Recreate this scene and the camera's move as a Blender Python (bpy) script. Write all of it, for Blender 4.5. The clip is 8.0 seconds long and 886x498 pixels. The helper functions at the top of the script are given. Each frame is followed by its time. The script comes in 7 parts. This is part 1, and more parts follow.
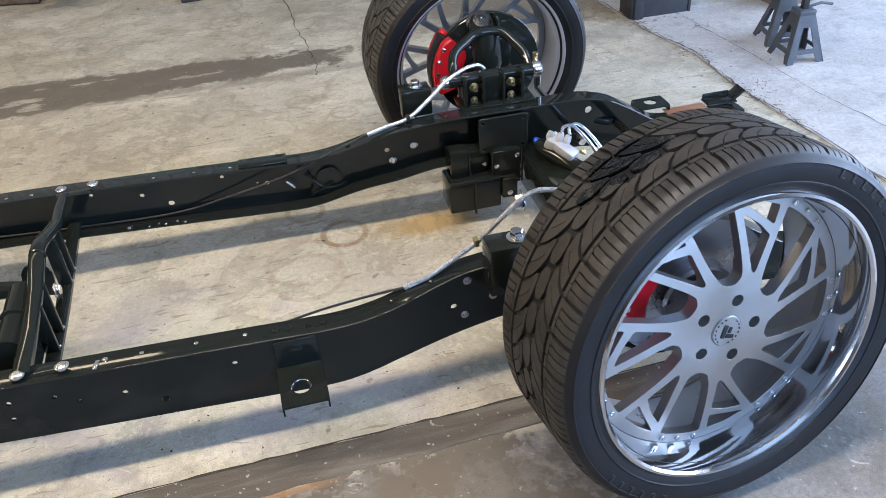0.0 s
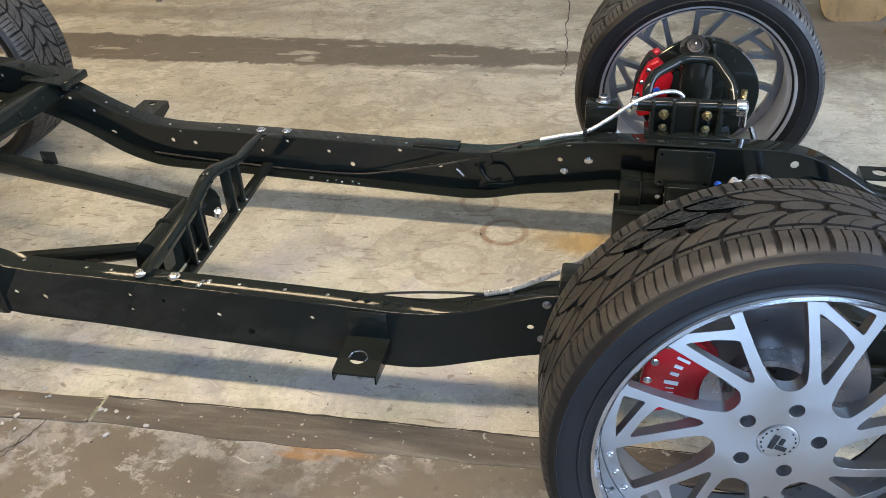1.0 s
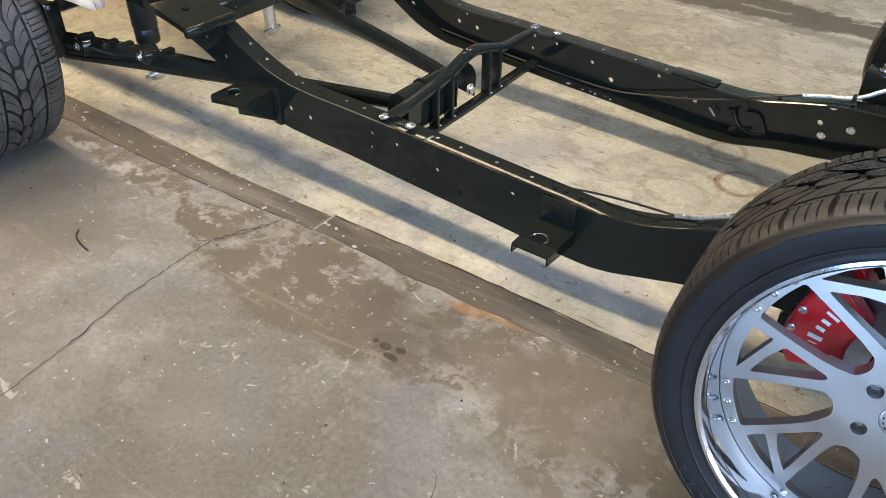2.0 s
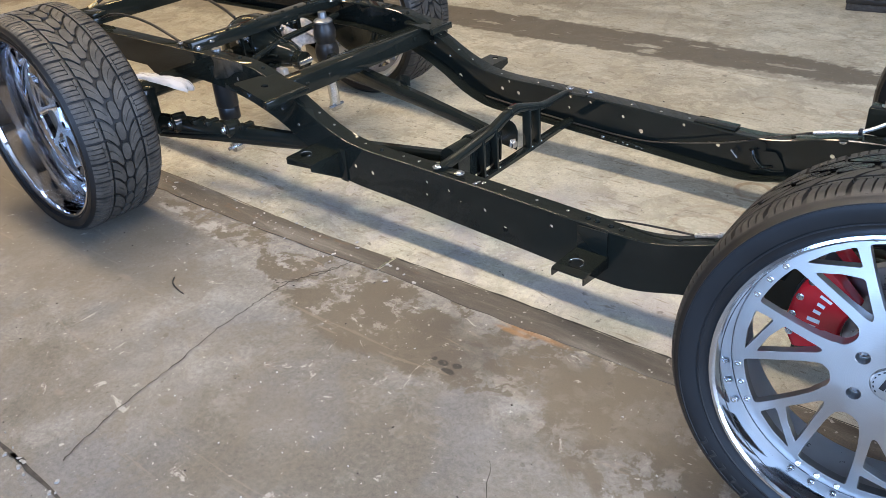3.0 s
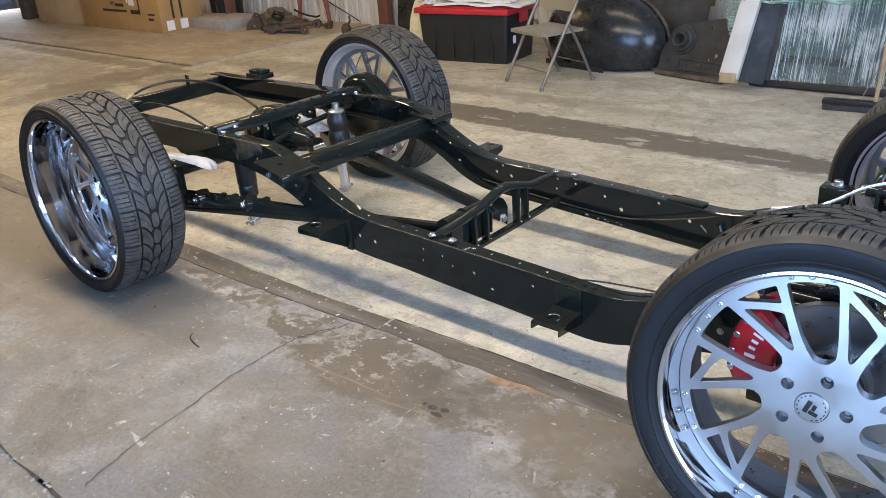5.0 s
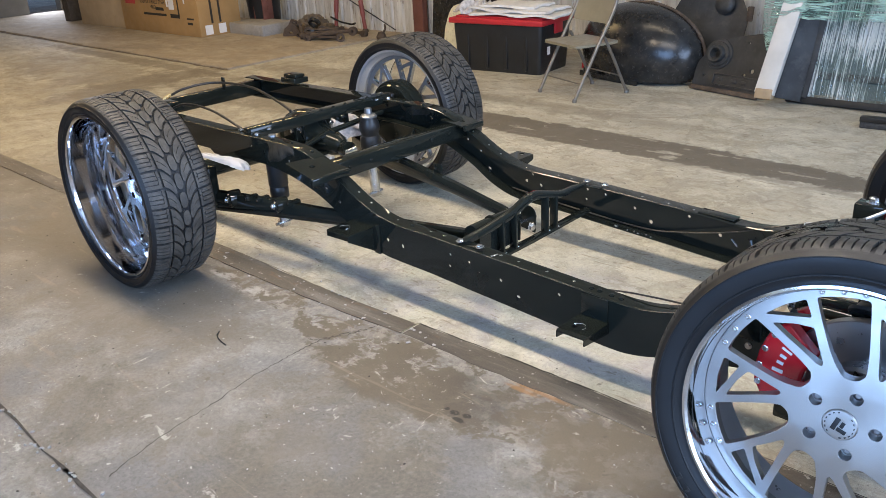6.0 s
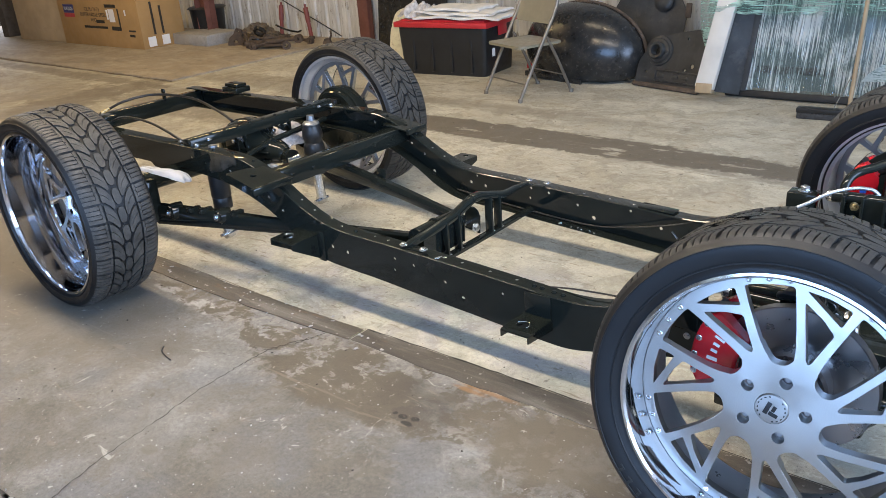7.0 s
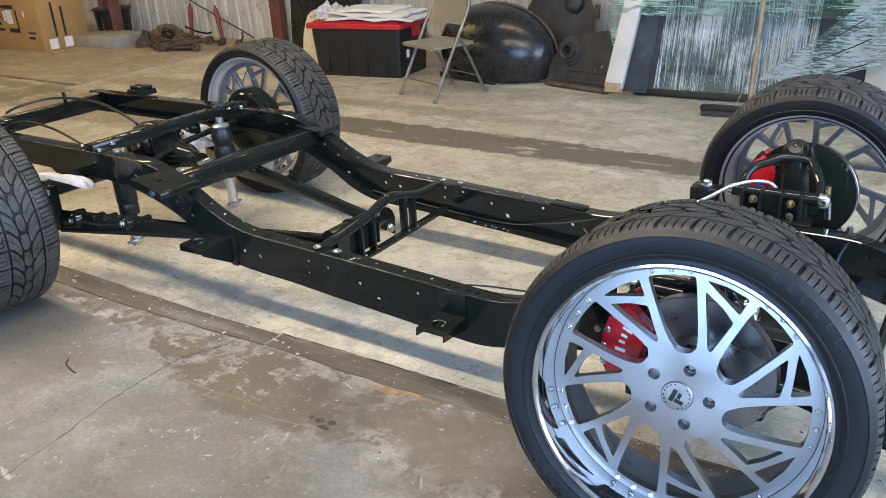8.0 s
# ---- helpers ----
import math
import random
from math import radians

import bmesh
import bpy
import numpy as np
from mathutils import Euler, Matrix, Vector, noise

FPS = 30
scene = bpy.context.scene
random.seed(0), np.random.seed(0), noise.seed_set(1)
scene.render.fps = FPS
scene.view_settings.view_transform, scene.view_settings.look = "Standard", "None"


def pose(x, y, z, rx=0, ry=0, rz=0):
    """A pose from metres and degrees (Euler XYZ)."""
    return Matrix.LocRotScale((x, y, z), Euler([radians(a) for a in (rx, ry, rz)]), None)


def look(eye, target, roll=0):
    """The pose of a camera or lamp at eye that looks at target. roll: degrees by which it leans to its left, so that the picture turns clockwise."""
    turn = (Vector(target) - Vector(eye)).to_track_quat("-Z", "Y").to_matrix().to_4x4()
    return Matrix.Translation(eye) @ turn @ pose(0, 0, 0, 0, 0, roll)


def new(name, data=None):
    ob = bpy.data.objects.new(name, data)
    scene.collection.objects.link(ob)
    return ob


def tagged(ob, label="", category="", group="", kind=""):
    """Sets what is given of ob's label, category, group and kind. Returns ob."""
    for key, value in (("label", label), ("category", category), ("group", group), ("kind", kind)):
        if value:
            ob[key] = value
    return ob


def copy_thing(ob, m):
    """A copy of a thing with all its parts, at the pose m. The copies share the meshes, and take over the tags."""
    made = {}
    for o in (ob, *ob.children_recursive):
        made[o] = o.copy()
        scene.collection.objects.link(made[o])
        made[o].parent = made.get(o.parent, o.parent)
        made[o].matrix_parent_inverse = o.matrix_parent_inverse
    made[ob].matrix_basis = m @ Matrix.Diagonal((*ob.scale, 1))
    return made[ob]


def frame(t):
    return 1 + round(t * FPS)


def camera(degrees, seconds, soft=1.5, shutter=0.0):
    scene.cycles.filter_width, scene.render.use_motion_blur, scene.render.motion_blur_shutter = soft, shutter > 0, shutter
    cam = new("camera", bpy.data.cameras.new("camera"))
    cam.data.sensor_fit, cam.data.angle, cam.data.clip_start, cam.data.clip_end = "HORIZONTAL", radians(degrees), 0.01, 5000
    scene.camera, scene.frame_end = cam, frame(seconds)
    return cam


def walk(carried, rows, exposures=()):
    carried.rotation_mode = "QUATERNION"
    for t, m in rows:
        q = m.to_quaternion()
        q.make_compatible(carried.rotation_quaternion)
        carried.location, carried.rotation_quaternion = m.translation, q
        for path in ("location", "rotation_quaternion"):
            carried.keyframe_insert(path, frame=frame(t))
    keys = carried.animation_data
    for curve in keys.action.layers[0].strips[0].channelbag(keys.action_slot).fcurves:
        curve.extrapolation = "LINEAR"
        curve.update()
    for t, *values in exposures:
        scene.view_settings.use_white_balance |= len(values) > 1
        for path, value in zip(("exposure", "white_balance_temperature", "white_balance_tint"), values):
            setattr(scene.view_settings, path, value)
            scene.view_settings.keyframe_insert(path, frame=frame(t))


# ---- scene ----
# the camera and its way, metres from the near front hub
cam = camera(56.8, 8.0, soft=0.7)
PATH = [
    (0, (-0.817, -1.11, 1.548), (-0.472, 0.481, 0.386), -3.8),
    (0.3, (-0.634, -1.165, 1.554), (-0.523, 0.488, 0.433), -4.3),
    (0.5, (-0.541, -1.145, 1.545), (-0.536, 0.513, 0.426), -3.7),
    (0.7, (-0.453, -1.112, 1.513), (-0.529, 0.548, 0.4), -2.7),
    (1, (-0.322, -1.09, 1.51), (-0.703, 0.521, 0.389), -3.3),
    (1.2, (-0.245, -1.088, 1.492), (-0.892, 0.436, 0.37), -3.3),
    (1.5, (-0.116, -1.101, 1.455), (-0.938, 0.278, 0.263), -0.3),
    (1.7, (-0.084, -1.118, 1.452), (-0.938, 0.214, 0.228), 0.7),
    (2, (-0.061, -1.186, 1.451), (-1.022, 0.086, 0.243), -0.1),
    (2.2, (-0.035, -1.248, 1.442), (-1.06, 0.014, 0.278), -0.6),
    (3.3, (0.245, -1.481, 1.498), (-0.918, -0.187, 0.514), -5.0),
    (3.5, (0.299, -1.512, 1.493), (-0.88, -0.202, 0.546), -4.6),
    (4, (0.389, -1.554, 1.491), (-0.809, -0.232, 0.586), -4.4),
    (4.5, (0.412, -1.582, 1.491), (-0.799, -0.235, 0.642), -4.3),
    (4.7, (0.412, -1.599, 1.497), (-0.806, -0.246, 0.666), -4.3),
    (5.8, (0.415, -1.644, 1.489), (-0.861, -0.319, 0.702), -3.0),
    (6, (0.42, -1.626, 1.482), (-0.866, -0.31, 0.698), -3.1),
    (6.5, (0.443, -1.599, 1.477), (-0.832, -0.269, 0.697), -3.7),
    (7, (0.467, -1.589, 1.477), (-0.749, -0.206, 0.696), -4.3),
    (7.5, (0.475, -1.58, 1.471), (-0.668, -0.14, 0.683), -4.0),
    (8, (0.488, -1.569, 1.466), (-0.578, -0.072, 0.678), -3.5),
]
walk(cam, [(t, look(eye, target, roll)) for t, eye, target, roll in PATH], [(0, 0.29, 6250, 20), (0.7, 0.23, 6550, 20), (1.2, 0.26, 6850, 17), (2.2, 0.25, 6650, 17), (3.3, 0.29, 6150, 20), (6.5, 0.29, 6180, 18), (8, 0.31, 6350, 17)])

# ---- daylight and lamps ----
world = bpy.data.worlds.new("world")
scene.world = world
world.use_nodes = True
sky = world.node_tree.nodes.new("ShaderNodeTexSky")
sky.sky_type, sky.sun_disc = "NISHITA", False
sky.sun_elevation, sky.sun_rotation = radians(48), radians(120)
world.node_tree.links.new(sky.outputs[0], world.node_tree.nodes["Background"].inputs[0])
world.node_tree.nodes["Background"].inputs[1].default_value = 0.10

def area_lamp(name, eye, target, sx, sy, watts, colour):
    data = bpy.data.lights.new(name, "AREA")
    data.shape, data.size, data.size_y, data.energy, data.color = "RECTANGLE", sx, sy, watts, colour
    ob = new(name, data)
    ob.matrix_world = look(eye, target)
    return ob

# rows of tube lamps under the roof, daylight in the two big doorways
for lx, watts, tone in ((-10.5, 42, (1.0, 0.71, 0.30)), (-7.0, 50, (1.0, 0.72, 0.31)), (-3.6, 94, (1.0, 0.83, 0.54)), (-0.6, 80, (1.0, 0.91, 0.72))):
    area_lamp("overhead_lamp", (lx, 0.05, 3.42), (lx, 0.05, 0), 2.4, 0.3, watts, tone)
# unseen fill lamp added to brighten the back of the shop
area_lamp("overhead_lamp", (-2.9, 3.3, 3.42), (-2.9, 3.3, 0), 2.4, 0.16, 17, (1.0, 0.84, 0.54))
area_lamp("overhead_lamp", (-7.5, 3.3, 3.42), (-7.5, 3.3, 0), 2.4, 0.16, 36, (1.0, 0.72, 0.31))
area_lamp("door_daylight", (4.4, 0.3, 1.7), (0, 0.3, 0.9), 5.0, 3.0, 400, (0.50, 0.71, 1.0))
area_lamp("far_door_daylight", (-14.74, 4.37, 1.2), (-10, 3.8, 0.9), 0.5, 2.4, 30, (0.86, 0.93, 1.0))
area_lamp("side_daylight", (1.0, -5.3, 1.8), (0.2, 0, 0.6), 4.4, 3.0, 310, (0.34, 0.60, 1.0))

# ---- materials ----
class Nodes:
    def __init__(self, name):
        self.m = bpy.data.materials.new(name)
        self.m.use_nodes = True
        self.t = self.m.node_tree
        self.b = self.t.nodes["Principled BSDF"]
        self.pos = self.t.nodes.new("ShaderNodeTexCoord").outputs["Object"]

    def link(self, a, b):
        self.t.links.new(a, b)

    def put(self, sock, v):
        if isinstance(v, bpy.types.NodeSocket):
            self.link(v, sock)
        else:
            sock.default_value = v

    def math(self, op, a, b=0.0, clamp=False):
        n = self.t.nodes.new("ShaderNodeMath")
        n.operation, n.use_clamp = op, clamp
        self.put(n.inputs[0], a), self.put(n.inputs[1], b)
        return n.outputs[0]

    def noise(self, scale, detail=4.0, rough=0.55, stretch=None, warp=0.0):
        n = self.t.nodes.new("ShaderNodeTexNoise")
        n.inputs["Scale"].default_value, n.inputs["Detail"].default_value = scale, detail
        n.inputs["Roughness"].default_value, n.inputs["Distortion"].default_value = rough, warp
        v = self.pos
        if stretch:
            k = self.t.nodes.new("ShaderNodeMapping")
            k.inputs["Scale"].default_value = stretch
            self.link(v, k.inputs[0])
            v = k.outputs[0]
        self.link(v, n.inputs["Vector"])
        return n.outputs[0]

    def ramp(self, fac, *stops):
        n = self.t.nodes.new("ShaderNodeValToRGB")
        e = n.color_ramp.elements
        while len(e) < len(stops):
            e.new(0.5)
        for k, (p, c) in zip(e, stops):
            k.position = p
            k.color = (c, c, c, 1) if isinstance(c, (int, float)) else (*c, 1)
        self.link(fac, n.inputs[0])
        return n.outputs[0]

    def mix(self, fac, a, b, mode="MIX"):
        n = self.t.nodes.new("ShaderNodeMix")
        n.data_type, n.blend_type = "RGBA", mode
        self.put(n.inputs[0], fac)
        for s, v in ((n.inputs[6], a), (n.inputs[7], b)):
            self.put(s, (*v, 1) if isinstance(v, tuple) else v)
        return n.outputs[2]

    def bump(self, height, strength=0.3, distance=0.002):
        n = self.t.nodes.new("ShaderNodeBump")
        n.inputs["Strength"].default_value, n.inputs["Distance"].default_value = strength, distance
        self.put(n.inputs["Height"], height)
        self.link(n.outputs[0], self.b.inputs["Normal"])

    def xyz(self):
        n = self.t.nodes.new("ShaderNodeSeparateXYZ")
        self.link(self.pos, n.inputs[0])
        return n.outputs

    def done(self, colour, rough, metal=0.0, coat=0.0, spec=0.5):
        self.put(self.b.inputs["Base Color"], (*colour, 1) if isinstance(colour, tuple) else colour)
        self.put(self.b.inputs["Roughness"], rough)
        self.b.inputs["Metallic"].default_value = metal
        self.b.inputs["Coat Weight"].default_value = coat
        self.b.inputs["Coat Roughness"].default_value = 0.06
        self.b.inputs["Specular IOR Level"].default_value = spec
        return self.m


def paint(name, colour, rough, metal=0.0, var=0.15, scale=9.0, bump=0.0, bscale=160.0, coat=0.0, dirt=None, spec=0.5):
    n = Nodes(name)
    low, high = tuple(c * (1 - var) for c in colour), tuple(min(1, c * (1 + var)) for c in colour)
    col = n.ramp(n.noise(scale, 6), (0.3, low), (0.7, high))
    if dirt:
        col = n.mix(n.ramp(n.noise(scale * 2.3, 8, 0.7), (0.52, 0.0), (0.68, 1.0)), col, dirt)
    r = n.ramp(n.noise(scale * 3, 5), (0.3, max(0.02, rough * 0.8)), (0.75, min(1, rough * 1.25)))
    if bump:
        n.bump(n.noise(bscale, 4), bump, 0.001)
    return n.done(col, r, metal, coat, spec)


def concrete(name, light, dark, warm):
    """Worn workshop concrete: cloudy tone, trowel sweeps, flaked skin, fine pits."""
    n = Nodes(name)
    big, mid, fine = n.noise(0.7, 7, 0.62, warp=0.5), n.noise(3.4, 10, 0.68, warp=0.8), n.noise(70, 6, 0.75)
    col = n.mix(n.ramp(big, (0.36, 0.0), (0.62, 1.0)), dark, light)
    col = n.mix(n.ramp(mid, (0.42, 0.0), (0.66, 0.75)), col, warm)
    swept = n.noise(3.0, 8, 0.68, stretch=(0.7, 1.5, 1), warp=0.6)
    col = n.mix(n.ramp(swept, (0.48, 0.0), (0.66, 0.5)), col, tuple(c * 1.22 for c in light))
    col = n.mix(n.ramp(n.noise(11, 10, 0.75, warp=0.6), (0.5, 0.0), (0.64, 0.5)), col, tuple(c * 0.78 for c in dark))
    grain = n.ramp(fine, (0.30, 0.74), (0.64, 1.07))
    grain = n.mix(1.0, grain, n.ramp(n.noise(260, 3, 0.6), (0.34, 0.90), (0.62, 1.04)), "MULTIPLY")
    return n, n.mix(1.0, col, grain, "MULTIPLY"), mid, fine


def blob(n, x, y, cx, cy, rx, ry, edge, soft=0.25):
    """1 inside an ellipse whose rim is roughened by a noise."""
    a = n.math("POWER", n.math("DIVIDE", n.math("SUBTRACT", x, cx), rx), 2)
    b = n.math("POWER", n.math("DIVIDE", n.math("SUBTRACT", y, cy), ry), 2)
    d = n.math("SQRT", n.math("ADD", a, b))
    d = n.math("ADD", d, n.math("MULTIPLY", n.math("SUBTRACT", edge, 0.5), 2.2))
    return n.math("DIVIDE", n.math("SUBTRACT", 1.0 + soft / 2, d), soft, True)


def ring_mark(n, x, y, cx, cy, r, w):
    a = n.math("POWER", n.math("SUBTRACT", x, cx), 2)
    b = n.math("POWER", n.math("SUBTRACT", y, cy), 2)
    d = n.math("ABSOLUTE", n.math("SUBTRACT", n.math("SQRT", n.math("ADD", a, b)), r))
    return n.math("DIVIDE", n.math("SUBTRACT", w, d), w * 0.45, True)


def floor_material():
    n, col, mid, fine = concrete("worn_concrete", (0.605, 0.580, 0.470), (0.40, 0.365, 0.285), (0.465, 0.41, 0.295))
    x, y, z = n.xyz()
    edge = n.noise(5.5, 11, 0.74, warp=0.5)
    # the slab on the near side of the joint is an older, greyer pour
    old = n.mix(n.ramp(n.noise(1.3, 9, 0.66, warp=0.7), (0.38, 0.0), (0.62, 1.0)), (0.155, 0.138, 0.110), (0.318, 0.304, 0.278))
    old = n.mix(n.ramp(n.noise(6.5, 10, 0.72, warp=0.6), (0.46, 0.0), (0.66, 0.6)), old, (0.19, 0.163, 0.124))
    old = n.mix(n.ramp(n.noise(2.6, 5, 0.5, warp=0.3), (0.50, 0.0), (0.60, 0.6)), old, (0.18, 0.176, 0.172))
    old = n.mix(n.ramp(n.noise(2.1, 12, 0.7, warp=0.15), (0.545, 0.0), (0.57, 0.3)), old, (0.32, 0.305, 0.27))
    old = n.mix(1.0, old, n.ramp(fine, (0.30, 0.66), (0.64, 1.10)), "MULTIPLY")
    old = n.mix(1.0, old, n.ramp(n.noise(240, 3, 0.6), (0.34, 0.90), (0.62, 1.04)), "MULTIPLY")
    # grey-violet and greenish blotches on the slab under the chassis
    under = blob(n, x, y, -1.5, 0.62, 1.6, 0.42, n.math("ADD", n.math("MULTIPLY", edge, 0.8), 0.1), 0.7)
    blotch = n.noise(3.4, 7, 0.6, warp=0.5)
    col = n.mix(n.math("MULTIPLY", under, n.ramp(blotch, (0.47, 0.0), (0.60, 0.55))), col, (0.36, 0.335, 0.345))
    col = n.mix(n.math("MULTIPLY", under, n.ramp(blotch, (0.38, 0.5), (0.48, 0.0))), col, (0.40, 0.39, 0.29))
    near = n.math("DIVIDE", n.math("SUBTRACT", 0.2, y), 0.02, True)
    col = n.mix(near, col, old)
    # flaked skin along the joint: hard-edged brown damp patches with pale islands
    flake = n.noise(4.6, 14, 0.73, warp=0.12)
    crumb = n.noise(13, 12, 0.72, warp=0.2)
    rim = n.math("ADD", n.math("MULTIPLY", edge, 0.75), 0.125)
    wet = 0.0
    for cx, cy, rx, ry, lo in ((-1.44, -0.02, 0.33, 0.17, 0.535), (-1.86, 0.03, 0.15, 0.085, 0.52), (-0.66, 0.11, 0.40, 0.14, 0.515), (-1.25, 0.12, 0.60, 0.07, 0.485), (-2.3, 0.08, 0.45, 0.07, 0.49), (-0.35, -0.10, 0.40, 0.16, 0.50), (-1.2, -0.04, 0.35, 0.12, 0.50)):
        zone = blob(n, x, y, cx, cy, rx, ry, rim, 0.12)
        grainy = n.math("ADD", n.math("MULTIPLY", flake, 0.55), n.math("MULTIPLY", crumb, 0.45))
        wet = n.math("MAXIMUM", wet, n.math("MULTIPLY", zone, n.ramp(grainy, (lo - 0.012, 1.0), (lo + 0.008, 0.0))))
    col = n.mix(n.math("MULTIPLY", wet, 0.93), col, n.mix(crumb, (0.142, 0.115, 0.080), (0.104, 0.083, 0.058)))
    around = blob(n, x, y, -1.1, 0.06, 1.3, 0.2, rim, 0.5)
    pale_isle = n.math("MULTIPLY", around, n.ramp(crumb, (0.53, 0.0), (0.56, 1.0)))
    col = n.mix(n.math("MULTIPLY", n.math("MULTIPLY", pale_isle, n.math("SUBTRACT", 1.0, wet)), 0.5), col, (0.36, 0.33, 0.275))
    oil = blob(n, x, y, -1.10, 0.02, 0.15, 0.12, edge, 0.9)
    col = n.mix(n.math("MULTIPLY", oil, 0.72), col, (0.090, 0.076, 0.060))
    for cx, cy, rx, ry in ((-1.085, -0.072, 0.018, 0.012), (-1.045, -0.062, 0.016, 0.011), (-1.052, -0.094, 0.020, 0.010), (-1.12, -0.07, 0.009, 0.008)):
        col = n.mix(n.math("MULTIPLY", blob(n, x, y, cx, cy, rx, ry, edge, 0.4), 0.9), col, (0.028, 0.025, 0.022))
    # pale spalled skin by the rear tyre
    for cx, cy, rx, ry in ((-2.33, 0.06, 0.10, 0.03), (-2.42, 0.03, 0.06, 0.025), (-2.6, 0.07, 0.12, 0.03), (-2.28, 0.02, 0.05, 0.02)):
        col = n.mix(n.math("MULTIPLY", n.math("MULTIPLY", blob(n, x, y, cx, cy, rx, ry, edge, 0.3), n.ramp(crumb, (0.47, 0.0), (0.55, 1.0))), 0.62), col, (0.47, 0.45, 0.41))
    band = blob(n, x, y, -2.62, 2.79, 2.35, 0.19, n.math("ADD", n.math("MULTIPLY", edge, 0.5), 0.25), 0.1)
    isle = n.ramp(n.noise(3.2, 6, 0.6, stretch=(0.6, 2.2, 1)), (0.60, 1.0), (0.625, 0.25))
    col = n.mix(n.math("MULTIPLY", n.math("MULTIPLY", band, isle), 0.95), col, n.mix(crumb, (0.15, 0.128, 0.096), (0.10, 0.085, 0.062)))
    streak = blob(n, x, y, -0.8, 2.62, 1.1, 0.035, edge, 0.8)
    col = n.mix(n.math("MULTIPLY", streak, 0.5), col, (0.2, 0.18, 0.14))
    # brown ellipses that darken the floor, several of them beside the rear tyre
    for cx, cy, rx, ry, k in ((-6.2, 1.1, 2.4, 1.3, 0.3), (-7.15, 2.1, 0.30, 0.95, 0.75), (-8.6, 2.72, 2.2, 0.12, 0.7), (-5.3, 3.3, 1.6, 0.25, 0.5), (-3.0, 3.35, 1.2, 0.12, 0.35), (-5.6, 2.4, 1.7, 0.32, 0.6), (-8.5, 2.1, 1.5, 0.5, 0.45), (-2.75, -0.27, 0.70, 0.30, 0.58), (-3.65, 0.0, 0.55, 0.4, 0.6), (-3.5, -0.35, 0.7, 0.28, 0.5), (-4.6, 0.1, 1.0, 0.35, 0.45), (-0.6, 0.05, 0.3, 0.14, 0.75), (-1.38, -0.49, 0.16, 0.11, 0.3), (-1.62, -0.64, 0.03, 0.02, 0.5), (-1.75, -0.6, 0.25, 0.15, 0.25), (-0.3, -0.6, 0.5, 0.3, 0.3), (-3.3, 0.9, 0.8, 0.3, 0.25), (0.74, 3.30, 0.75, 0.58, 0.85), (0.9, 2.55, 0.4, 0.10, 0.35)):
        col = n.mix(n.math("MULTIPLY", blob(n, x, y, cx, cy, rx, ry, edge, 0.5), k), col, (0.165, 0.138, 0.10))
    # rust rings left by tins, and rust bleeding
    for cx, cy, r, k in ((-0.651, 1.206, 0.072, 0.95), (-0.764, 1.386, 0.062, 0.75), (-0.80, 1.0, 0.115, 0.38), (-0.68, 2.3, 0.06, 0.4), (-0.51, 2.13, 0.055, 0.4), (-0.8, 1.08, 0.12, 0.3), (-0.52, 2.32, 0.05, 0.35), (-1.03, 2.26, 0.08, 0.25)):
        col = n.mix(n.math("MULTIPLY", n.math("MULTIPLY", ring_mark(n, x, y, cx, cy, r, 0.013), n.ramp(edge, (0.35, 0.3), (0.6, 1.0))), k), col, (0.24, 0.15, 0.085))
    col = n.mix(n.math("MULTIPLY", blob(n, x, y, -0.37, 1.17, 0.16, 0.07, edge, 0.8), 0.8), col, (0.40, 0.25, 0.07))
    for k, (cx, cy, rx, ry) in enumerate(((-0.94, 0.185, 0.10, 0.012), (-1.0, 0.16, 0.06, 0.01))):
        col = n.mix(n.math("MULTIPLY", blob(n, x, y, cx, cy, rx, ry, edge, 0.9), 0.7), col, (0.33, 0.17, 0.06))
    spots = n.ramp(n.noise(21, 3, 0.5), (0.69, 0.0), (0.72, 1.0))
    col = n.mix(n.math("MULTIPLY", spots, 0.6), col, (0.11, 0.09, 0.07))
    pocks = n.ramp(n.noise(85, 2, 0.5), (0.70, 0.0), (0.73, 1.0))
    col = n.mix(n.math("MULTIPLY", pocks, 0.7), col, (0.09, 0.075, 0.06))
    chips = n.ramp(n.noise(60, 2, 0.5, warp=0.4), (0.70, 0.0), (0.73, 1.0))
    col = n.mix(n.math("MULTIPLY", chips, 0.5), col, (0.60, 0.57, 0.50))
    # broad worn cloud pattern, hard on one side like a dried tide mark
    tide = n.ramp(n.noise(1.7, 12, 0.66, warp=0.3), (0.30, 0.0), (0.478, 0.0), (0.482, 1.0), (0.56, 0.0))
    col = n.mix(n.math("MULTIPLY", tide, 0.36), col, (0.17, 0.14, 0.10))
    pale = n.ramp(n.noise(8, 9, 0.74, warp=1.0), (0.63, 0.0), (0.66, 1.0))
    col = n.mix(n.math("MULTIPLY", pale, 0.5), col, (0.58, 0.55, 0.48))
    scuff = n.ramp(n.noise(2.2, 8, 0.6, stretch=(1.0, 9.0, 1), warp=0.8), (0.63, 0.0), (0.66, 1.0))
    col = n.mix(n.math("MULTIPLY", scuff, 0.35), col, (0.27, 0.22, 0.165))
    # short brown scratches and dried drips, mostly lying along the chassis
    far_side = n.math("SUBTRACT", 1.0, near)
    twig = n.ramp(n.noise(26, 3, 0.5, stretch=(0.38, 2.1, 1), warp=0.9), (0.64, 0.0), (0.675, 1.0))
    col = n.mix(n.math("MULTIPLY", n.math("MULTIPLY", twig, far_side), 0.6), col, (0.20, 0.155, 0.10))
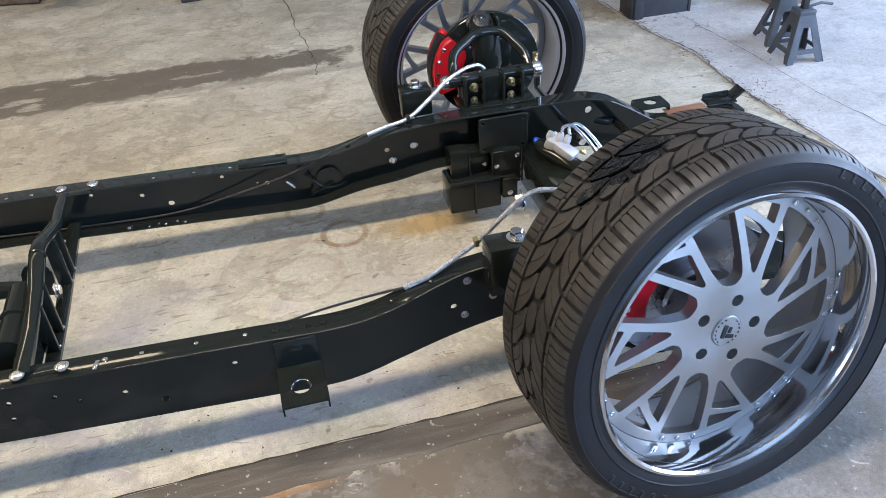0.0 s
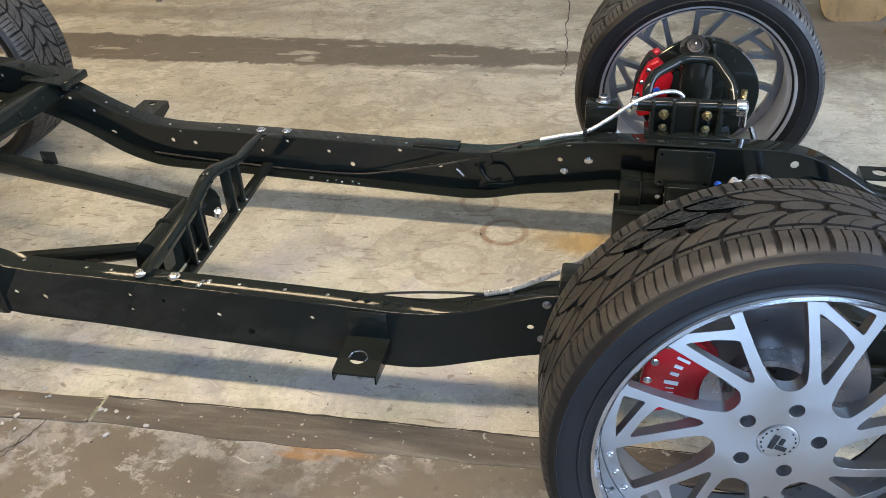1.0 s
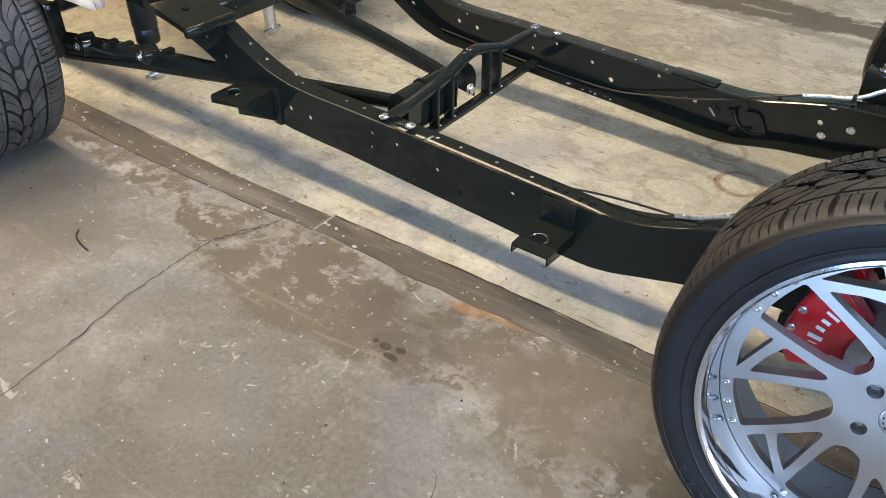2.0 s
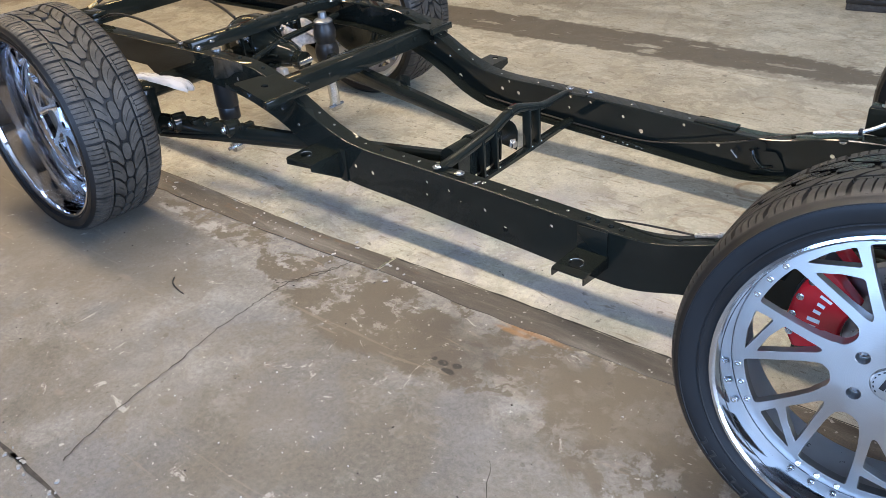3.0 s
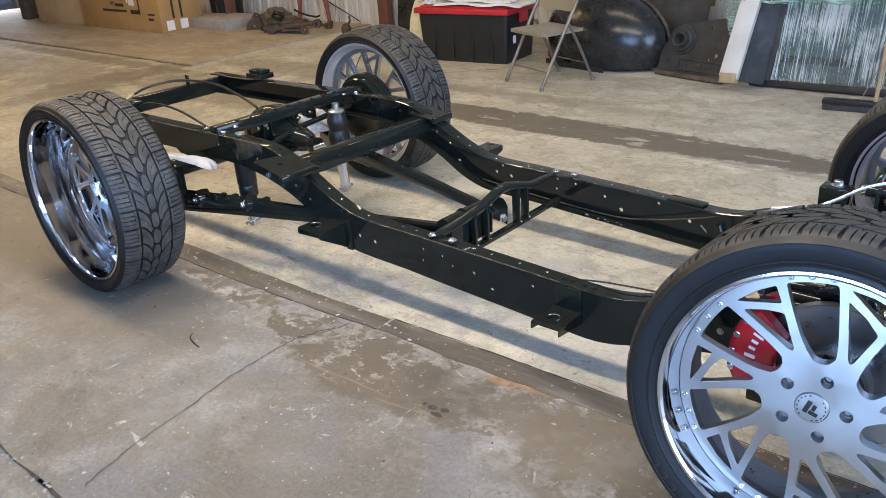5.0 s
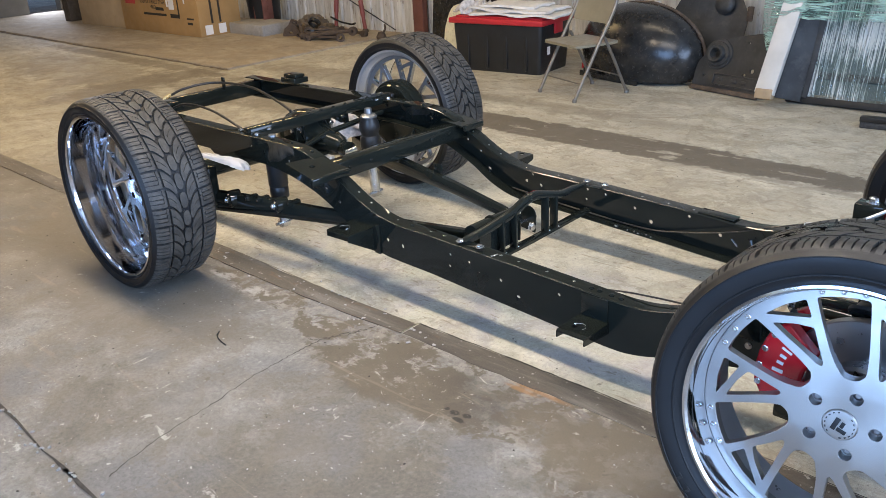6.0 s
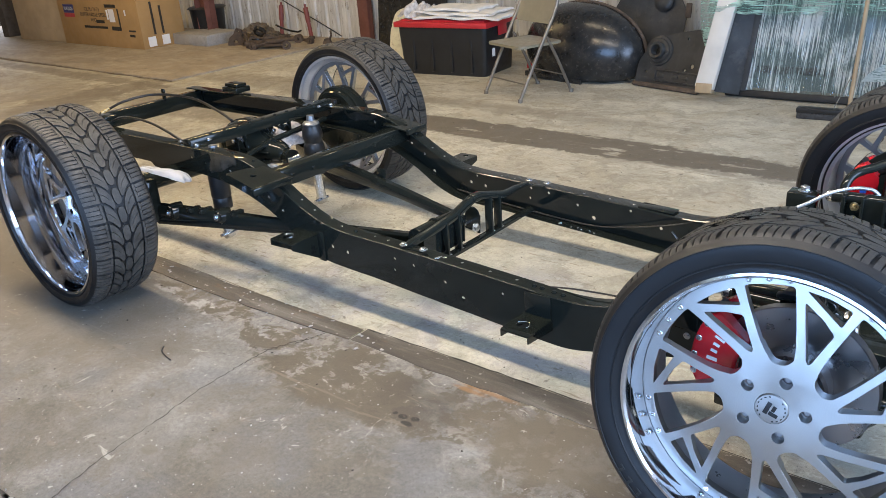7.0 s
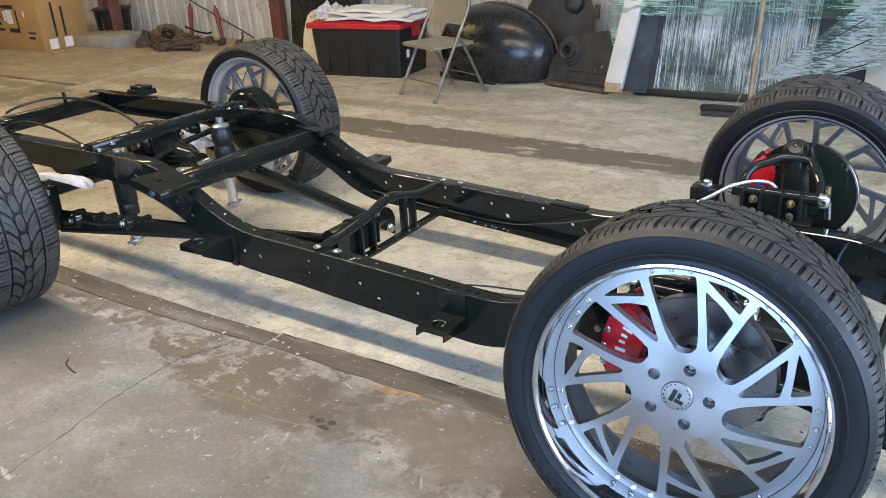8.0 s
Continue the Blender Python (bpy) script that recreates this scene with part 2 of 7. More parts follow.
    fleck = n.ramp(n.noise(150, 2, 0.5), (0.66, 0.0), (0.70, 1.0))
    col = n.mix(n.math("MULTIPLY", fleck, 0.55), col, (0.15, 0.12, 0.09))
    n.bump(n.math("ADD", n.math("MULTIPLY", mid, 0.6), n.math("MULTIPLY", fine, 0.4)), 0.6, 0.004)
    # fine light and dark sand showing through the worn skin
    sand = n.noise(420, 2, 0.5)
    col = n.mix(1.0, col, n.ramp(sand, (0.30, 0.80), (0.5, 1.0), (0.72, 1.14)), "MULTIPLY")
    r = n.ramp(mid, (0.3, 0.6), (0.7, 0.85))
    return n.done(col, n.mix(n.math("MULTIPLY", wet, 0.5), r, (0.45, 0.45, 0.45)))


def plain_concrete(name, light, dark, warm, rough=0.8):
    n, col, mid, fine = concrete(name, light, dark, warm)
    edge = n.noise(7, 8, 0.7)
    col = n.mix(n.ramp(edge, (0.55, 0.0), (0.7, 0.6)), col, tuple(c * 0.5 for c in dark))
    n.bump(n.math("ADD", n.math("MULTIPLY", mid, 0.6), n.math("MULTIPLY", fine, 0.4)), 0.4, 0.004)
    return n.done(col, rough)


def joint_fill():
    """Brown trowelled fill with long damp streaks, rust and pale grit."""
    n = Nodes("stained_joint_fill")
    long_ = n.noise(5.0, 9, 0.66, stretch=(0.45, 3.5, 1), warp=0.5)
    col = n.ramp(long_, (0.34, (0.066, 0.055, 0.042)), (0.50, (0.116, 0.099, 0.078)), (0.64, (0.195, 0.175, 0.146)))
    col = n.mix(n.ramp(n.noise(9, 8, 0.7, stretch=(0.5, 2, 1)), (0.58, 0.0), (0.68, 0.4)), col, (0.19, 0.105, 0.05))
    col = n.mix(n.ramp(n.noise(48, 3, 0.5), (0.66, 0.0), (0.70, 0.8)), col, (0.42, 0.40, 0.36))
    col = n.mix(1.0, col, n.ramp(n.noise(300, 3, 0.6), (0.32, 0.78), (0.66, 1.15)), "MULTIPLY")
    n.bump(n.noise(26, 9, 0.7), 0.6, 0.004)
    return n.done(col, n.ramp(long_, (0.35, 0.45), (0.6, 0.8)))


def brushed(name, colour, rough):
    """Aluminium turned on a lathe about local y: fine rings."""
    n = Nodes(name)
    x, y, z = n.xyz()
    r = n.math("SQRT", n.math("ADD", n.math("MULTIPLY", x, x), n.math("MULTIPLY", z, z)))
    tan = n.t.nodes.new("ShaderNodeTangent")
    tan.direction_type, tan.axis = "RADIAL", "Y"
    n.link(tan.outputs[0], n.b.inputs["Tangent"])
    n.b.inputs["Anisotropic"].default_value = 0.35
    k = n.t.nodes.new("ShaderNodeTexNoise")
    k.noise_dimensions = "1D"
    k.inputs["Scale"].default_value, k.inputs["Detail"].default_value = 900, 3
    n.link(r, k.inputs["W"])
    n.bump(k.outputs[0], 0.12, 0.0004)
    rr = n.ramp(n.noise(14, 5), (0.3, rough * 0.85), (0.7, rough * 1.2))
    return n.done(n.ramp(k.outputs[0], (0.3, tuple(c * 0.93 for c in colour)), (0.7, colour)), rr, 1.0)


def rubber(name, dusty, wet=None, cover=(0.35, 0.9)):
    """Tyre rubber; dusty sets how pale the road dust on it is, cover how much of it lies there."""
    n = Nodes(name)
    col = n.ramp(n.noise(6, 7, 0.65), (0.3, (0.005, 0.005, 0.0055)), (0.7, (0.010, 0.0098, 0.0096)))
    if dusty:
        film_ = n.ramp(n.noise(17, 6, 0.7), (0.34, cover[0]), (0.66, cover[1]))
        col = n.mix(film_, col, tuple(dusty * c for c in (0.100, 0.091, 0.078)))
        col = n.mix(1.0, col, n.ramp(n.noise(260, 3, 0.6), (0.3, 0.75), (0.7, 1.2)), "MULTIPLY")
    relief = n.noise(210, 4)
    r = n.ramp(n.noise(12, 4), (0.3, 0.40), (0.75, 0.62))
    if wet:
        # a wet oily splash
        x, y, z = n.xyz()
        spot_ = blob(n, x, y, *wet, n.noise(14, 8, 0.7), 0.3)
        col, r = n.mix(spot_, col, (0.006, 0.006, 0.006)), n.mix(spot_, r, (0.05, 0.05, 0.05))
        # beads of oil standing on the rubber
        relief = n.math("ADD", relief, n.math("MULTIPLY", spot_, n.ramp(n.noise(95, 2, 0.5, warp=0.3), (0.46, 0.0), (0.60, 5.0))))
    n.bump(relief, 0.3, 0.0008)
    return n.done(col, r, spec=0.38)


def corrugated_paint():
    n = Nodes("weathered_sheet_paint")
    streak = n.noise(4.0, 7, 0.7, stretch=(4.0, 1, 0.35), warp=0.5)
    col = n.mix(n.ramp(streak, (0.35, 0.0), (0.68, 1.0)), (0.42, 0.40, 0.35), (0.70, 0.69, 0.64))
    col = n.mix(n.ramp(n.noise(7, 9, 0.75, stretch=(3, 1, 0.6)), (0.56, 0.0), (0.62, 0.8)), col, (0.24, 0.20, 0.14))
    return n.done(col, 0.6)


def film_material(name, thin, thick, run, tint, bright):
    """Stretch film: run is the scale of its creases along x, y, z; tight creases are painted milky white as glare."""
    n = Nodes(name)
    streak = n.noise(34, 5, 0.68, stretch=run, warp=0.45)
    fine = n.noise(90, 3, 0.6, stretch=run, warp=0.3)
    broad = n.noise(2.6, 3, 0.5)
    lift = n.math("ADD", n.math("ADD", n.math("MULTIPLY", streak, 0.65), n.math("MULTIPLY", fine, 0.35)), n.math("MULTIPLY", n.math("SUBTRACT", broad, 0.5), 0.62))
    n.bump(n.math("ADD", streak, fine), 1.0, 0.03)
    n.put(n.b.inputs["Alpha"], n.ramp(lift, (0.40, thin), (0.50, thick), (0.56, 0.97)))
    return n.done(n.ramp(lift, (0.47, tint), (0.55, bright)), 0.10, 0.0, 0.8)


BLACK = paint("gloss_black_powdercoat", (0.0125, 0.0150, 0.0125), 0.05, var=0.12, scale=5, bump=0.05, bscale=60, spec=0.34)
SATIN = paint("satin_black_paint", (0.014, 0.014, 0.014), 0.4, var=0.25, bump=0.1)
FLOOR = floor_material()
STRIP = joint_fill()
APRON = plain_concrete("pale_apron_concrete", (0.50, 0.495, 0.48), (0.40, 0.39, 0.37), (0.44, 0.415, 0.38))
RAISED = plain_concrete("brown_slab_concrete", (0.46, 0.40, 0.31), (0.31, 0.265, 0.20), (0.36, 0.285, 0.19))
GRIME = paint("packed_grime", (0.15, 0.12, 0.085), 0.95, var=0.4, scale=12, bump=0.3)
CRACK = paint("crack_dirt", (0.055, 0.047, 0.038), 0.95, var=0.4, scale=30)
TREAD = rubber("dusty_tread_rubber", 0.92, None, (0.30, 0.85))
TREAD_CLEAN = rubber("clean_tread_rubber", 0.50, (-0.175, 0.035, 0.085, 0.05))
SIDEWALL = rubber("tyre_sidewall_rubber", 0.0)
LETTER = rubber("raised_letter_rubber", 0.3)
ALLOY = brushed("turned_aluminium", (0.455, 0.445, 0.428), 0.44)
BACK = paint("raw_wheel_back", (0.30, 0.30, 0.31), 0.5, 0.7, var=0.15, bump=0.1)
POLISH = paint("polished_lip_metal", (0.70, 0.71, 0.74), 0.06, 1.0, var=0.06, bump=0.03, bscale=30)
SATINLIP = paint("bright_lip_metal", (0.66, 0.67, 0.69), 0.09, 1.0, var=0.05, bump=0.03)
BARREL = paint("satin_barrel_metal", (0.62, 0.62, 0.63), 0.34, 0.65, var=0.08, bump=0.05)
STEEL = paint("zinc_plated_steel", (0.72, 0.73, 0.74), 0.22, 1.0, var=0.1, scale=40)
BRASS = paint("yellow_zinc_plated_steel", (0.62, 0.50, 0.27), 0.3, 1.0, var=0.12, scale=40)
IRON = paint("machined_cast_iron", (0.38, 0.37, 0.37), 0.3, 1.0, var=0.06, scale=6, bump=0.05)
FACEPOL = paint("polished_face_metal", (0.42, 0.43, 0.46), 0.14, 1.0, var=0.06, bump=0.03, bscale=30)
# towel: dark streaks in the colour stand for the shade in its folds
n = Nodes("fold_shaded_towel")
rag_tone = n.ramp(n.noise(15, 8, 0.7, stretch=(0.5, 4.5, 1), warp=0.3), (0.36, (0.12, 0.11, 0.105)), (0.45, (0.40, 0.39, 0.375)), (0.60, (0.50, 0.48, 0.47)))
n.bump(n.noise(300, 5, 0.7), 0.8, 0.003)
RAG = n.done(rag_tone, 0.95)
DARK = paint("dark_recess_paint", (0.01, 0.01, 0.01), 0.55)
RED = paint("gloss_red_enamel", (0.55, 0.012, 0.018), 0.22, var=0.12, coat=0.3)
WHITE = paint("white_print", (0.82, 0.81, 0.79), 0.5, var=0.05)
BRAID = paint("braided_steel_hose", (0.66, 0.66, 0.66), 0.3, 0.9, var=0.2, scale=90, bump=0.6, bscale=500)
BLUE = paint("blue_anodised_cap", (0.02, 0.10, 0.55), 0.3, var=0.1)
SPRINGCAP = paint("dull_spring_cap", (0.26, 0.27, 0.28), 0.38, 0.8, var=0.2, scale=30)
CASTING = paint("bare_cast_aluminium", (0.58, 0.59, 0.60), 0.42, 0.5, var=0.12, bump=0.2)

# ---- mesh tools ----
def part(name, bm, material, parent=None, label="", sharp=35, at=None):
    me = bpy.data.meshes.new(name)
    bmesh.ops.recalc_face_normals(bm, faces=bm.faces)
    bm.to_mesh(me)
    bm.free()
    me.materials.append(material)
    me.polygons.foreach_set("use_smooth", [True] * len(me.polygons))
    me.set_sharp_from_angle(angle=radians(sharp))
    ob = new(name, me)
    if parent:
        ob.parent = parent
    if at is not None:
        ob.matrix_basis = at
    if label:
        tagged(ob, label)
    return ob


def again(ob, m, parent=None):
    """One more object on the same mesh."""
    k = new(ob.name.split(".")[0], ob.data)
    k.parent = parent or ob.parent
    k.matrix_basis = m
    if ob.get("label"):
        k["label"] = ob["label"]
    return k


def thing(name, label, category, at=None, group="", kind=""):
    ob = new(name)
    ob.empty_display_size = 0.1
    if at is not None:
        ob.matrix_basis = at
    return tagged(ob, label, category, group, kind)


def box(bm, centre, size, m=None, bevel=0.0):
    r = bmesh.ops.create_cube(bm, size=1.0)
    vs = r["verts"]
    bmesh.ops.scale(bm, vec=size, verts=vs)
    if bevel:
        es = list({e for v in vs for e in v.link_edges})
        r = bmesh.ops.bevel(bm, geom=es, offset=bevel, segments=2, profile=0.5, affect="EDGES")
        vs = list({v for f in r["faces"] for v in f.verts} | {v for v in vs if v.is_valid})
    if m is not None:
        bmesh.ops.transform(bm, matrix=m, verts=vs)
    bmesh.ops.translate(bm, vec=centre, verts=vs)
    return vs


def made(*boxes):
    """A bmesh of bevelled boxes: (centre, size, bevel[, turn])."""
    bm = bmesh.new()
    for b in boxes:
        box(bm, b[0], b[1], b[3] if len(b) > 3 else None, b[2])
    return bm


def tube(bm, pts, r, seg=10, cap=True):
    """A pipe along points; r is a radius or one for each point."""
    pts = [Vector(p) for p in pts]
    rs = r if isinstance(r, (list, tuple)) else [r] * len(pts)
    side, rings = None, []
    for i, p in enumerate(pts):
        d = (pts[min(i + 1, len(pts) - 1)] - pts[max(i - 1, 0)]).normalized()
        if side is None:
            side = d.orthogonal().normalized()
        side = (side - d * side.dot(d)).normalized()
        up = d.cross(side)
        rings.append([bm.verts.new(p + rs[i] * (math.cos(a) * side + math.sin(a) * up)) for a in [2 * math.pi * k / seg for k in range(seg)]])
    for a, b in zip(rings, rings[1:]):
        for k in range(seg):
            bm.faces.new((a[k], a[(k + 1) % seg], b[(k + 1) % seg], b[k]))
    if cap:
        bm.faces.new(rings[0][::-1]), bm.faces.new(rings[-1])
    return bm


def spline(pts, n=8):
    """Points of a smooth line through the given ones."""
    p = [Vector(q) for q in pts]
    out = []
    for i in range(len(p) - 1):
        a, b, c, d = p[max(i - 1, 0)], p[i], p[i + 1], p[min(i + 2, len(p) - 1)]
        for k in range(n):
            t = k / n
            out.append(0.5 * (2 * b + (c - a) * t + (2 * a - 5 * b + 4 * c - d) * t * t + (3 * b - a - 3 * c + d) * t ** 3))
    return out + [p[-1]]


def lathe(bm, prof, seg=48, close=False, axis="y", caps=True):
    """Turns (radius, along) points about an axis."""
    rings = []
    for r, h in prof:
        ring = []
        for k in range(seg):
            a = 2 * math.pi * k / seg
            c, s = r * math.cos(a), r * math.sin(a)
            ring.append(bm.verts.new((c, h, s) if axis == "y" else (c, s, h)))
        rings.append(ring)
    pairs = list(zip(rings, rings[1:])) + ([(rings[-1], rings[0])] if close else [])
    for a, b in pairs:
        for k in range(seg):
            bm.faces.new((a[k], a[(k + 1) % seg], b[(k + 1) % seg], b[k]))
    if caps and not close:
        for ring, r in ((rings[0], prof[0][0]), (rings[-1], prof[-1][0])):
            if r > 1e-5:
                bm.faces.new(ring)
    return bm


def plate(bm, outer, holes, place):
    """A sheet with an outline and holes in (u, v); place(u, v, side) gives its two skins."""
    flat = bmesh.new()
    loops = []
    for loop in [outer] + list(holes):
        vs = [flat.verts.new((u, v, 0)) for u, v in loop]
        for a, b in zip(vs, vs[1:] + vs[:1]):
            flat.edges.new((a, b))
        loops.append(vs)
    flat.verts.index_update()
    bmesh.ops.triangle_fill(flat, use_beauty=True, use_dissolve=False, edges=flat.edges[:])
    skins = [[bm.verts.new(place(v.co.x, v.co.y, s)) for v in flat.verts] for s in (0, 1)]
    for f in flat.faces:
        ids = [v.index for v in f.verts]
        bm.faces.new([skins[0][i] for i in ids]), bm.faces.new([skins[1][i] for i in ids[::-1]])
    for vs in loops:
        ids = [v.index for v in vs]
        for a, b in zip(ids, ids[1:] + ids[:1]):
            bm.faces.new((skins[0][a], skins[0][b], skins[1][b], skins[1][a]))
    flat.free()
    return bm


def disc(cx, cy, r, n=14, sy=1.0):
    return [(cx + r * math.cos(2 * math.pi * k / n), cy + sy * r * math.sin(2 * math.pi * k / n)) for k in range(n)]


def rounded(pts, r, n=4):
    """A polygon with its corners rounded."""
    out = []
    pts = [Vector(p) for p in pts]
    for i, p in enumerate(pts):
        a, b = pts[i - 1], pts[(i + 1) % len(pts)]
        k = min(r, 0.45 * (a - p).length, 0.45 * (b - p).length)
        s, e = p + (a - p).normalized() * k, p + (b - p).normalized() * k
        for j in range(n + 1):
            t = j / n
            q = s * (1 - t) ** 2 + 2 * p * t * (1 - t) + e * t * t
            out.append((q.x, q.y))
    return out


def between(xs, x):
    """Smooth value at x of a table of (x, value, ...) rows, x rising."""
    i = max(0, min(len(xs) - 2, sum(1 for r in xs if r[0] <= x) - 1))
    a, b = xs[i], xs[i + 1]
    t = min(1, max(0, (x - a[0]) / (b[0] - a[0])))

    def slope(j, c):
        lo, hi = xs[max(j - 1, 0)], xs[min(j + 1, len(xs) - 1)]
        return (hi[c] - lo[c]) / (hi[0] - lo[0])
    w, out = b[0] - a[0], []
    for c in range(1, len(a)):
        m0, m1 = slope(i, c) * w, slope(i + 1, c) * w
        out.append((2 * t ** 3 - 3 * t * t + 1) * a[c] + (t ** 3 - 2 * t * t + t) * m0 + (3 * t * t - 2 * t ** 3) * b[c] + (t ** 3 - t * t) * m1)
    return out


def bolt_mesh(r=0.009, h=0.007, washer=0.013):
    """Hex head on a flange washer, standing on z = 0."""
    bm = bmesh.new()
    lathe(bm, [(washer, 0), (washer, 0.0022), (washer * 0.8, 0.003)], 14, axis="z")
    vs = [[bm.verts.new((k * math.cos(math.pi * i / 3), k * math.sin(math.pi * i / 3), z)) for i in range(6)] for k, z in ((r, 0.003), (r, h * 0.85), (r * 0.82, h))]
    for a, b in zip(vs, vs[1:]):
        for i in range(6):
            bm.faces.new((a[i], a[(i + 1) % 6], b[(i + 1) % 6], b[i]))
    bm.faces.new(vs[-1])
    return bm


def spot(x, y, z, axis="z", turn=0.0, s=1.0):
    """A pose for a bolt: its head looks along an axis."""
    rx, ry = {"z": (0, 0), "-z": (180, 0), "-y": (90, 0), "y": (-90, 0), "x": (0, 90), "-x": (0, -90)}[axis]
    return pose(x, y, z, rx, ry, 0) @ pose(0, 0, 0, 0, 0, turn) @ Matrix.Diagonal((s, s, s, 1))

# ---- the building ----
def slab(name, x0, x1, y0, y1, z0, z1, material, label, bevel=0.0):
    ob = part(name, made((((x0 + x1) / 2, (y0 + y1) / 2, (z0 + z1) / 2), (x1 - x0, y1 - y0, z1 - z0), bevel)), material)
    return tagged(ob, label, name.split("_")[0], kind="structure")


bm = bmesh.new()
step = [(-60, -60), (60, -60), (60, 60), (-60, 60)]
bm.faces.new([bm.verts.new((x, y, 0)) for x, y in step])
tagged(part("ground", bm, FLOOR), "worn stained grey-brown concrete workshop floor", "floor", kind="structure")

# brown joint fill beside the chassis: one lower and one slightly proud length
def ragged(x0, x1, y0, y1, n, rough, z0, z1):
    bm = bmesh.new()
    rnd = random.Random(int(abs(x0 * 100)))
    lo = [(x0 + (x1 - x0) * k / n, y0 + rnd.uniform(-rough, rough)) for k in range(n + 1)]
    hi = [(x0 + (x1 - x0) * k / n, y1 + rnd.uniform(-rough, rough)) for k in range(n, -1, -1)]
    return plate(bm, lo + hi, [], lambda u, v, s: (u, v, z1 if s else z0))


def strip(rows, rough, z0, z1, seed):
    """A ragged-edged fill between two lines: rows of x, near y, far y."""
    rnd = random.Random(seed)
    xs = np.linspace(rows[0][0], rows[-1][0], 70)
    lo = [(x, between(rows, x)[0] + rnd.uniform(-rough, rough)) for x in xs]
    hi = [(x, between(rows, x)[1] + rnd.uniform(-rough, rough) * 0.6) for x in xs[::-1]]
    return plate(bmesh.new(), lo + hi, [], lambda u, v, k: (u, v, z1 if k else z0))


JOINT_WEST = [(-7.0, 0.115, 0.235), (-2.8, 0.138, 0.248), (-2.1, 0.150, 0.246), (-1.59, 0.180, 0.264)]
JOINT_EAST = [(-1.582, 0.186, 0.274), (-1.1, 0.186, 0.290), (-0.7, 0.200, 0.298), (0.0, 0.215, 0.312), (3.0, 0.26, 0.36)]
for rows, z1, seed in ((JOINT_EAST, 0.0028, 3), (JOINT_WEST, 0.0038, 4)):
    tagged(part("floor_strip", strip(rows, 0.004, -0.02, z1, seed), STRIP), "dark brown filled floor joint beside the chassis", "floor strip", kind="structure")

# raised brown slab by the cardboard boxes
tagged(part("raised_slab", ragged(-16.0, -6.95, 2.93, 6.0, 40, 0.01, -0.02, 0.015), RAISED), "low raised brown concrete slab along the wall", "floor slab", kind="structure")
# pale doorway concrete past the joint
bm = bmesh.new()
edge_line = [(1.0, 3.2), (1.06, 2.62), (1.09, 2.43), (1.15, 2.12), (1.14, 1.82), (1.16, 1.54), (1.19, 1.26), (1.23, 0.3), (1.3, -4.0)]
plate(bm, edge_line + [(9.0, -4.0), (9.0, 3.2)], [], lambda u, v, s: (u, v, 0.006 if s else -0.02))
tagged(part("doorway_apron", bm, APRON), "pale concrete apron at the open doorway", "floor", kind="structure")


def crack(pts, width, seed, z=0.0062, jitter=0.008, material=None):
    """A thin dirt-filled crack that wanders along points on the floor."""
    rnd = random.Random(seed)
    line = spline([(x, y, 0) for x, y in pts], 10)
    bm = bmesh.new()
    rows = []
    for i, p in enumerate(line):
        d = (line[min(i + 1, len(line) - 1)] - line[max(i - 1, 0)]).normalized()
        n = Vector((-d.y, d.x, 0))
        p = p + n * rnd.uniform(-jitter, jitter)
        w = width * rnd.uniform(0.3, 1.2)
        rows.append([bm.verts.new(p + n * w / 2 + Vector((0, 0, z))), bm.verts.new(p - n * w / 2 + Vector((0, 0, z)))])
    for a, b in zip(rows, rows[1:]):
        bm.faces.new((a[0], a[1], b[1], b[0]))
    return tagged(part("floor_crack", bm, material or CRACK), "thin dirt-filled crack in the concrete floor", "crack", kind="stuff")


crack([(-1.70, 0.17), (-1.733, 0.055), (-1.786, -0.031), (-1.787, -0.135), (-1.783, -0.233), (-1.775, -0.344), (-1.735, -0.54), (-1.70, -0.75), (-1.645, -0.939)], 0.0045, 1, 0.003, 0.005)
crack([(-1.715, 0.12), (-1.76, 0.02), (-1.80, -0.05), (-1.85, -0.06)], 0.0035, 12, 0.003)
crack([(-3.4, -1.0), (-1.928, -1.007), (-1.728, -1.005), (-1.593, -1.011), (0.5, -1.02)], 0.012, 2, 0.003, 0.006)
crack(edge_line[:8], 0.007, 3, 0.0105, 0.012)
crack([(1.32, 2.62), (1.351, 2.27), (1.379, 1.98), (1.405, 1.59), (1.457, 1.27), (1.52, 0.6), (1.62, -1.0)], 0.004, 4, 0.0105, 0.004)
crack([(-0.57, 2.56), (-0.56, 2.72), (-0.57, 2.89), (-0.6, 3.3), (-0.62, 3.9)], 0.006, 5, 0.003)
crack([(-5.0, 3.3), (-4.3, 3.75), (-3.9, 4.1)], 0.006, 6, 0.003)
crack([(-0.75, -0.3), (-0.6, -0.55), (-0.65, -0.8)], 0.003, 7, 0.003)

# dark open seams along both edges of the joint fill
crack([(x, a) for x, a, b in JOINT_WEST], 0.005, 8, 0.0052, 0.002, GRIME)
crack([(x, b) for x, a, b in JOINT_WEST], 0.004, 13, 0.0052, 0.002, GRIME)
crack([(x, b) for x, a, b in JOINT_EAST], 0.008, 9, 0.0052, 0.002)
crack([(-1.585, 0.182), (-1.587, 0.22), (-1.584, 0.272)], 0.006, 10, 0.0056, 0.003, paint("mossy_grit", (0.26, 0.27, 0.17), 0.9, var=0.3, scale=40))

crack([(-14.0, 2.90), (-11.0, 2.91), (-9.0, 2.92), (-7.2, 2.925), (-6.93, 2.93)], 0.05, 11, 0.004, 0.012, GRIME)

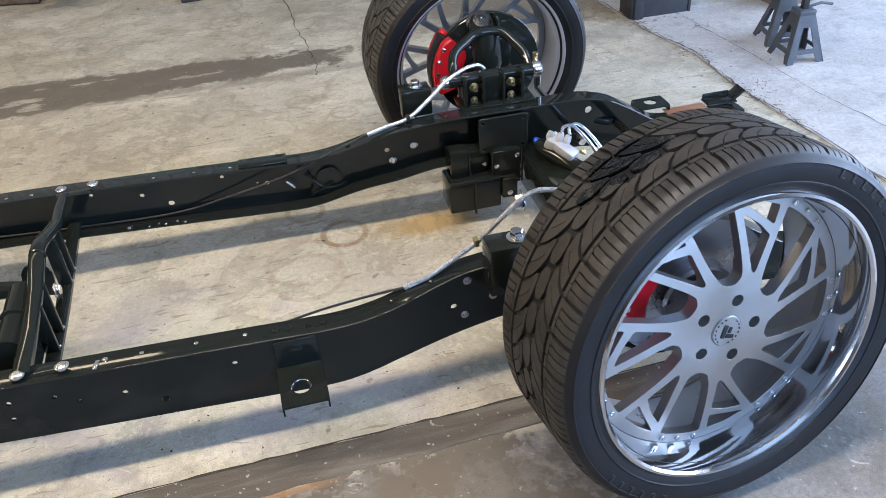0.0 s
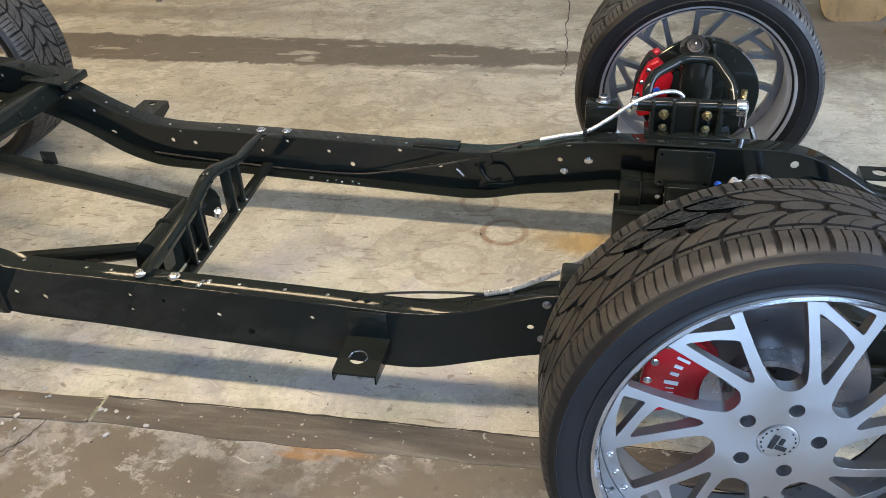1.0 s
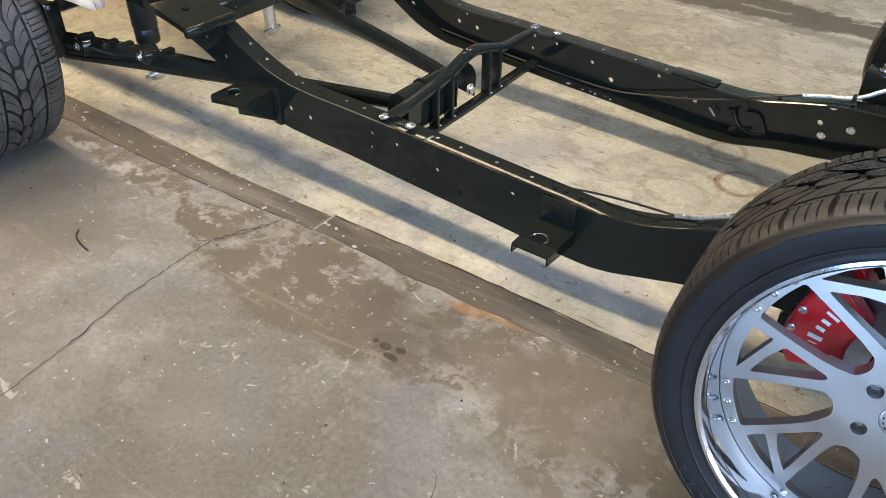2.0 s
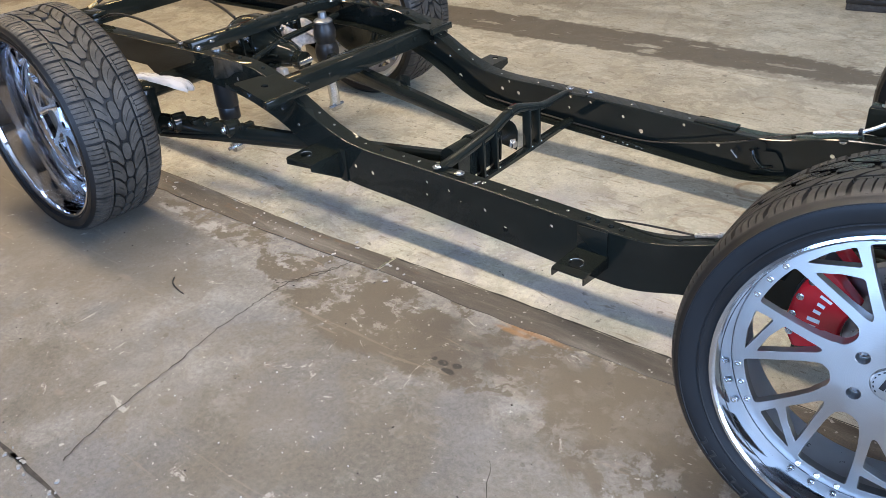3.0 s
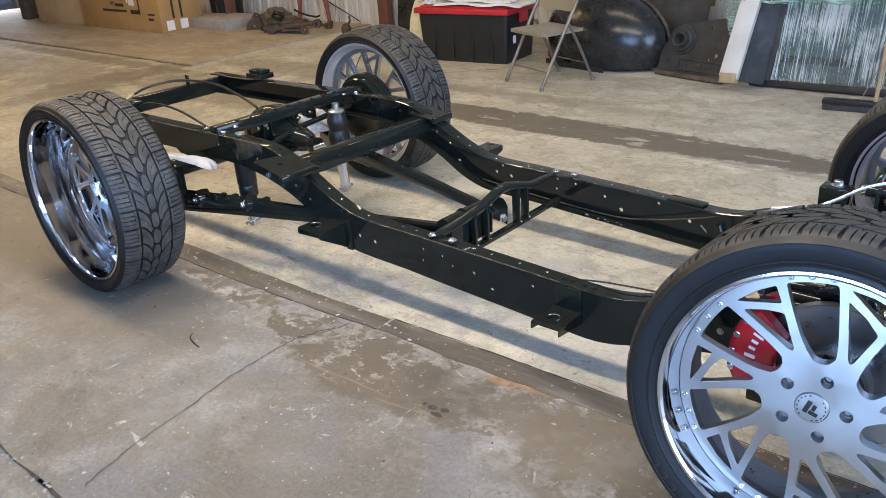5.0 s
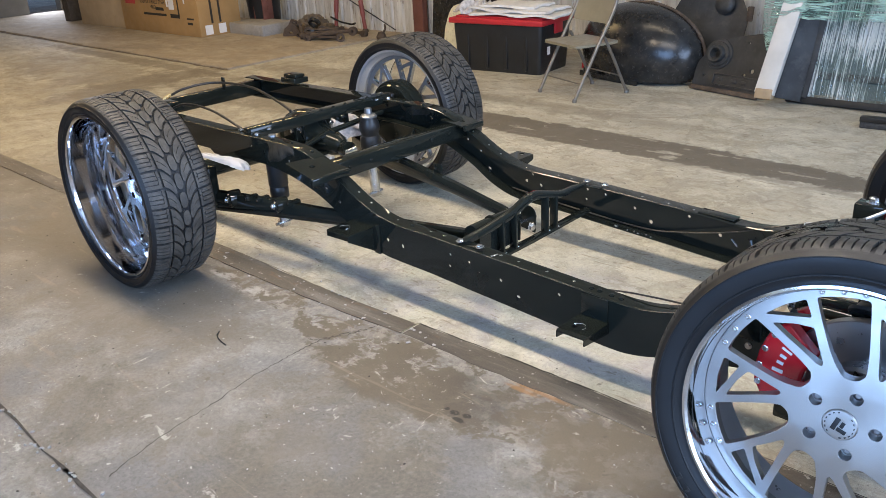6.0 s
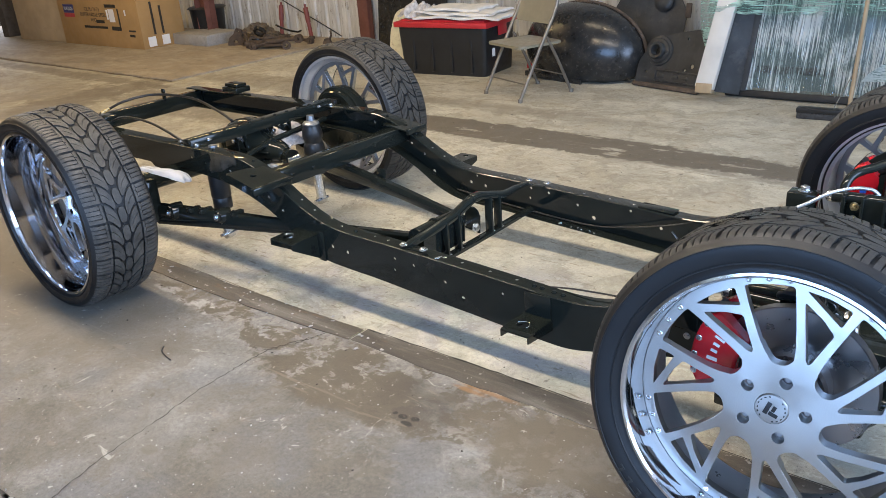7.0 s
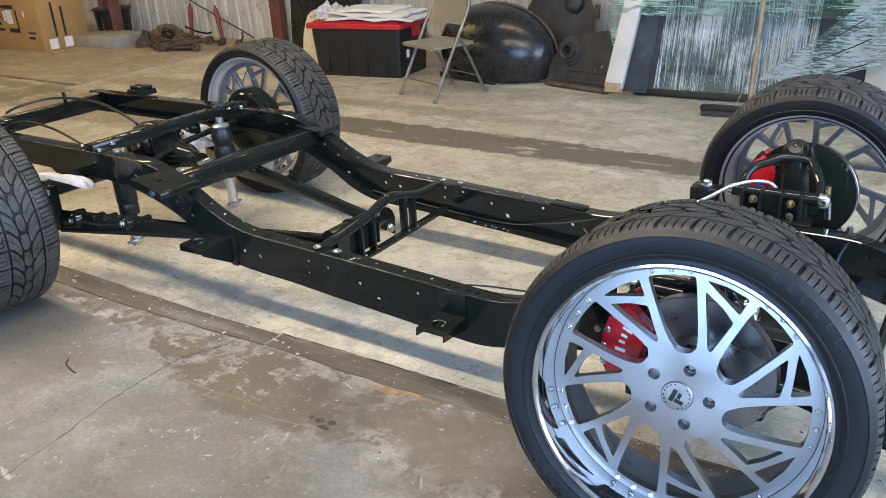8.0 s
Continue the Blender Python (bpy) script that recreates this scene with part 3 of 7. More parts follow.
# walls of the shed: corrugated back wall, plain walls round the rest, roof
SHEET = corrugated_paint()
WALL = paint("grey_brown_wall_paint", (0.20, 0.185, 0.16), 0.75, var=0.2, scale=2, bump=0.2, bscale=60)
ROOF = paint("galvanised_roof_sheet", (0.42, 0.41, 0.39), 0.55, 0.3, var=0.2, scale=3)


def corrugated(x0, x1, y, z0, z1, pitch=0.19):
    bm = bmesh.new()
    rows, x = [], x0
    while x < x1:
        for dx, dy in ((0, 0), (0.1, 0), (0.12, 0.022), (0.15, 0.022), (0.17, 0.0)):
            rows.append((x + dx, y + dy))
        x += pitch
    rings = [[bm.verts.new((a, b + k, z)) for k, z in ((0, z0), (0, z1), (0.03, z1), (0.03, z0))] for a, b in rows]
    for p, q in zip(rings, rings[1:]):
        for k in range(4):
            bm.faces.new((p[k], p[(k + 1) % 4], q[(k + 1) % 4], q[k]))
    return bm


tagged(part("wall_north", corrugated(-16.0, 0.9, 5.45, 0.0, 3.6), SHEET, sharp=10), "weathered off-white corrugated metal wall", "wall", kind="structure")
slab("wall_north_corner", 0.9, 3.6, 5.45, 5.6, 0, 3.6, WALL, "shaded brown wall beyond the steel post")
slab("wall_south", -16.0, -1.8, -5.8, -5.6, 0, 3.6, WALL, "plain wall behind the camera")
slab("wall_south_end", 3.4, 4.8, -5.8, -5.6, 0, 3.6, WALL, "plain wall behind the camera")
slab("wall_west", -15.0, -14.8, -5.8, 4.1, 0, 3.6, WALL, "plain end wall of the shed")
slab("wall_west_end", -15.0, -14.8, 4.65, 5.45, 0, 3.6, WALL, "plain end wall of the shed")
slab("wall_east", 4.8, 5.0, 3.4, 5.6, 0, 3.6, WALL, "plain wall beside the open doorway")
slab("ceiling", -16.2, 5.0, -5.8, 5.6, 3.6, 3.7, ROOF, "bare metal roof over the workshop")

# ---- the rolling chassis ----
chassis = thing("rolling_chassis", "gloss black pickup truck chassis standing on four large alloy wheels", "truck chassis")
RT, RLIP, FACE_R, LUG = 0.412, 0.347, 0.318, -0.9


def tyre_mesh(half, gap, k_rim):
    """Low tyre about local y and its directional tread blocks; half is half its section width."""
    body, bm = bmesh.new(), bmesh.new()
    s = half
    prof = [(0.330 * k_rim, -s * 0.78), (0.345 * k_rim, -s * 0.86), (0.352 * k_rim, -s * 0.915), (0.356 * (0.5 + 0.5 * k_rim), -s * 0.955), (0.3575 * (0.5 + 0.5 * k_rim), -s * 0.975), (0.360 * (0.5 + 0.5 * k_rim), -s * 0.975), (0.3615 * (0.5 + 0.5 * k_rim), -s * 0.965), (0.372, -s), (0.3835, -s * 0.992), (0.3845, -s * 1.004), (0.3865, -s * 1.004), (0.3875, -s * 0.985), (0.396, -s * 0.95), (0.4015, -s * 0.9), (0.4030, -s * 0.8), (0.4035, -s * 0.4)]
    prof = prof + [(0.4038, 0.0)] + [(r, -y) for r, y in prof[::-1]]
    lathe(body, prof, 120, caps=False)
    w, n = s * 0.93, 34
    pitch = 2 * math.pi / n

    def crown(v):
        a = abs(v)
        return RT - 0.002 * a * a - (0.012 * (a - 0.8) ** 2 / 0.04 if a > 0.8 else 0)

    def sweep(v):
        return 1.35 * pitch * (1 - (1 - min(1, abs(v) / 0.52)) ** 1.9)

    def rib(rows, depth=0.009):
        tops, lows = [], []
        for v, a, b in rows:
            for lst, rad in ((tops, crown(v)), (lows, crown(v) - depth)):
                lst.append([bm.verts.new((rad * math.cos(t), v * w, rad * math.sin(t))) for t in (a, (a + b) / 2, b)])
        for i in range(len(rows) - 1):
            for k in (0, 1):
                bm.faces.new((tops[i][k], tops[i][k + 1], tops[i + 1][k + 1], tops[i + 1][k]))
            bm.faces.new((tops[i][0], tops[i + 1][0], lows[i + 1][0], lows[i][0]))
            bm.faces.new((tops[i][2], lows[i][2], lows[i + 1][2], tops[i + 1][2]))
        for i in (0, -1):
            bm.faces.new((tops[i][0], lows[i][0], lows[i][1], tops[i][1]))
            bm.faces.new((tops[i][1], lows[i][1], lows[i][2], tops[i][2]))

    for i in range(n):
        base = i * pitch
        # chain of rounded cells down the middle
        rib([(v * 0.112, base + (0.5 - (0.49 - 0.8 * gap) * k) * pitch, base + (0.5 + (0.49 - 0.8 * gap) * k) * pitch) for v, k in ((-1, 0.45), (-0.62, 0.9), (0, 1.0), (0.62, 0.9), (1, 0.45))])
        for side in (-1, 1):
            off = base + (0.5 * pitch if side > 0 else 0)
            # one long leaf a pitch: closed at the middle, split by a sipe towards the shoulder
            rows = []
            for k in range(7):
                v = 0.140 + 0.085 * k / 6
                pinch = 0.30 * (1 - k / 6) ** 2
                rows.append((side * v, off + (gap + pinch) * pitch + sweep(v), off + (0.99 - gap - 0.5 * pinch) * pitch + sweep(v)))
            rib(rows)
            for a0, b0, hi in ((gap, 0.49 - gap * 0.2, 0.474 - gap * 0.1), (0.50 + gap * 0.1, 0.99 - gap, 0.474 - gap * 0.1)):
                rows = []
                for k in range(6):
                    v = 0.226 + (hi - 0.226) * k / 5
                    rows.append((side * v, off + a0 * pitch + sweep(v), off + b0 * pitch + sweep(v)))
                rib(rows)
            # shoulder: a solid inner band, then narrow blocks that run over onto the sidewall
            bend = sweep(0.5)
            for a0, b0 in ((gap * 0.6, 0.60), (0.635, 1.0 - gap * 0.5)):
                rib([(side * v, off + a0 * pitch + bend, off + b0 * pitch + bend) for v in (0.528, 0.57, 0.60)], 0.0075)
            for j in range(4):
                a0, b0 = 0.045 + 0.231 * j, 0.045 + 0.231 * j + (0.182 if j % 2 else 0.188)
                rows = []
                for v in (0.612 if j else 0.60, 0.70, 0.80, 0.88, 0.94, 0.985):
                    turn = bend + 0.16 * pitch * (v - 0.5)
                    rows.append((side * v, off + a0 * pitch + turn, off + b0 * pitch + turn))
                rib(rows, 0.0085)
    return body, bm


def polar(r, deg):
    return Vector((r * math.cos(radians(deg)), r * math.sin(radians(deg))))


def face_depth(r):
    """How far the nearly flat wheel face falls back towards its rim (y grows inward)."""
    return -0.002 + 0.030 * max(0, (r - 0.08) / 0.22) ** 1.3


def wheel_face(k_rim):
    """Seven forked spokes, each with a diagonal brace, cut out of one turned disc; the spokes lean as they run in."""
    bm = bmesh.new()
    holes = []
    step = 360 / 7
    for i in range(7):
        c = 124 + step * i
        nxt = c + step
        gap = [polar(0.291, a) for a in np.linspace(c + 14.8, nxt - 14.8, 8)]
        gap += [polar(0.25, nxt - 14.0), polar(0.2, nxt - 13.0), polar(0.16, nxt - 12.2), polar(0.128, nxt - 12.5), polar(0.109, nxt - 17.5), polar(0.105, c + step / 2), polar(0.109, c + 17.5), polar(0.128, c + 12.5), polar(0.16, c + 12.2), polar(0.2, c + 13.0), polar(0.25, c + 14.0)]
        holes.append(rounded(gap, 0.010, 3))
        tri = [polar(0.289, c + 9.8), polar(0.290, c), polar(0.289, c - 10.2), polar(0.246, c - 9.4)]
        holes.append(rounded(tri, 0.006, 3))
        slot = [polar(0.263, c + 9.9), polar(0.241, c), polar(0.222, c - 8.4), polar(0.18, c - 6.0), polar(0.14, c - 2.6), polar(0.133, c), polar(0.14, c + 2.6), polar(0.18, c + 6.0), polar(0.22, c + 8.4)]
        holes.append(rounded(slot, 0.006, 3))
    for k in range(5):
        p = polar(0.0695, LUG + 10.2 + 72 * k)
        holes.append(disc(p.x, p.y, 0.0135, 16))
    holes.append(disc(0, 0, 0.036, 28))

    def place(u, v, side):
        r = math.hypot(u, v)
        a = math.atan2(v, u) - math.asin(0.038 / max(r, 0.125)) + math.asin(0.038 / 0.29)
        if r > 0.1:
            r = 0.1 + (r - 0.1) * (FACE_R * k_rim - 0.1) / (FACE_R - 0.1)
        return (r * math.cos(a), face_depth(r) + (0.03 if r < 0.15 else 0.024) * side, r * math.sin(a))
    return plate(bm, disc(0, 0, FACE_R, 84), holes, place)


def rim_profile(rl, k, outer_y, face_y):
    """Rolled lip and a plain polished dish down to the face."""
    return [(rl, outer_y), (rl + 0.004, outer_y - 0.004), (rl, outer_y - 0.009), (rl - 0.006, outer_y - 0.010), (rl - 0.011, outer_y - 0.005), (rl - 0.015, outer_y + 0.010), (FACE_R * k + 0.006, face_y - 0.03), (FACE_R * k + 0.003, face_y - 0.008), (FACE_R * k + 0.001, face_y - 0.004), (FACE_R * k + 0.001, face_y + 0.02)]


def build_wheel(m, lip, metal, rubber_top, gap, rl, half, tyre_y, label, k=1.0, proud=0.0):
    """A wheel whose cap lies at local y = 0 and whose outer side looks to -y."""
    outer, fy = tyre_y - half * 0.86 - proud, face_depth(FACE_R * k)
    face = part("wheel", wheel_face(k), metal, chassis, label, 30, m)
    face.data.materials.append(BACK)
    for p in face.data.polygons:
        p.material_index = int(p.normal.y > 0.3)
    bv = face.modifiers.new("edge", "BEVEL")
    bv.width, bv.segments, bv.limit_method, bv.angle_limit = 0.0014, 1, "ANGLE", radians(50)
    carcass, blocks = tyre_mesh(half, gap, k * (0.984 if proud else 1.0))
    part("tyre", carcass, SIDEWALL, face, "black low-profile tyre with a smooth sidewall", 40, pose(0, tyre_y, 0))
    tread = part("tyre_tread", blocks, rubber_top, face, "dusty directional tread blocks with curved grooves", 40, pose(0, tyre_y, 0))
    tagged(tread, "dusty directional tread blocks with curved grooves", kind="stuff")
    inner = tyre_y + half * 0.86
    part("rim_lip", lathe(bmesh.new(), rim_profile(rl, k, outer, fy), 96, caps=False), lip, face, "polished stepped wheel lip", 30)
    bm = bmesh.new()
    mid = min(fy + 0.05, inner - 0.046)
    lathe(bm, [(FACE_R * k + 0.001, fy + 0.006), (FACE_R * k, fy + 0.03), (0.312 * k, mid), (0.312 * k, inner - 0.03), (0.330 * k, inner - 0.012), (0.334 * k, inner), (rl, inner + 0.004), (rl, inner - 0.004), (0.339 * k, inner - 0.012), (0.318 * k, inner - 0.04), (0.3185 * k, mid), (0.3245 * k, fy + 0.022)], 96, close=True)
    part("rim_barrel", bm, BARREL, face, "satin metal wheel barrel", 30)
    bm = bmesh.new()
    lathe(bm, [(0.0, -0.006), (0.02, -0.0062), (0.033, -0.005), (0.0355, -0.002), (0.0355, 0.012)], 40)
    cap = part("centre_cap", bm, ALLOY, face, "round turned centre cap with a dark emblem", 30)
    # emblem drawn as plain dark bars, a ring of small dark marks
    part("emblem", made(((-0.008, -0.0072, 0.002), (0.010, 0.0016, 0.030), 0.0006, pose(0, 0, 0, 0, 20, 0)), ((0.005, -0.0072, -0.012), (0.020, 0.0016, 0.009), 0.0006, pose(0, 0, 0, 0, 20, 0)), ((0.006, -0.0072, 0.002), (0.008, 0.0016, 0.014), 0.0006, pose(0, 0, 0, 0, 20, 0))), DARK, face)
    mark = None
    for q in range(18):
        if q % 9 in (3, 4):
            continue
        p = polar(0.029, 20 * q)
        at = pose(p.x, -0.0062, p.y, 0, -20 * q, 0)
        if mark is None:
            mark = part("cap_mark", made(((0, 0, 0), (0.0022, 0.0012, 0.004), 0.0)), DARK, face, at=at)
        else:
            again(mark, at)
    # bolts round the rim, three in each gap, and the lug seats
    bolt = None
    step = 360 / 7
    for i in range(7):
        for d in (-8.5, 0, 8.5):
            p = polar(0.3045 * k, 124 + step * (i + 0.5) + d)
            at = spot(p.x, face_depth(0.3045 * k) - 0.0005, p.y, "-y", 17 * i)
            if bolt is None:
                bm = bmesh.new()
                lathe(bm, [(0.0068, 0), (0.0068, 0.003), (0.0055, 0.0045), (0.0034, 0.0045), (0.003, 0.002), (0.0, 0.0018)], 12, axis="z")
                bolt = part("rim_bolt", bm, STEEL, face, at=at)
            else:
                again(bolt, at)
    nut = None
    for j in range(5):
        p = polar(0.0695, LUG + 72 * j)
        at = spot(p.x, 0.034, p.y, "-y")
        if nut is None:
            nut = part("lug_nut", bolt_mesh(0.0085, 0.013, 0.0125), IRON, face, at=at)
        else:
            again(nut, at)
    # raised lettering on the outer sidewall, drawn as plain bars
    bar = None
    for a0 in (62, 242):
        for k in range(6):
            a = radians(a0 - k * 5.2)
            at = pose(0.377 * math.cos(a), tyre_y - half * 1.0, 0.377 * math.sin(a), 0, -math.degrees(a) + 90, 0)
            if bar is None:
                bar = part("sidewall_bar", made(((0, 0, 0), (0.006, 0.0022, 0.019), 0.0008), ((0.005, 0, -0.008), (0.014, 0.0022, 0.004), 0.0008)), LETTER, face, "raised black lettering drawn as a plain bar", at=at)
            else:
                again(bar, at)
    return face


wheel_front = build_wheel(pose(0, -0.012, 0.408, -7, 0, 6.6), SATINLIP, ALLOY, TREAD_CLEAN, 0.060, 0.3245, 0.148, 0.080, "brushed alloy wheel with forked spokes and polished lip", 0.948, 0.004)
wheel_rear = build_wheel(pose(-2.86, -0.12, 0.405), POLISH, FACEPOL, TREAD, 0.082, 0.347, 0.146, -0.014, "deep-dish alloy wheel with forked spokes and polished lip")


def copy_wheel(ob, m):
    k = copy_thing(ob, m)
    k.parent = chassis
    return k


far_front = copy_wheel(wheel_front, pose(-0.06, 1.715, 0.394, -5, 0, 180) @ pose(0, 0, 0, 0, 24, 0) @ Matrix.Diagonal((0.957, 0.957, 0.957, 1)))
copy_wheel(wheel_rear, pose(-2.86, 1.54, 0.405, 0, 0, 180) @ pose(0, 0, 0, 0, 31, 0))

for k in far_front.children:
    if k.name.startswith("tyre_tread"):
        k.data = k.data.copy()
        k.data.materials[0] = TREAD

# side rails: x, top, bottom
RAIL = [(-3.95, 0.54, 0.43), (-3.4, 0.542, 0.432), (-2.8, 0.545, 0.435), (-2.6, 0.547, 0.432), (-2.45, 0.547, 0.418), (-2.33, 0.538, 0.392), (-2.22, 0.505, 0.356), (-2.10, 0.45, 0.298), (-1.99, 0.392, 0.233), (-1.87, 0.348, 0.192),
        (-1.76, 0.333, 0.183), (-1.6, 0.330, 0.178), (-1.4, 0.324, 0.166), (-1.1, 0.314, 0.150), (-0.9, 0.306, 0.138), (-0.77, 0.300, 0.133), (-0.70, 0.302, 0.141), (-0.63, 0.313, 0.158), (-0.55, 0.336, 0.176), (-0.45, 0.362, 0.192),
        (-0.33, 0.374, 0.212), (-0.21, 0.377, 0.214), (0.0, 0.375, 0.208), (0.18, 0.372, 0.200), (0.28, 0.345, 0.172), (0.37, 0.293, 0.145), (0.44, 0.25, 0.136), (0.52, 0.236, 0.136), (0.65, 0.234, 0.140), (0.78, 0.228, 0.136)]
PLAN = [(-3.95, 0.0), (-0.85, 0.0), (-0.6, 0.012), (-0.42, 0.03), (0.78, 0.03)]
FLANGE, SKIN = 0.066, 0.006


def rail_mesh(y0, s, web_holes, top_holes):
    """A pressed channel: web in the plane y0, flanges towards s."""
    xs = sorted(set(np.round(np.arange(-3.95, 0.781, 0.04), 3)) | {r[0] for r in RAIL})
    bm = bmesh.new()

    def off(x):
        return y0 + s * between(PLAN, x)[0]
    top, bot = [(x, between(RAIL, x)[0]) for x in xs], [(x, between(RAIL, x)[1]) for x in xs]
    holes = [disc(x, z, r, 12) for x, z, r in web_holes]
    plate(bm, bot + top[::-1], holes, lambda u, v, k: (u, off(u) + s * SKIN * k, v))
    # rounded upper corner, flanges
    c = 0.006
    for up, lst in ((1, top), (-1, bot)):
        rows = []
        for x, z in lst:
            o = off(x)
            sec = [(o + s * c * (1 - math.cos(q)), z - up * c * (1 - math.sin(q))) for q in (0, 0.4, 0.8, 1.2, math.pi / 2)] + [(o + s * (FLANGE - 0.003), z), (o + s * FLANGE, z - up * 0.003), (o + s * FLANGE, z - up * SKIN), (o + s * c, z - up * SKIN)]
            rows.append([bm.verts.new((x, a, b + up * 0.0015)) for a, b in sec])
        for a, b in zip(rows, rows[1:]):
            for k in range(len(a)):
                bm.faces.new((a[k], a[(k + 1) % len(a)], b[(k + 1) % len(a)], b[k]))
        bm.faces.new(rows[0]), bm.faces.new(rows[-1])
    return bm


NEAR_Y, FAR_Y, MID_Y = 0.365, 1.258, 0.81
SIDE_HOLES = [(-1.826, 0.259, 0.0085), (-1.743, 0.252, 0.0085), (-1.495, 0.236, 0.006), (-1.49, 0.283, 0.006), (-1.398, 0.276, 0.006), (-1.253, 0.246, 0.007), (-1.174, 0.202, 0.0095), (-1.004, 0.264, 0.0065), (-0.474, 0.274, 0.0085), (0.22, 0.3, 0.013)]
near_rail = part("side_rail", rail_mesh(NEAR_Y, 1, SIDE_HOLES + [(-1.35, 0.25, 0.004), (-2.3, 0.45, 0.007), (-2.6, 0.49, 0.008), (-2.7, 0.5, 0.008)], []), BLACK, chassis, "gloss black pressed-steel side rail with bolt holes", 30)
far_rail = part("side_rail", rail_mesh(FAR_Y, -1, SIDE_HOLES + [(-2.05, 0.262, 0.012), (-2.05, 0.275, 0.012), (-1.79, 0.295, 0.006), (-0.9, 0.222, 0.005), (-0.869, 0.215, 0.008), (-2.75, 0.5, 0.01)], []), BLACK, chassis, "gloss black pressed-steel side rail with bolt holes", 30)

hexb = part("hex_bolt", bolt_mesh(), STEEL, chassis, "zinc-plated hex bolt", at=spot(-1.458, 0.387, 0.3368, "z", 10, 1.25))


def bolt(x, y, z, axis="z", s=1.0, turn=0.0):
    return again(hexb, spot(x, y, z, axis, turn, s))


def rail_top(x):
    return between(RAIL, x)[0] + 0.0015


for bx, by, bz in ((-1.365, 0.388, 0.3368), (-1.460, 1.202, 0.3402), (-1.370, 1.204, 0.3402)):
    bolt(bx, by, bz, "z", 1.25, 25)
black_bolt = part("black_bolt", bolt_mesh(0.007, 0.006, 0.009), BLACK, chassis, at=spot(-0.9, 0.40, rail_top(-0.9)))
for bx in (-0.87, -0.825, -0.79):
    again(black_bolt, spot(bx, 0.40, rail_top(bx)))
# slot through the near flange: a steel inlay stands for the bright floor behind
part("slot_glint", made(((0, 0, 0), (0.010, 0.030, 0.0012), 0.0004, pose(0, 0, 0, 0, 0, -12))), STEEL, chassis, "bright steel inlay standing for light seen through a slot", at=pose(-1.297, 0.388, rail_top(-1.297) + 0.0006))
# small steel discs along the top flange: rivets, and light seen through holes
hole_lip = part("flange_hole", lathe(bmesh.new(), [(0.0, 0.0006), (0.006, 0.0008), (0.0075, 0.0)], 12, axis="z"), STEEL, chassis, "bright steel disc standing for light seen through a drilled hole", at=spot(-1.28, 0.403, rail_top(-1.28)))
for bx in (-1.2, -1.08, -0.97, -1.55, -1.62, -1.8, -1.95, -2.02, -2.12):
    for by in (0.403, 1.22):
        again(hole_lip, pose(bx, by, rail_top(bx), 0, math.degrees(-math.atan((rail_top(bx + 0.01) - rail_top(bx - 0.01)) / 0.02)), 0) @ Matrix.Diagonal((0.7, 0.7, 0.7, 1)))
for x, z, s in ((-0.437, 0.344, 1.0), (-0.447, 0.242, 1.0), (-0.373, 0.284, 1.0)):
    part("rail_bolt", bolt_mesh(0.007, 0.006, 0.0105), IRON, chassis, at=spot(x, NEAR_Y + 0.029, z, "-y", 12))
    again(hexb, spot(x - 0.012, FAR_Y - 0.036, z - 0.005, "-y", 12, s))

for k, x in enumerate((-1.31, -1.25, -1.222, -1.20, -1.165, -1.14)):
    again(hexb, spot(x, FAR_Y - 0.052 - 0.008 * (k % 2), between(RAIL, x)[1] + 0.008, "z", 15 * k, 0.45 if k else 0.8))
# rounded tabs welded inside the far rail
for x, z, r in ((-0.735, 0.232, 0.042), (-0.600, 0.230, 0.036)):
    bm = bmesh.new()
    plate(bm, rounded([(x - r, z - r), (x + r * 0.9, z - r * 0.8), (x + r * 1.1, z + r), (x - r * 0.7, z + r * 0.9)], r * 0.7, 5), [disc(x - 0.01, z, 0.006, 8), disc(x + 0.015, z + 0.012, 0.005, 8)], lambda u, v, k: (u, FAR_Y - 0.012 - 0.006 * k, v))
    part("rail_tab", bm, BLACK, chassis)
bm = bmesh.new()
plate(bm, rounded([(-0.745, 0.148), (-0.61, 0.160), (-0.63, 0.212), (-0.655, 0.245), (-0.70, 0.240)], 0.012), [], lambda u, v, k: (u, FAR_Y - 0.020 - 0.006 * k, v))
web_bracket = part("web_bracket", bm, BLACK, chassis, "small black bracket welded to the rail web")
part("web_weld", tube(bmesh.new(), spline([(-0.73, FAR_Y - 0.028, 0.160), (-0.69, FAR_Y - 0.031, 0.175), (-0.66, FAR_Y - 0.029, 0.172), (-0.62, FAR_Y - 0.028, 0.182)], 5), 0.004, 6), BLACK, web_bracket)
part("rail_clip", tube(bmesh.new(), [(-0.810, FAR_Y - 0.03, 0.222), (-0.785, FAR_Y - 0.03, 0.196)], 0.0045, 8), STEEL, chassis, "bright bent clip")
part("rail_strap", tube(bmesh.new(), spline([(-0.735, FAR_Y - 0.03, 0.235), (-0.72, FAR_Y - 0.036, 0.205), (-0.695, FAR_Y - 0.03, 0.182), (-0.66, FAR_Y - 0.028, 0.192)], 5), 0.006, 8), BLACK, chassis)

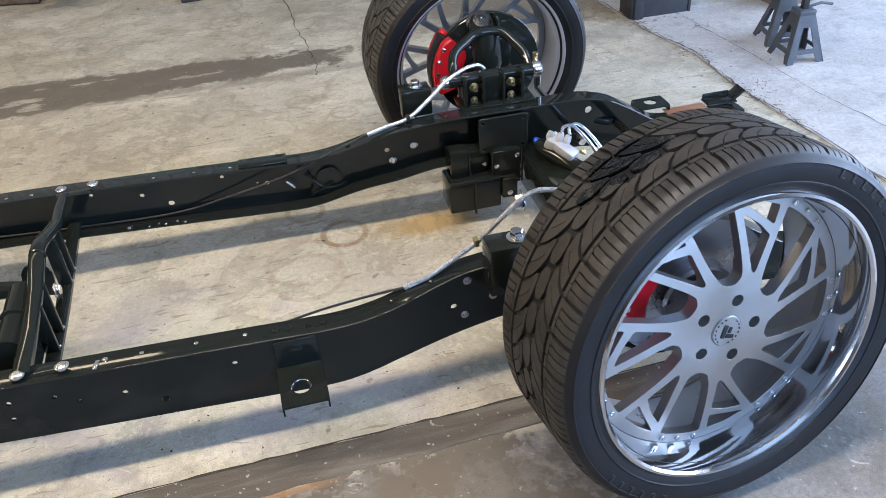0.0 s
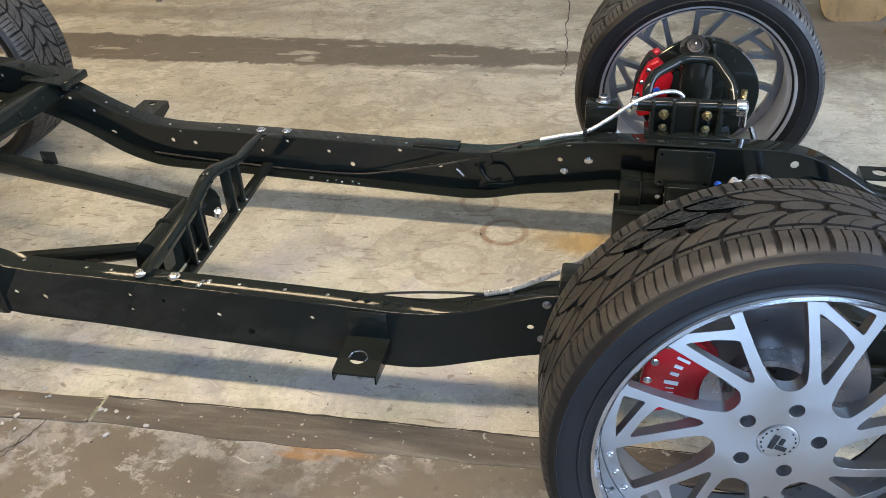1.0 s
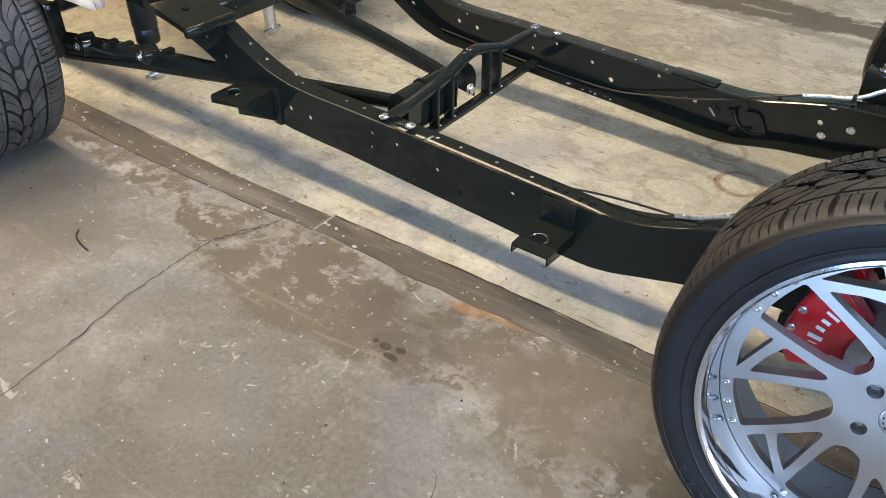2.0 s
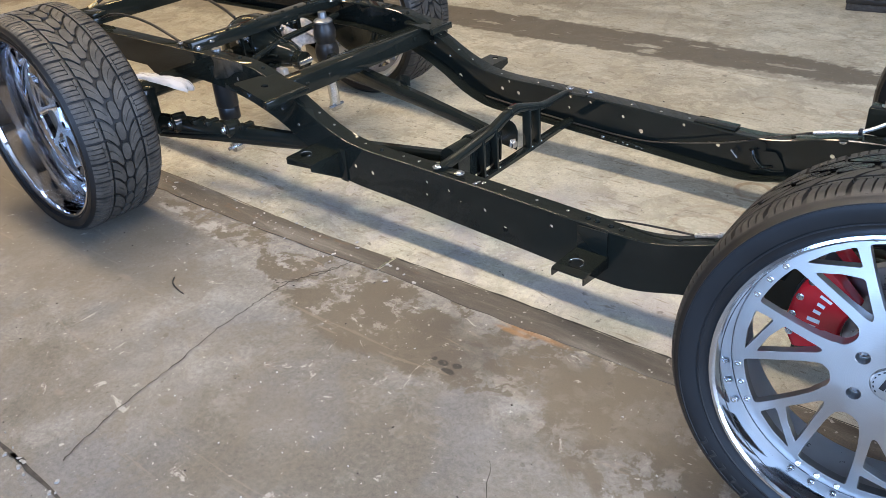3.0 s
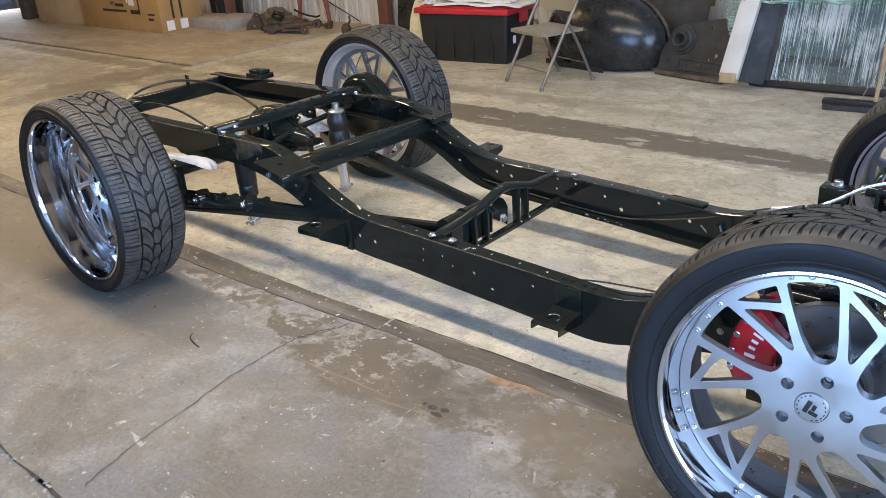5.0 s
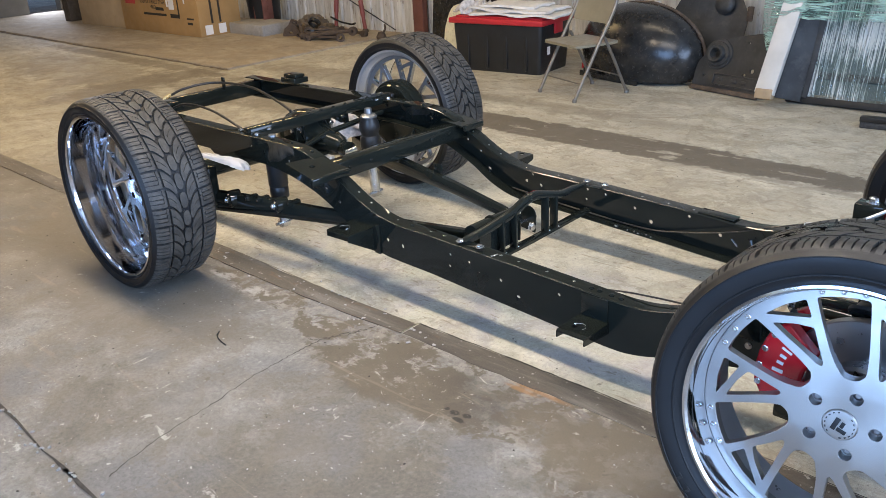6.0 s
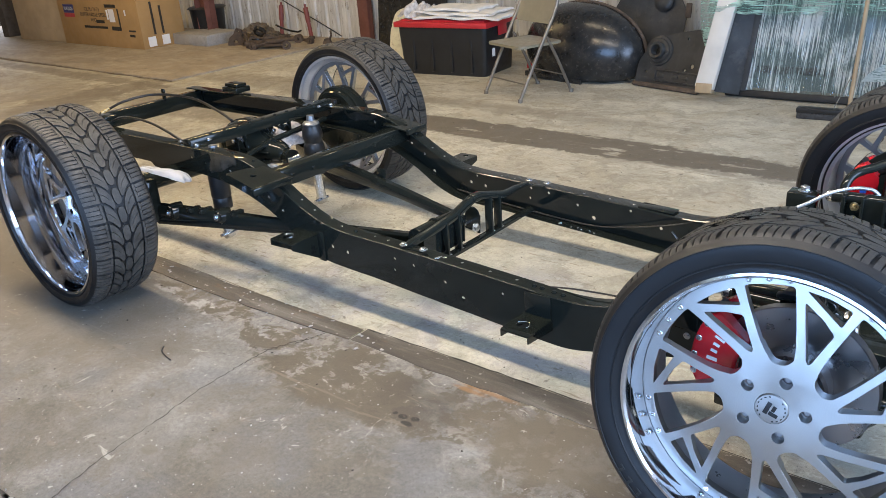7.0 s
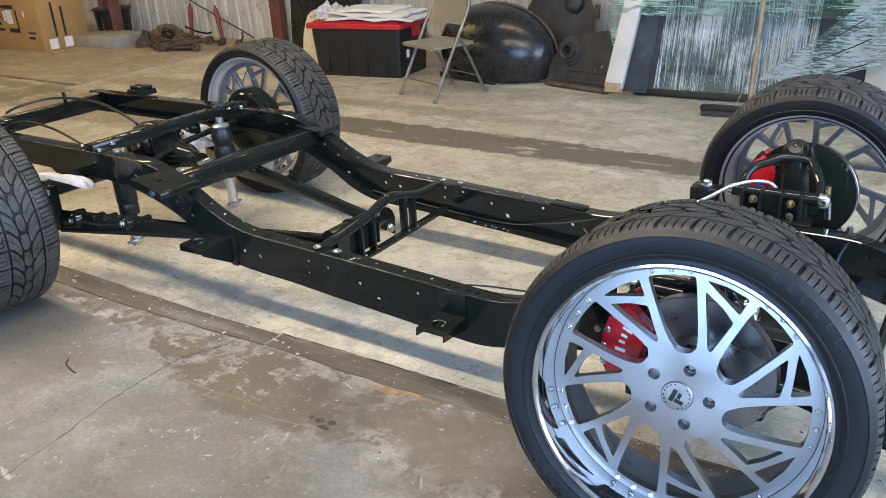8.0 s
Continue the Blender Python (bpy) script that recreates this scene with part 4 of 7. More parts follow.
def beam(pts, sizes):
    bm = bmesh.new()
    rings = []
    pts = [Vector(p) for p in pts]
    for i, p in enumerate(pts):
        d = (pts[min(i + 1, len(pts) - 1)] - pts[max(i - 1, 0)]).normalized()
        side = d.cross(Vector((0, 0, 1))).normalized()
        up = side.cross(d)
        w, h = sizes[i]
        c = 0.2
        rings.append([bm.verts.new(p + side * w * a + up * h * b) for a, b in ((-0.5 + c, -0.5), (0.5 - c, -0.5), (0.5, -0.5 + c), (0.5, 0.5 - c), (0.5 - c, 0.5), (-0.5 + c, 0.5), (-0.5, 0.5 - c), (-0.5, -0.5 + c))])
    for a, b in zip(rings, rings[1:]):
        for k in range(8):
            bm.faces.new((a[k], a[(k + 1) % 8], b[(k + 1) % 8], b[k]))
    bm.faces.new(rings[0]), bm.faces.new(rings[-1])
    return bm


# transmission crossmember: cranked flat-oval upper tube, straight lower bar, four straps and arm brackets
crank = [(-1.452, 0.392, 0.331), (-1.452, 0.43, 0.333), (-1.452, 0.535, 0.340), (-1.453, 0.669, 0.352), (-1.455, 0.760, 0.378), (-1.456, 0.800, 0.386), (-1.455, 0.835, 0.386), (-1.452, 0.90, 0.370), (-1.450, 0.975, 0.349), (-1.450, 1.01, 0.343), (-1.450, 1.07, 0.343), (-1.450, 1.165, 0.339)]
flat = [(0.036, 0.020), (0.038, 0.026), (0.036, 0.032), (0.036, 0.034), (0.036, 0.034), (0.034, 0.034), (0.034, 0.034), (0.034, 0.032), (0.032, 0.030), (0.030, 0.028), (0.028, 0.024), (0.024, 0.016)]
cross = part("transmission_crossmember", beam(crank, flat), BLACK, chassis, "cranked tubular black transmission crossmember", 50)
part("weld_seam", tube(bmesh.new(), [(-1.455 + 0.019 * math.cos(radians(a)), 0.785, 0.384 + 0.018 * math.sin(radians(a))) for a in range(-20, 201, 20)], 0.003, 6), BLACK, cross)
part("lower_tube", beam([(-1.447, 0.39, 0.203), (-1.450, 0.8, 0.205), (-1.462, 1.21, 0.207)], [(0.036, 0.020), (0.036, 0.020), (0.036, 0.020)]), BLACK, cross)
for y, top in ((0.608, 0.352), (0.684, 0.366), (0.890, 0.362), (0.950, 0.352)):
    part("strap", made(((-1.449, y, (top + 0.212) / 2), (0.036, 0.012, top - 0.212), 0.003)), BLACK, cross)
    bolt(-1.436, y + 0.012, 0.2155, "z", 0.5)
for y in (0.400, 1.185):
    part("mounting_foot", made(((-1.425, y, 0.3265 if y < 1 else 0.330), (0.10, 0.030, 0.003), 0.001)), BLACK, cross)
# folded brackets that hold the arm pivots: one long hood over the near arm, cheeks on the far one
for y0, y1, top in ((0.500, 0.735, 0.350), (0.612, 0.620, 0.356)):
    bm = bmesh.new()
    hood = [(-1.552, 0.232), (-1.465, 0.222), (-1.462, 0.31)] + [(-1.502 + 0.038 * math.cos(radians(q)), top - 0.038 + 0.038 * math.sin(radians(q))) for q in range(0, 181, 20)]
    plate(bm, hood, [], lambda u, v, k: (u, y0 + (y1 - y0) * k, v))
    part("arm_bracket", bm, BLACK, cross)
for y in (0.735, 0.835):
    bm = bmesh.new()
    plate(bm, [(-1.545, 0.235), (-1.46, 0.222), (-1.455, 0.30)] + [(-1.494 + 0.036 * math.cos(radians(q)), 0.295 + 0.036 * math.sin(radians(q))) for q in range(0, 181, 20)], [], lambda u, v, k: (u, y + 0.006 * k, v))
    part("arm_bracket", bm, BLACK, cross)
part("pivot_nut", bolt_mesh(0.016, 0.014, 0.021), STEEL, cross, "bright pivot nut", at=spot(-1.452, 0.80, 0.262, "x"))
for y0, y1 in ((0.543, 0.668), (0.728, 0.855)):
    part("pivot_bolt", tube(bmesh.new(), [(-1.505, y0, 0.268), (-1.505, y1, 0.268)], 0.009, 8), STEEL, cross)
    part("pivot_nut", bolt_mesh(0.016, 0.014, 0.021), STEEL, cross, "bright pivot nut", at=spot(-1.505, y0 + 0.014, 0.268, "-y"))
    part("pivot_nut", bolt_mesh(0.016, 0.014, 0.021), STEEL, cross, "bright pivot nut", at=spot(-1.505, y1 - 0.016, 0.268, "y"))

# long arms back to the axle
for pts in ([(-1.505, 0.59, 0.275), (-1.9, 0.475, 0.272), (-2.25, 0.385, 0.262), (-2.5, 0.32, 0.262), (-2.82, 0.22, 0.262)], [(-1.505, 0.79, 0.285), (-1.85, 0.80, 0.345), (-2.2, 0.86, 0.36), (-2.5, 0.95, 0.345), (-2.84, 1.10, 0.33)]):
    part("trailing_arm", beam(pts, [(0.034, 0.040), (0.038, 0.050), (0.042, 0.066), (0.046, 0.08), (0.05, 0.092)]), BLACK, chassis, "long black trailing arm under the chassis")
part("axle_bracket", made(((-2.84, 0.20, 0.33), (0.09, 0.06, 0.20), 0.01)), BLACK, chassis)
for x, y, z, r in ((-2.72, 0.252, 0.262, 0.040), (-2.47, 0.328, 0.262, 0.034)):
    part("arm_bushing", lathe(bmesh.new(), [(0.0, -0.034), (r * 0.7, -0.034), (r * 0.75, -0.028), (r, -0.026), (r * 1.04, 0.0), (r, 0.026), (r * 0.75, 0.028), (0.0, 0.034)], 20), BLACK, chassis, at=pose(x, y, z + 0.018, 0, 0, -17))
    part("bushing_bolt", bolt_mesh(0.011, 0.010, 0.015), STEEL, chassis, "bright pivot bolt", at=spot(x - 0.012, y - 0.034, z + 0.018, "-y"))
for x, y in ((-2.62, 0.276), (-2.56, 0.296), (-2.40, 0.345)):
    part("arm_clamp", made(((x, y, 0.300), (0.026, 0.062, 0.020), 0.004, None)), BLACK, chassis)
    again(black_bolt, spot(x, y - 0.018, 0.311, "z"))
part("arm_lug", made(((-1.99, 0.835, 0.40), (0.05, 0.006, 0.04), 0.002)), BLACK, chassis)

# main rear crossmember: deep channel with gusset plates outside each rail
bm = made(((-2.22, MID_Y, 0.455), (0.075, 0.88, 0.075), 0.006))
rear_cross = part("rear_crossmember", bm, BLACK, chassis, "deep gloss black box crossmember ahead of the axle")
for y in (0.5, 0.62, 1.0, 1.12):
    again(black_bolt, spot(-2.18, y, 0.46, "x"))
for cy, s in ((0.31, -1), (1.225, 1)):
    bm = bmesh.new()
    plate(bm, rounded([(-2.29, cy - 0.06), (-2.09, cy - 0.085), (-2.06, cy + 0.10), (-2.26, cy + 0.10)] if s < 0 else [(-2.28, cy - 0.06), (-2.12, cy - 0.06), (-2.12, cy + 0.07), (-2.28, cy + 0.07)], 0.01), [disc(-2.19, cy, 0.013)], lambda u, v, k: (u, v, 0.505 + (u + 2.2) * -0.12 + 0.006 * k - (0.012 if s > 0 else 0)))
    plate_ob = part("gusset_plate", bm, BLACK, chassis)
    part("bump_pad", made(((-2.08 if s < 0 else -2.12, cy, 0.485), (0.02, 0.19 if s < 0 else 0.13, 0.028), 0.004)), BLACK, plate_ob)
# bar over the axle that carries the air springs
bar = part("air_spring_bar", made(((-2.74, MID_Y, 0.548), (0.06, 0.86, 0.05), 0.005)), BLACK, chassis, "black channel bar over the rear axle with lightening holes")
for k in range(9):
    again(black_bolt, spot(-2.725, 0.50 + 0.075 * k, 0.573, "z"))
for x, y, z in ((-2.816, 0.40, 0.552), (-2.698, 0.40, 0.549), (-2.70, 0.47, 0.556), (-2.70, 1.14, 0.556), (-2.816, 1.22, 0.552), (-2.70, 1.22, 0.549)):
    bolt(x, y, z, "z", 1.15)

# rear axle with differential, drums and air springs on shocks
axle = part("rear_axle", tube(bmesh.new(), [(-2.86, 0.06, 0.405), (-2.86, 0.62, 0.405), (-2.86, 1.0, 0.405), (-2.86, 1.40, 0.405)], [0.04, 0.045, 0.045, 0.04], 16), BLACK, chassis, "gloss black rear axle housing")
bm = bmesh.new()
lathe(bm, [(0.0, -0.14), (0.09, -0.125), (0.135, -0.07), (0.15, 0.0), (0.145, 0.05), (0.10, 0.10), (0.06, 0.18), (0.045, 0.26), (0.03, 0.28), (0.0, 0.28)], 28)
part("differential", bm, BLACK, axle, at=pose(-2.86, 0.80, 0.415, 0, 0, -90))
bm = bmesh.new()
lathe(bm, [(0.0, -0.03), (0.035, -0.03), (0.042, -0.01), (0.042, 0.02), (0.0, 0.03)], 18)
part("pinion_yoke", bm, BLACK, axle, at=pose(-2.56, 0.80, 0.40, 0, 0, -90))
for a in (20, 90, 160, 200, 340):
    part("casting_rib", made(((0.0, 0.0, 0.0), (0.16, 0.010, 0.05), 0.003)), BLACK, axle, at=pose(-2.72, 0.80, 0.405, a - 90, 0, 0) @ pose(0, 0, 0.075, 0, 20, 0))
for k in range(10):
    a = radians(36 * k)
    part("carrier_bolt", bolt_mesh(0.008, 0.008, 0.011), STEEL if k % 3 == 1 else BLACK, axle, at=spot(-2.775, 0.80 + 0.118 * math.cos(a), 0.415 + 0.118 * math.sin(a), "x"))
for y in (0.66, 0.94):
    part("link_bracket", made(((-2.80, y, 0.475), (0.10, 0.008, 0.10), 0.003), ((-2.80, y + 0.045, 0.475), (0.10, 0.008, 0.10), 0.003), ((-2.85, y + 0.022, 0.45), (0.008, 0.05, 0.06), 0.002)), BLACK, axle)
    part("link_bolt", tube(bmesh.new(), [(-2.775, y - 0.015, 0.495), (-2.775, y + 0.06, 0.495)], 0.009, 8), STEEL, axle, "bright through bolt")
part("bearing_cap", made(((-2.63, 0.745, 0.36), (0.05, 0.03, 0.03), 0.006)), CASTING, axle, "bare metal bearing cap")
part("panhard_bar", tube(bmesh.new(), [(-2.66, 0.44, 0.40), (-2.68, 0.80, 0.47), (-2.70, 1.17, 0.49)], 0.014, 10), BLACK, axle)
part("ujoint_strap", tube(bmesh.new(), [(-2.535, 0.765, 0.40), (-2.535, 0.835, 0.40)], 0.012, 8), STEEL, axle)
for y, turn in ((0.06, 180), (1.40, 0)):
    bm = bmesh.new()
    lathe(bm, [(0.0, -0.030), (0.10, -0.030), (0.115, -0.036), (0.165, -0.036), (0.172, -0.030), (0.174, -0.012), (0.186, -0.010), (0.190, -0.002), (0.190, 0.05), (0.184, 0.058), (0.0, 0.058)], 48)
    drum = part("brake_drum", bm, BLACK, axle, "gloss black brake drum with a backing plate", at=pose(-2.84, y, 0.405, 0, 0, turn) @ (Matrix.Diagonal((0.8, 1, 0.8, 1)) if turn else Matrix()))
    part("wheel_cylinder", made(((-2.84, y - 0.046 * (1 if turn == 0 else -1), 0.52), (0.07, 0.03, 0.035), 0.008)), SATIN, axle)
for y in (0.42, 0.995):
    shock = part("shock_absorber", tube(bmesh.new(), [(-2.60, y, 0.15 if y < 0.6 else 0.13), (-2.605, y, 0.2), (-2.61, y, 0.26)], 0.024, 14), STEEL, chassis, "bare metal shock absorber with a black air spring")
    sleeve = [(0.0, 0.0), (0.040, 0.0), (0.043, 0.006), (0.043, 0.05), (0.041, 0.055), (0.045, 0.062), (0.046, 0.24), (0.042, 0.25), (0.0, 0.25)]
    bellows = [(0.0, 0.0), (0.040, 0.0), (0.044, 0.008), (0.044, 0.05), (0.040, 0.06), (0.048, 0.075), (0.053, 0.10), (0.054, 0.125), (0.049, 0.150), (0.043, 0.160), (0.044, 0.172), (0.050, 0.185), (0.051, 0.205), (0.047, 0.225), (0.042, 0.238), (0.042, 0.25), (0.0, 0.25)]
    bm = lathe(bmesh.new(), sleeve if y < 0.6 else bellows, 28, axis="z")
    part("air_spring", bm, SATIN, shock, "black rubber air-spring bellows", at=pose(-2.606, y, 0.262))
    bm = bmesh.new()
    lathe(bm, [(0.0, 0.0), (0.04, 0.0), (0.042, 0.012), (0.034, 0.02), (0.02, 0.025), (0.018, 0.05), (0.0, 0.05)], 20, axis="z")
    part("top_cap", bm, SPRINGCAP, shock, at=pose(-2.606, y, 0.506))
    part("lower_eye", lathe(bmesh.new(), [(0.0, -0.02), (0.022, -0.02), (0.024, 0.0), (0.022, 0.02), (0.0, 0.02)], 16), STEEL, shock, at=pose(-2.60, y, 0.14 if y < 0.6 else 0.122))
    part("eye_bolt", tube(bmesh.new(), [(-2.60, y - 0.045, 0.14 if y < 0.6 else 0.122), (-2.60, y + 0.045, 0.14 if y < 0.6 else 0.122)], 0.008, 8), STEEL, shock)

# tail crossmember, bumper brackets, hoses
tail = part("tail_crossmember", made(((-3.91, MID_Y, 0.477), (0.055, 0.88, 0.085), 0.005)), BLACK, chassis, "black tail crossmember")
part("tail_lug", made(((-3.86, 0.98, 0.55), (0.03, 0.008, 0.07), 0.002)), BLACK, tail)
for y, s in ((0.42, 1), (1.23, -1)):
    bm = made(((-3.50, y, 0.565), (0.13, 0.10, 0.03), 0.004), ((-3.50, y, 0.59), (0.11, 0.07, 0.018), 0.004))
    part("bed_mount", bm, BLACK, chassis)
    bm = bmesh.new()
    plate(bm, [(-3.2, 0.545), (-2.85, 0.545), (-2.85, 0.44), (-3.0, 0.36), (-3.12, 0.44)], [], lambda u, v, k: (u, y - s * 0.028 - 0.006 * s * k, v))
    part("axle_gusset", bm, BLACK, chassis)
part("brake_hose", tube(bmesh.new(), spline([(-3.80, 0.56, 0.545), (-3.82, 0.70, 0.575), (-3.75, 0.86, 0.588), (-3.5, 0.93, 0.575), (-3.2, 0.88, 0.545), (-2.95, 0.78, 0.545)], 6), 0.007, 8), SATIN, chassis, "black flexible hose looped over the tail")
part("hose_fitting", tube(bmesh.new(), [(-3.80, 0.55, 0.545), (-3.80, 0.60, 0.562)], 0.01, 8), BRASS, chassis)
part("brake_hose", tube(bmesh.new(), spline([(-3.5, 0.40, 0.545), (-3.35, 0.43, 0.60), (-3.1, 0.43, 0.60), (-2.85, 0.42, 0.55)], 6), 0.006, 8), SATIN, chassis)


# ---- cab and bumper mounts on the rails ----
def cab_mount(x0, x1, ya, yb, z, drop, hole):
    """A folded bracket: flat top with a hole, two tapered side cheeks."""
    bm = bmesh.new()
    lo, hi = min(ya, yb), max(ya, yb)
    plate(bm, rounded([(x0, lo), (x1, lo), (x1, hi), (x0, hi)], 0.006, 2), [disc(*hole)], lambda u, v, k: (u, v, z - 0.006 * k))
    for x in (x0 + 0.0025, x1 - 0.0025):
        plate(bm, [(ya, z - 0.003), (yb, z - 0.003), (yb, z - 0.026), (ya, z - drop)], [], lambda u, v, k: (x + 0.004 * k - 0.002, u, v))
    return bm


part("cab_mount", cab_mount(-0.915, -0.808, NEAR_Y - 0.001, 0.226, 0.226, 0.04, (-0.866, 0.282, 0.021, 18)), BLACK, chassis, "folded black cab mount bracket with a round hole")
# steel arcs added to draw the reflections on the mount holes' lips
for hx, hy, hz in ((-0.866, 0.282, 0.2275), (-1.985, 0.28, 0.3015), (-0.866, 1.33, 0.2275)):
    part("hole_glint", tube(bmesh.new(), [(hx + 0.0225 * math.cos(radians(a)), hy + 0.0225 * math.sin(radians(a)), hz) for a in range(-30, 200, 15)], 0.0016, 6), STEEL, chassis, "thin steel arc drawn as the reflection on a mount hole's lip")
part("mount_riser", made(((-0.862, NEAR_Y - 0.004, 0.262), (0.10, 0.007, 0.08), 0.002)), BLACK, chassis)
part("cab_mount", cab_mount(-2.03, -1.90, NEAR_Y - 0.001, 0.225, 0.30, 0.11, (-1.985, 0.28, 0.02, 18)), BLACK, chassis, "folded black cab mount bracket with a round hole")
part("mount_cheek", made(((-1.885, NEAR_Y - 0.005, 0.25), (0.035, 0.008, 0.125), 0.002)), BLACK, chassis)
part("cab_mount", cab_mount(-2.0, -1.905, FAR_Y + 0.001, 1.41, 0.335, 0.07, (-1.952, 1.38, 0.013, 14)), BLACK, chassis, "folded black cab mount bracket with a round hole")
part("cab_mount", cab_mount(-0.915, -0.808, FAR_Y + 0.001, 1.39, 0.226, 0.04, (-0.866, 1.33, 0.021, 18)), BLACK, chassis, "folded black cab mount bracket with a round hole")
# splice plate on the far rail and small tabs inside it
part("splice_plate", made(((-0.87, 1.228, rail_top(-0.87) + 0.0035), (0.15, 0.056, 0.005), 0.002, pose(0, 0, 0, 0, 1.6, 0))), BLACK, chassis)
# horn brackets at the front end
part("bumper_bracket", cab_mount(0.42, 0.53, 1.23, 1.31, 0.262, 0.02, (0.475, 1.275, 0.022, 16)), BLACK, chassis, "folded bracket with a round hole at the front end")
part("bumper_bracket", made(((0.72, 1.235, 0.243), (0.11, 0.06, 0.007), 0.003), ((0.79, 1.25, 0.255), (0.055, 0.055, 0.007), 0.003, pose(0, 0, 0, 0, -38, 0)), ((0.72, 1.263, 0.252), (0.10, 0.006, 0.022), 0.002)), BLACK, chassis)
part("primer_patch", made(((0.585, 1.225, 0.2385), (0.15, 0.045, 0.003), 0.001)), paint("bare_copper_primer", (0.45, 0.22, 0.13), 0.35, 0.5), chassis, "bare copper-coloured patch")

# ---- front suspension ----
bm = made(((0.03, MID_Y, 0.165), (0.15, 0.80, 0.12), 0.012))
front_cross = part("front_crossmember", bm, BLACK, chassis, "deep boxed gloss black front suspension crossmember")
for y, s in ((FAR_Y - 0.072, -1), (NEAR_Y + 0.100, 1)):
    y += s * 0.028
    # engine mount plate bolted to the boxed rail, stepped boxes below it
    bm = bmesh.new()
    plate(bm, rounded([(-0.185, 0.244), (-0.022, 0.240), (-0.018, 0.366), (-0.185, 0.367)], 0.012), [disc(-0.170, 0.350, 0.005, 8), disc(-0.035, 0.352, 0.005, 8), disc(-0.037, 0.256, 0.005, 8), disc(-0.168, 0.256, 0.005, 8)], lambda u, v, k: (u, y + s * 0.010 * k, v))
    eng = part("engine_mount_plate", bm, BLACK, chassis, "flat gloss black mount plate with corner holes")
    bv = eng.modifiers.new("edge", "BEVEL")
    bv.width, bv.segments, bv.limit_method = 0.0025, 2, "ANGLE"
    part("mount_bracket", made(((-0.102, y - s * 0.030, 0.305), (0.148, 0.062, 0.112), 0.005)), BLACK, eng)
    for x0, x1, z0, z1, d in ((-0.285, -0.222, 0.172, 0.266, 0.020), (-0.222, -0.152, 0.172, 0.258, 0.006), (-0.148, -0.052, 0.130, 0.256, 0.036), (-0.300, -0.125, 0.060, 0.174, 0.052), (-0.126, -0.072, 0.095, 0.168, 0.066)):
        part("mount_box", made((((x0 + x1) / 2, y + s * (d / 2 - 0.03), (z0 + z1) / 2), (x1 - x0, d + 0.06, z1 - z0), 0.007)), BLACK, eng)
    for x, z0, z1, d in ((-0.222, 0.176, 0.262, 0.028), (-0.150, 0.136, 0.258, 0.044), (-0.050, 0.136, 0.258, 0.044), (-0.216, 0.052, 0.172, 0.066)):
        part("weld_bead", tube(bmesh.new(), [(x, y + s * (d - 0.008), z0 + (z1 - z0) * j / 9) for j in range(10)], [0.0035 + 0.001 * (j % 2) for j in range(10)], 8), BLACK, eng)
    part("weld_bead", tube(bmesh.new(), [(-0.30 + 0.018 * j, y + s * 0.058, 0.1745) for j in range(11)], [0.0035 + 0.001 * (j % 2) for j in range(11)], 8), BLACK, eng)
    for x, z, d in ((-0.168, 0.205, 0.008), (-0.135, 0.205, 0.036), (-0.10, 0.115, 0.066), (-0.065, 0.235, 0.036)):
        again(hexb, spot(x, y + s * d, z, "y" if s > 0 else "-y", 0, 0.7))


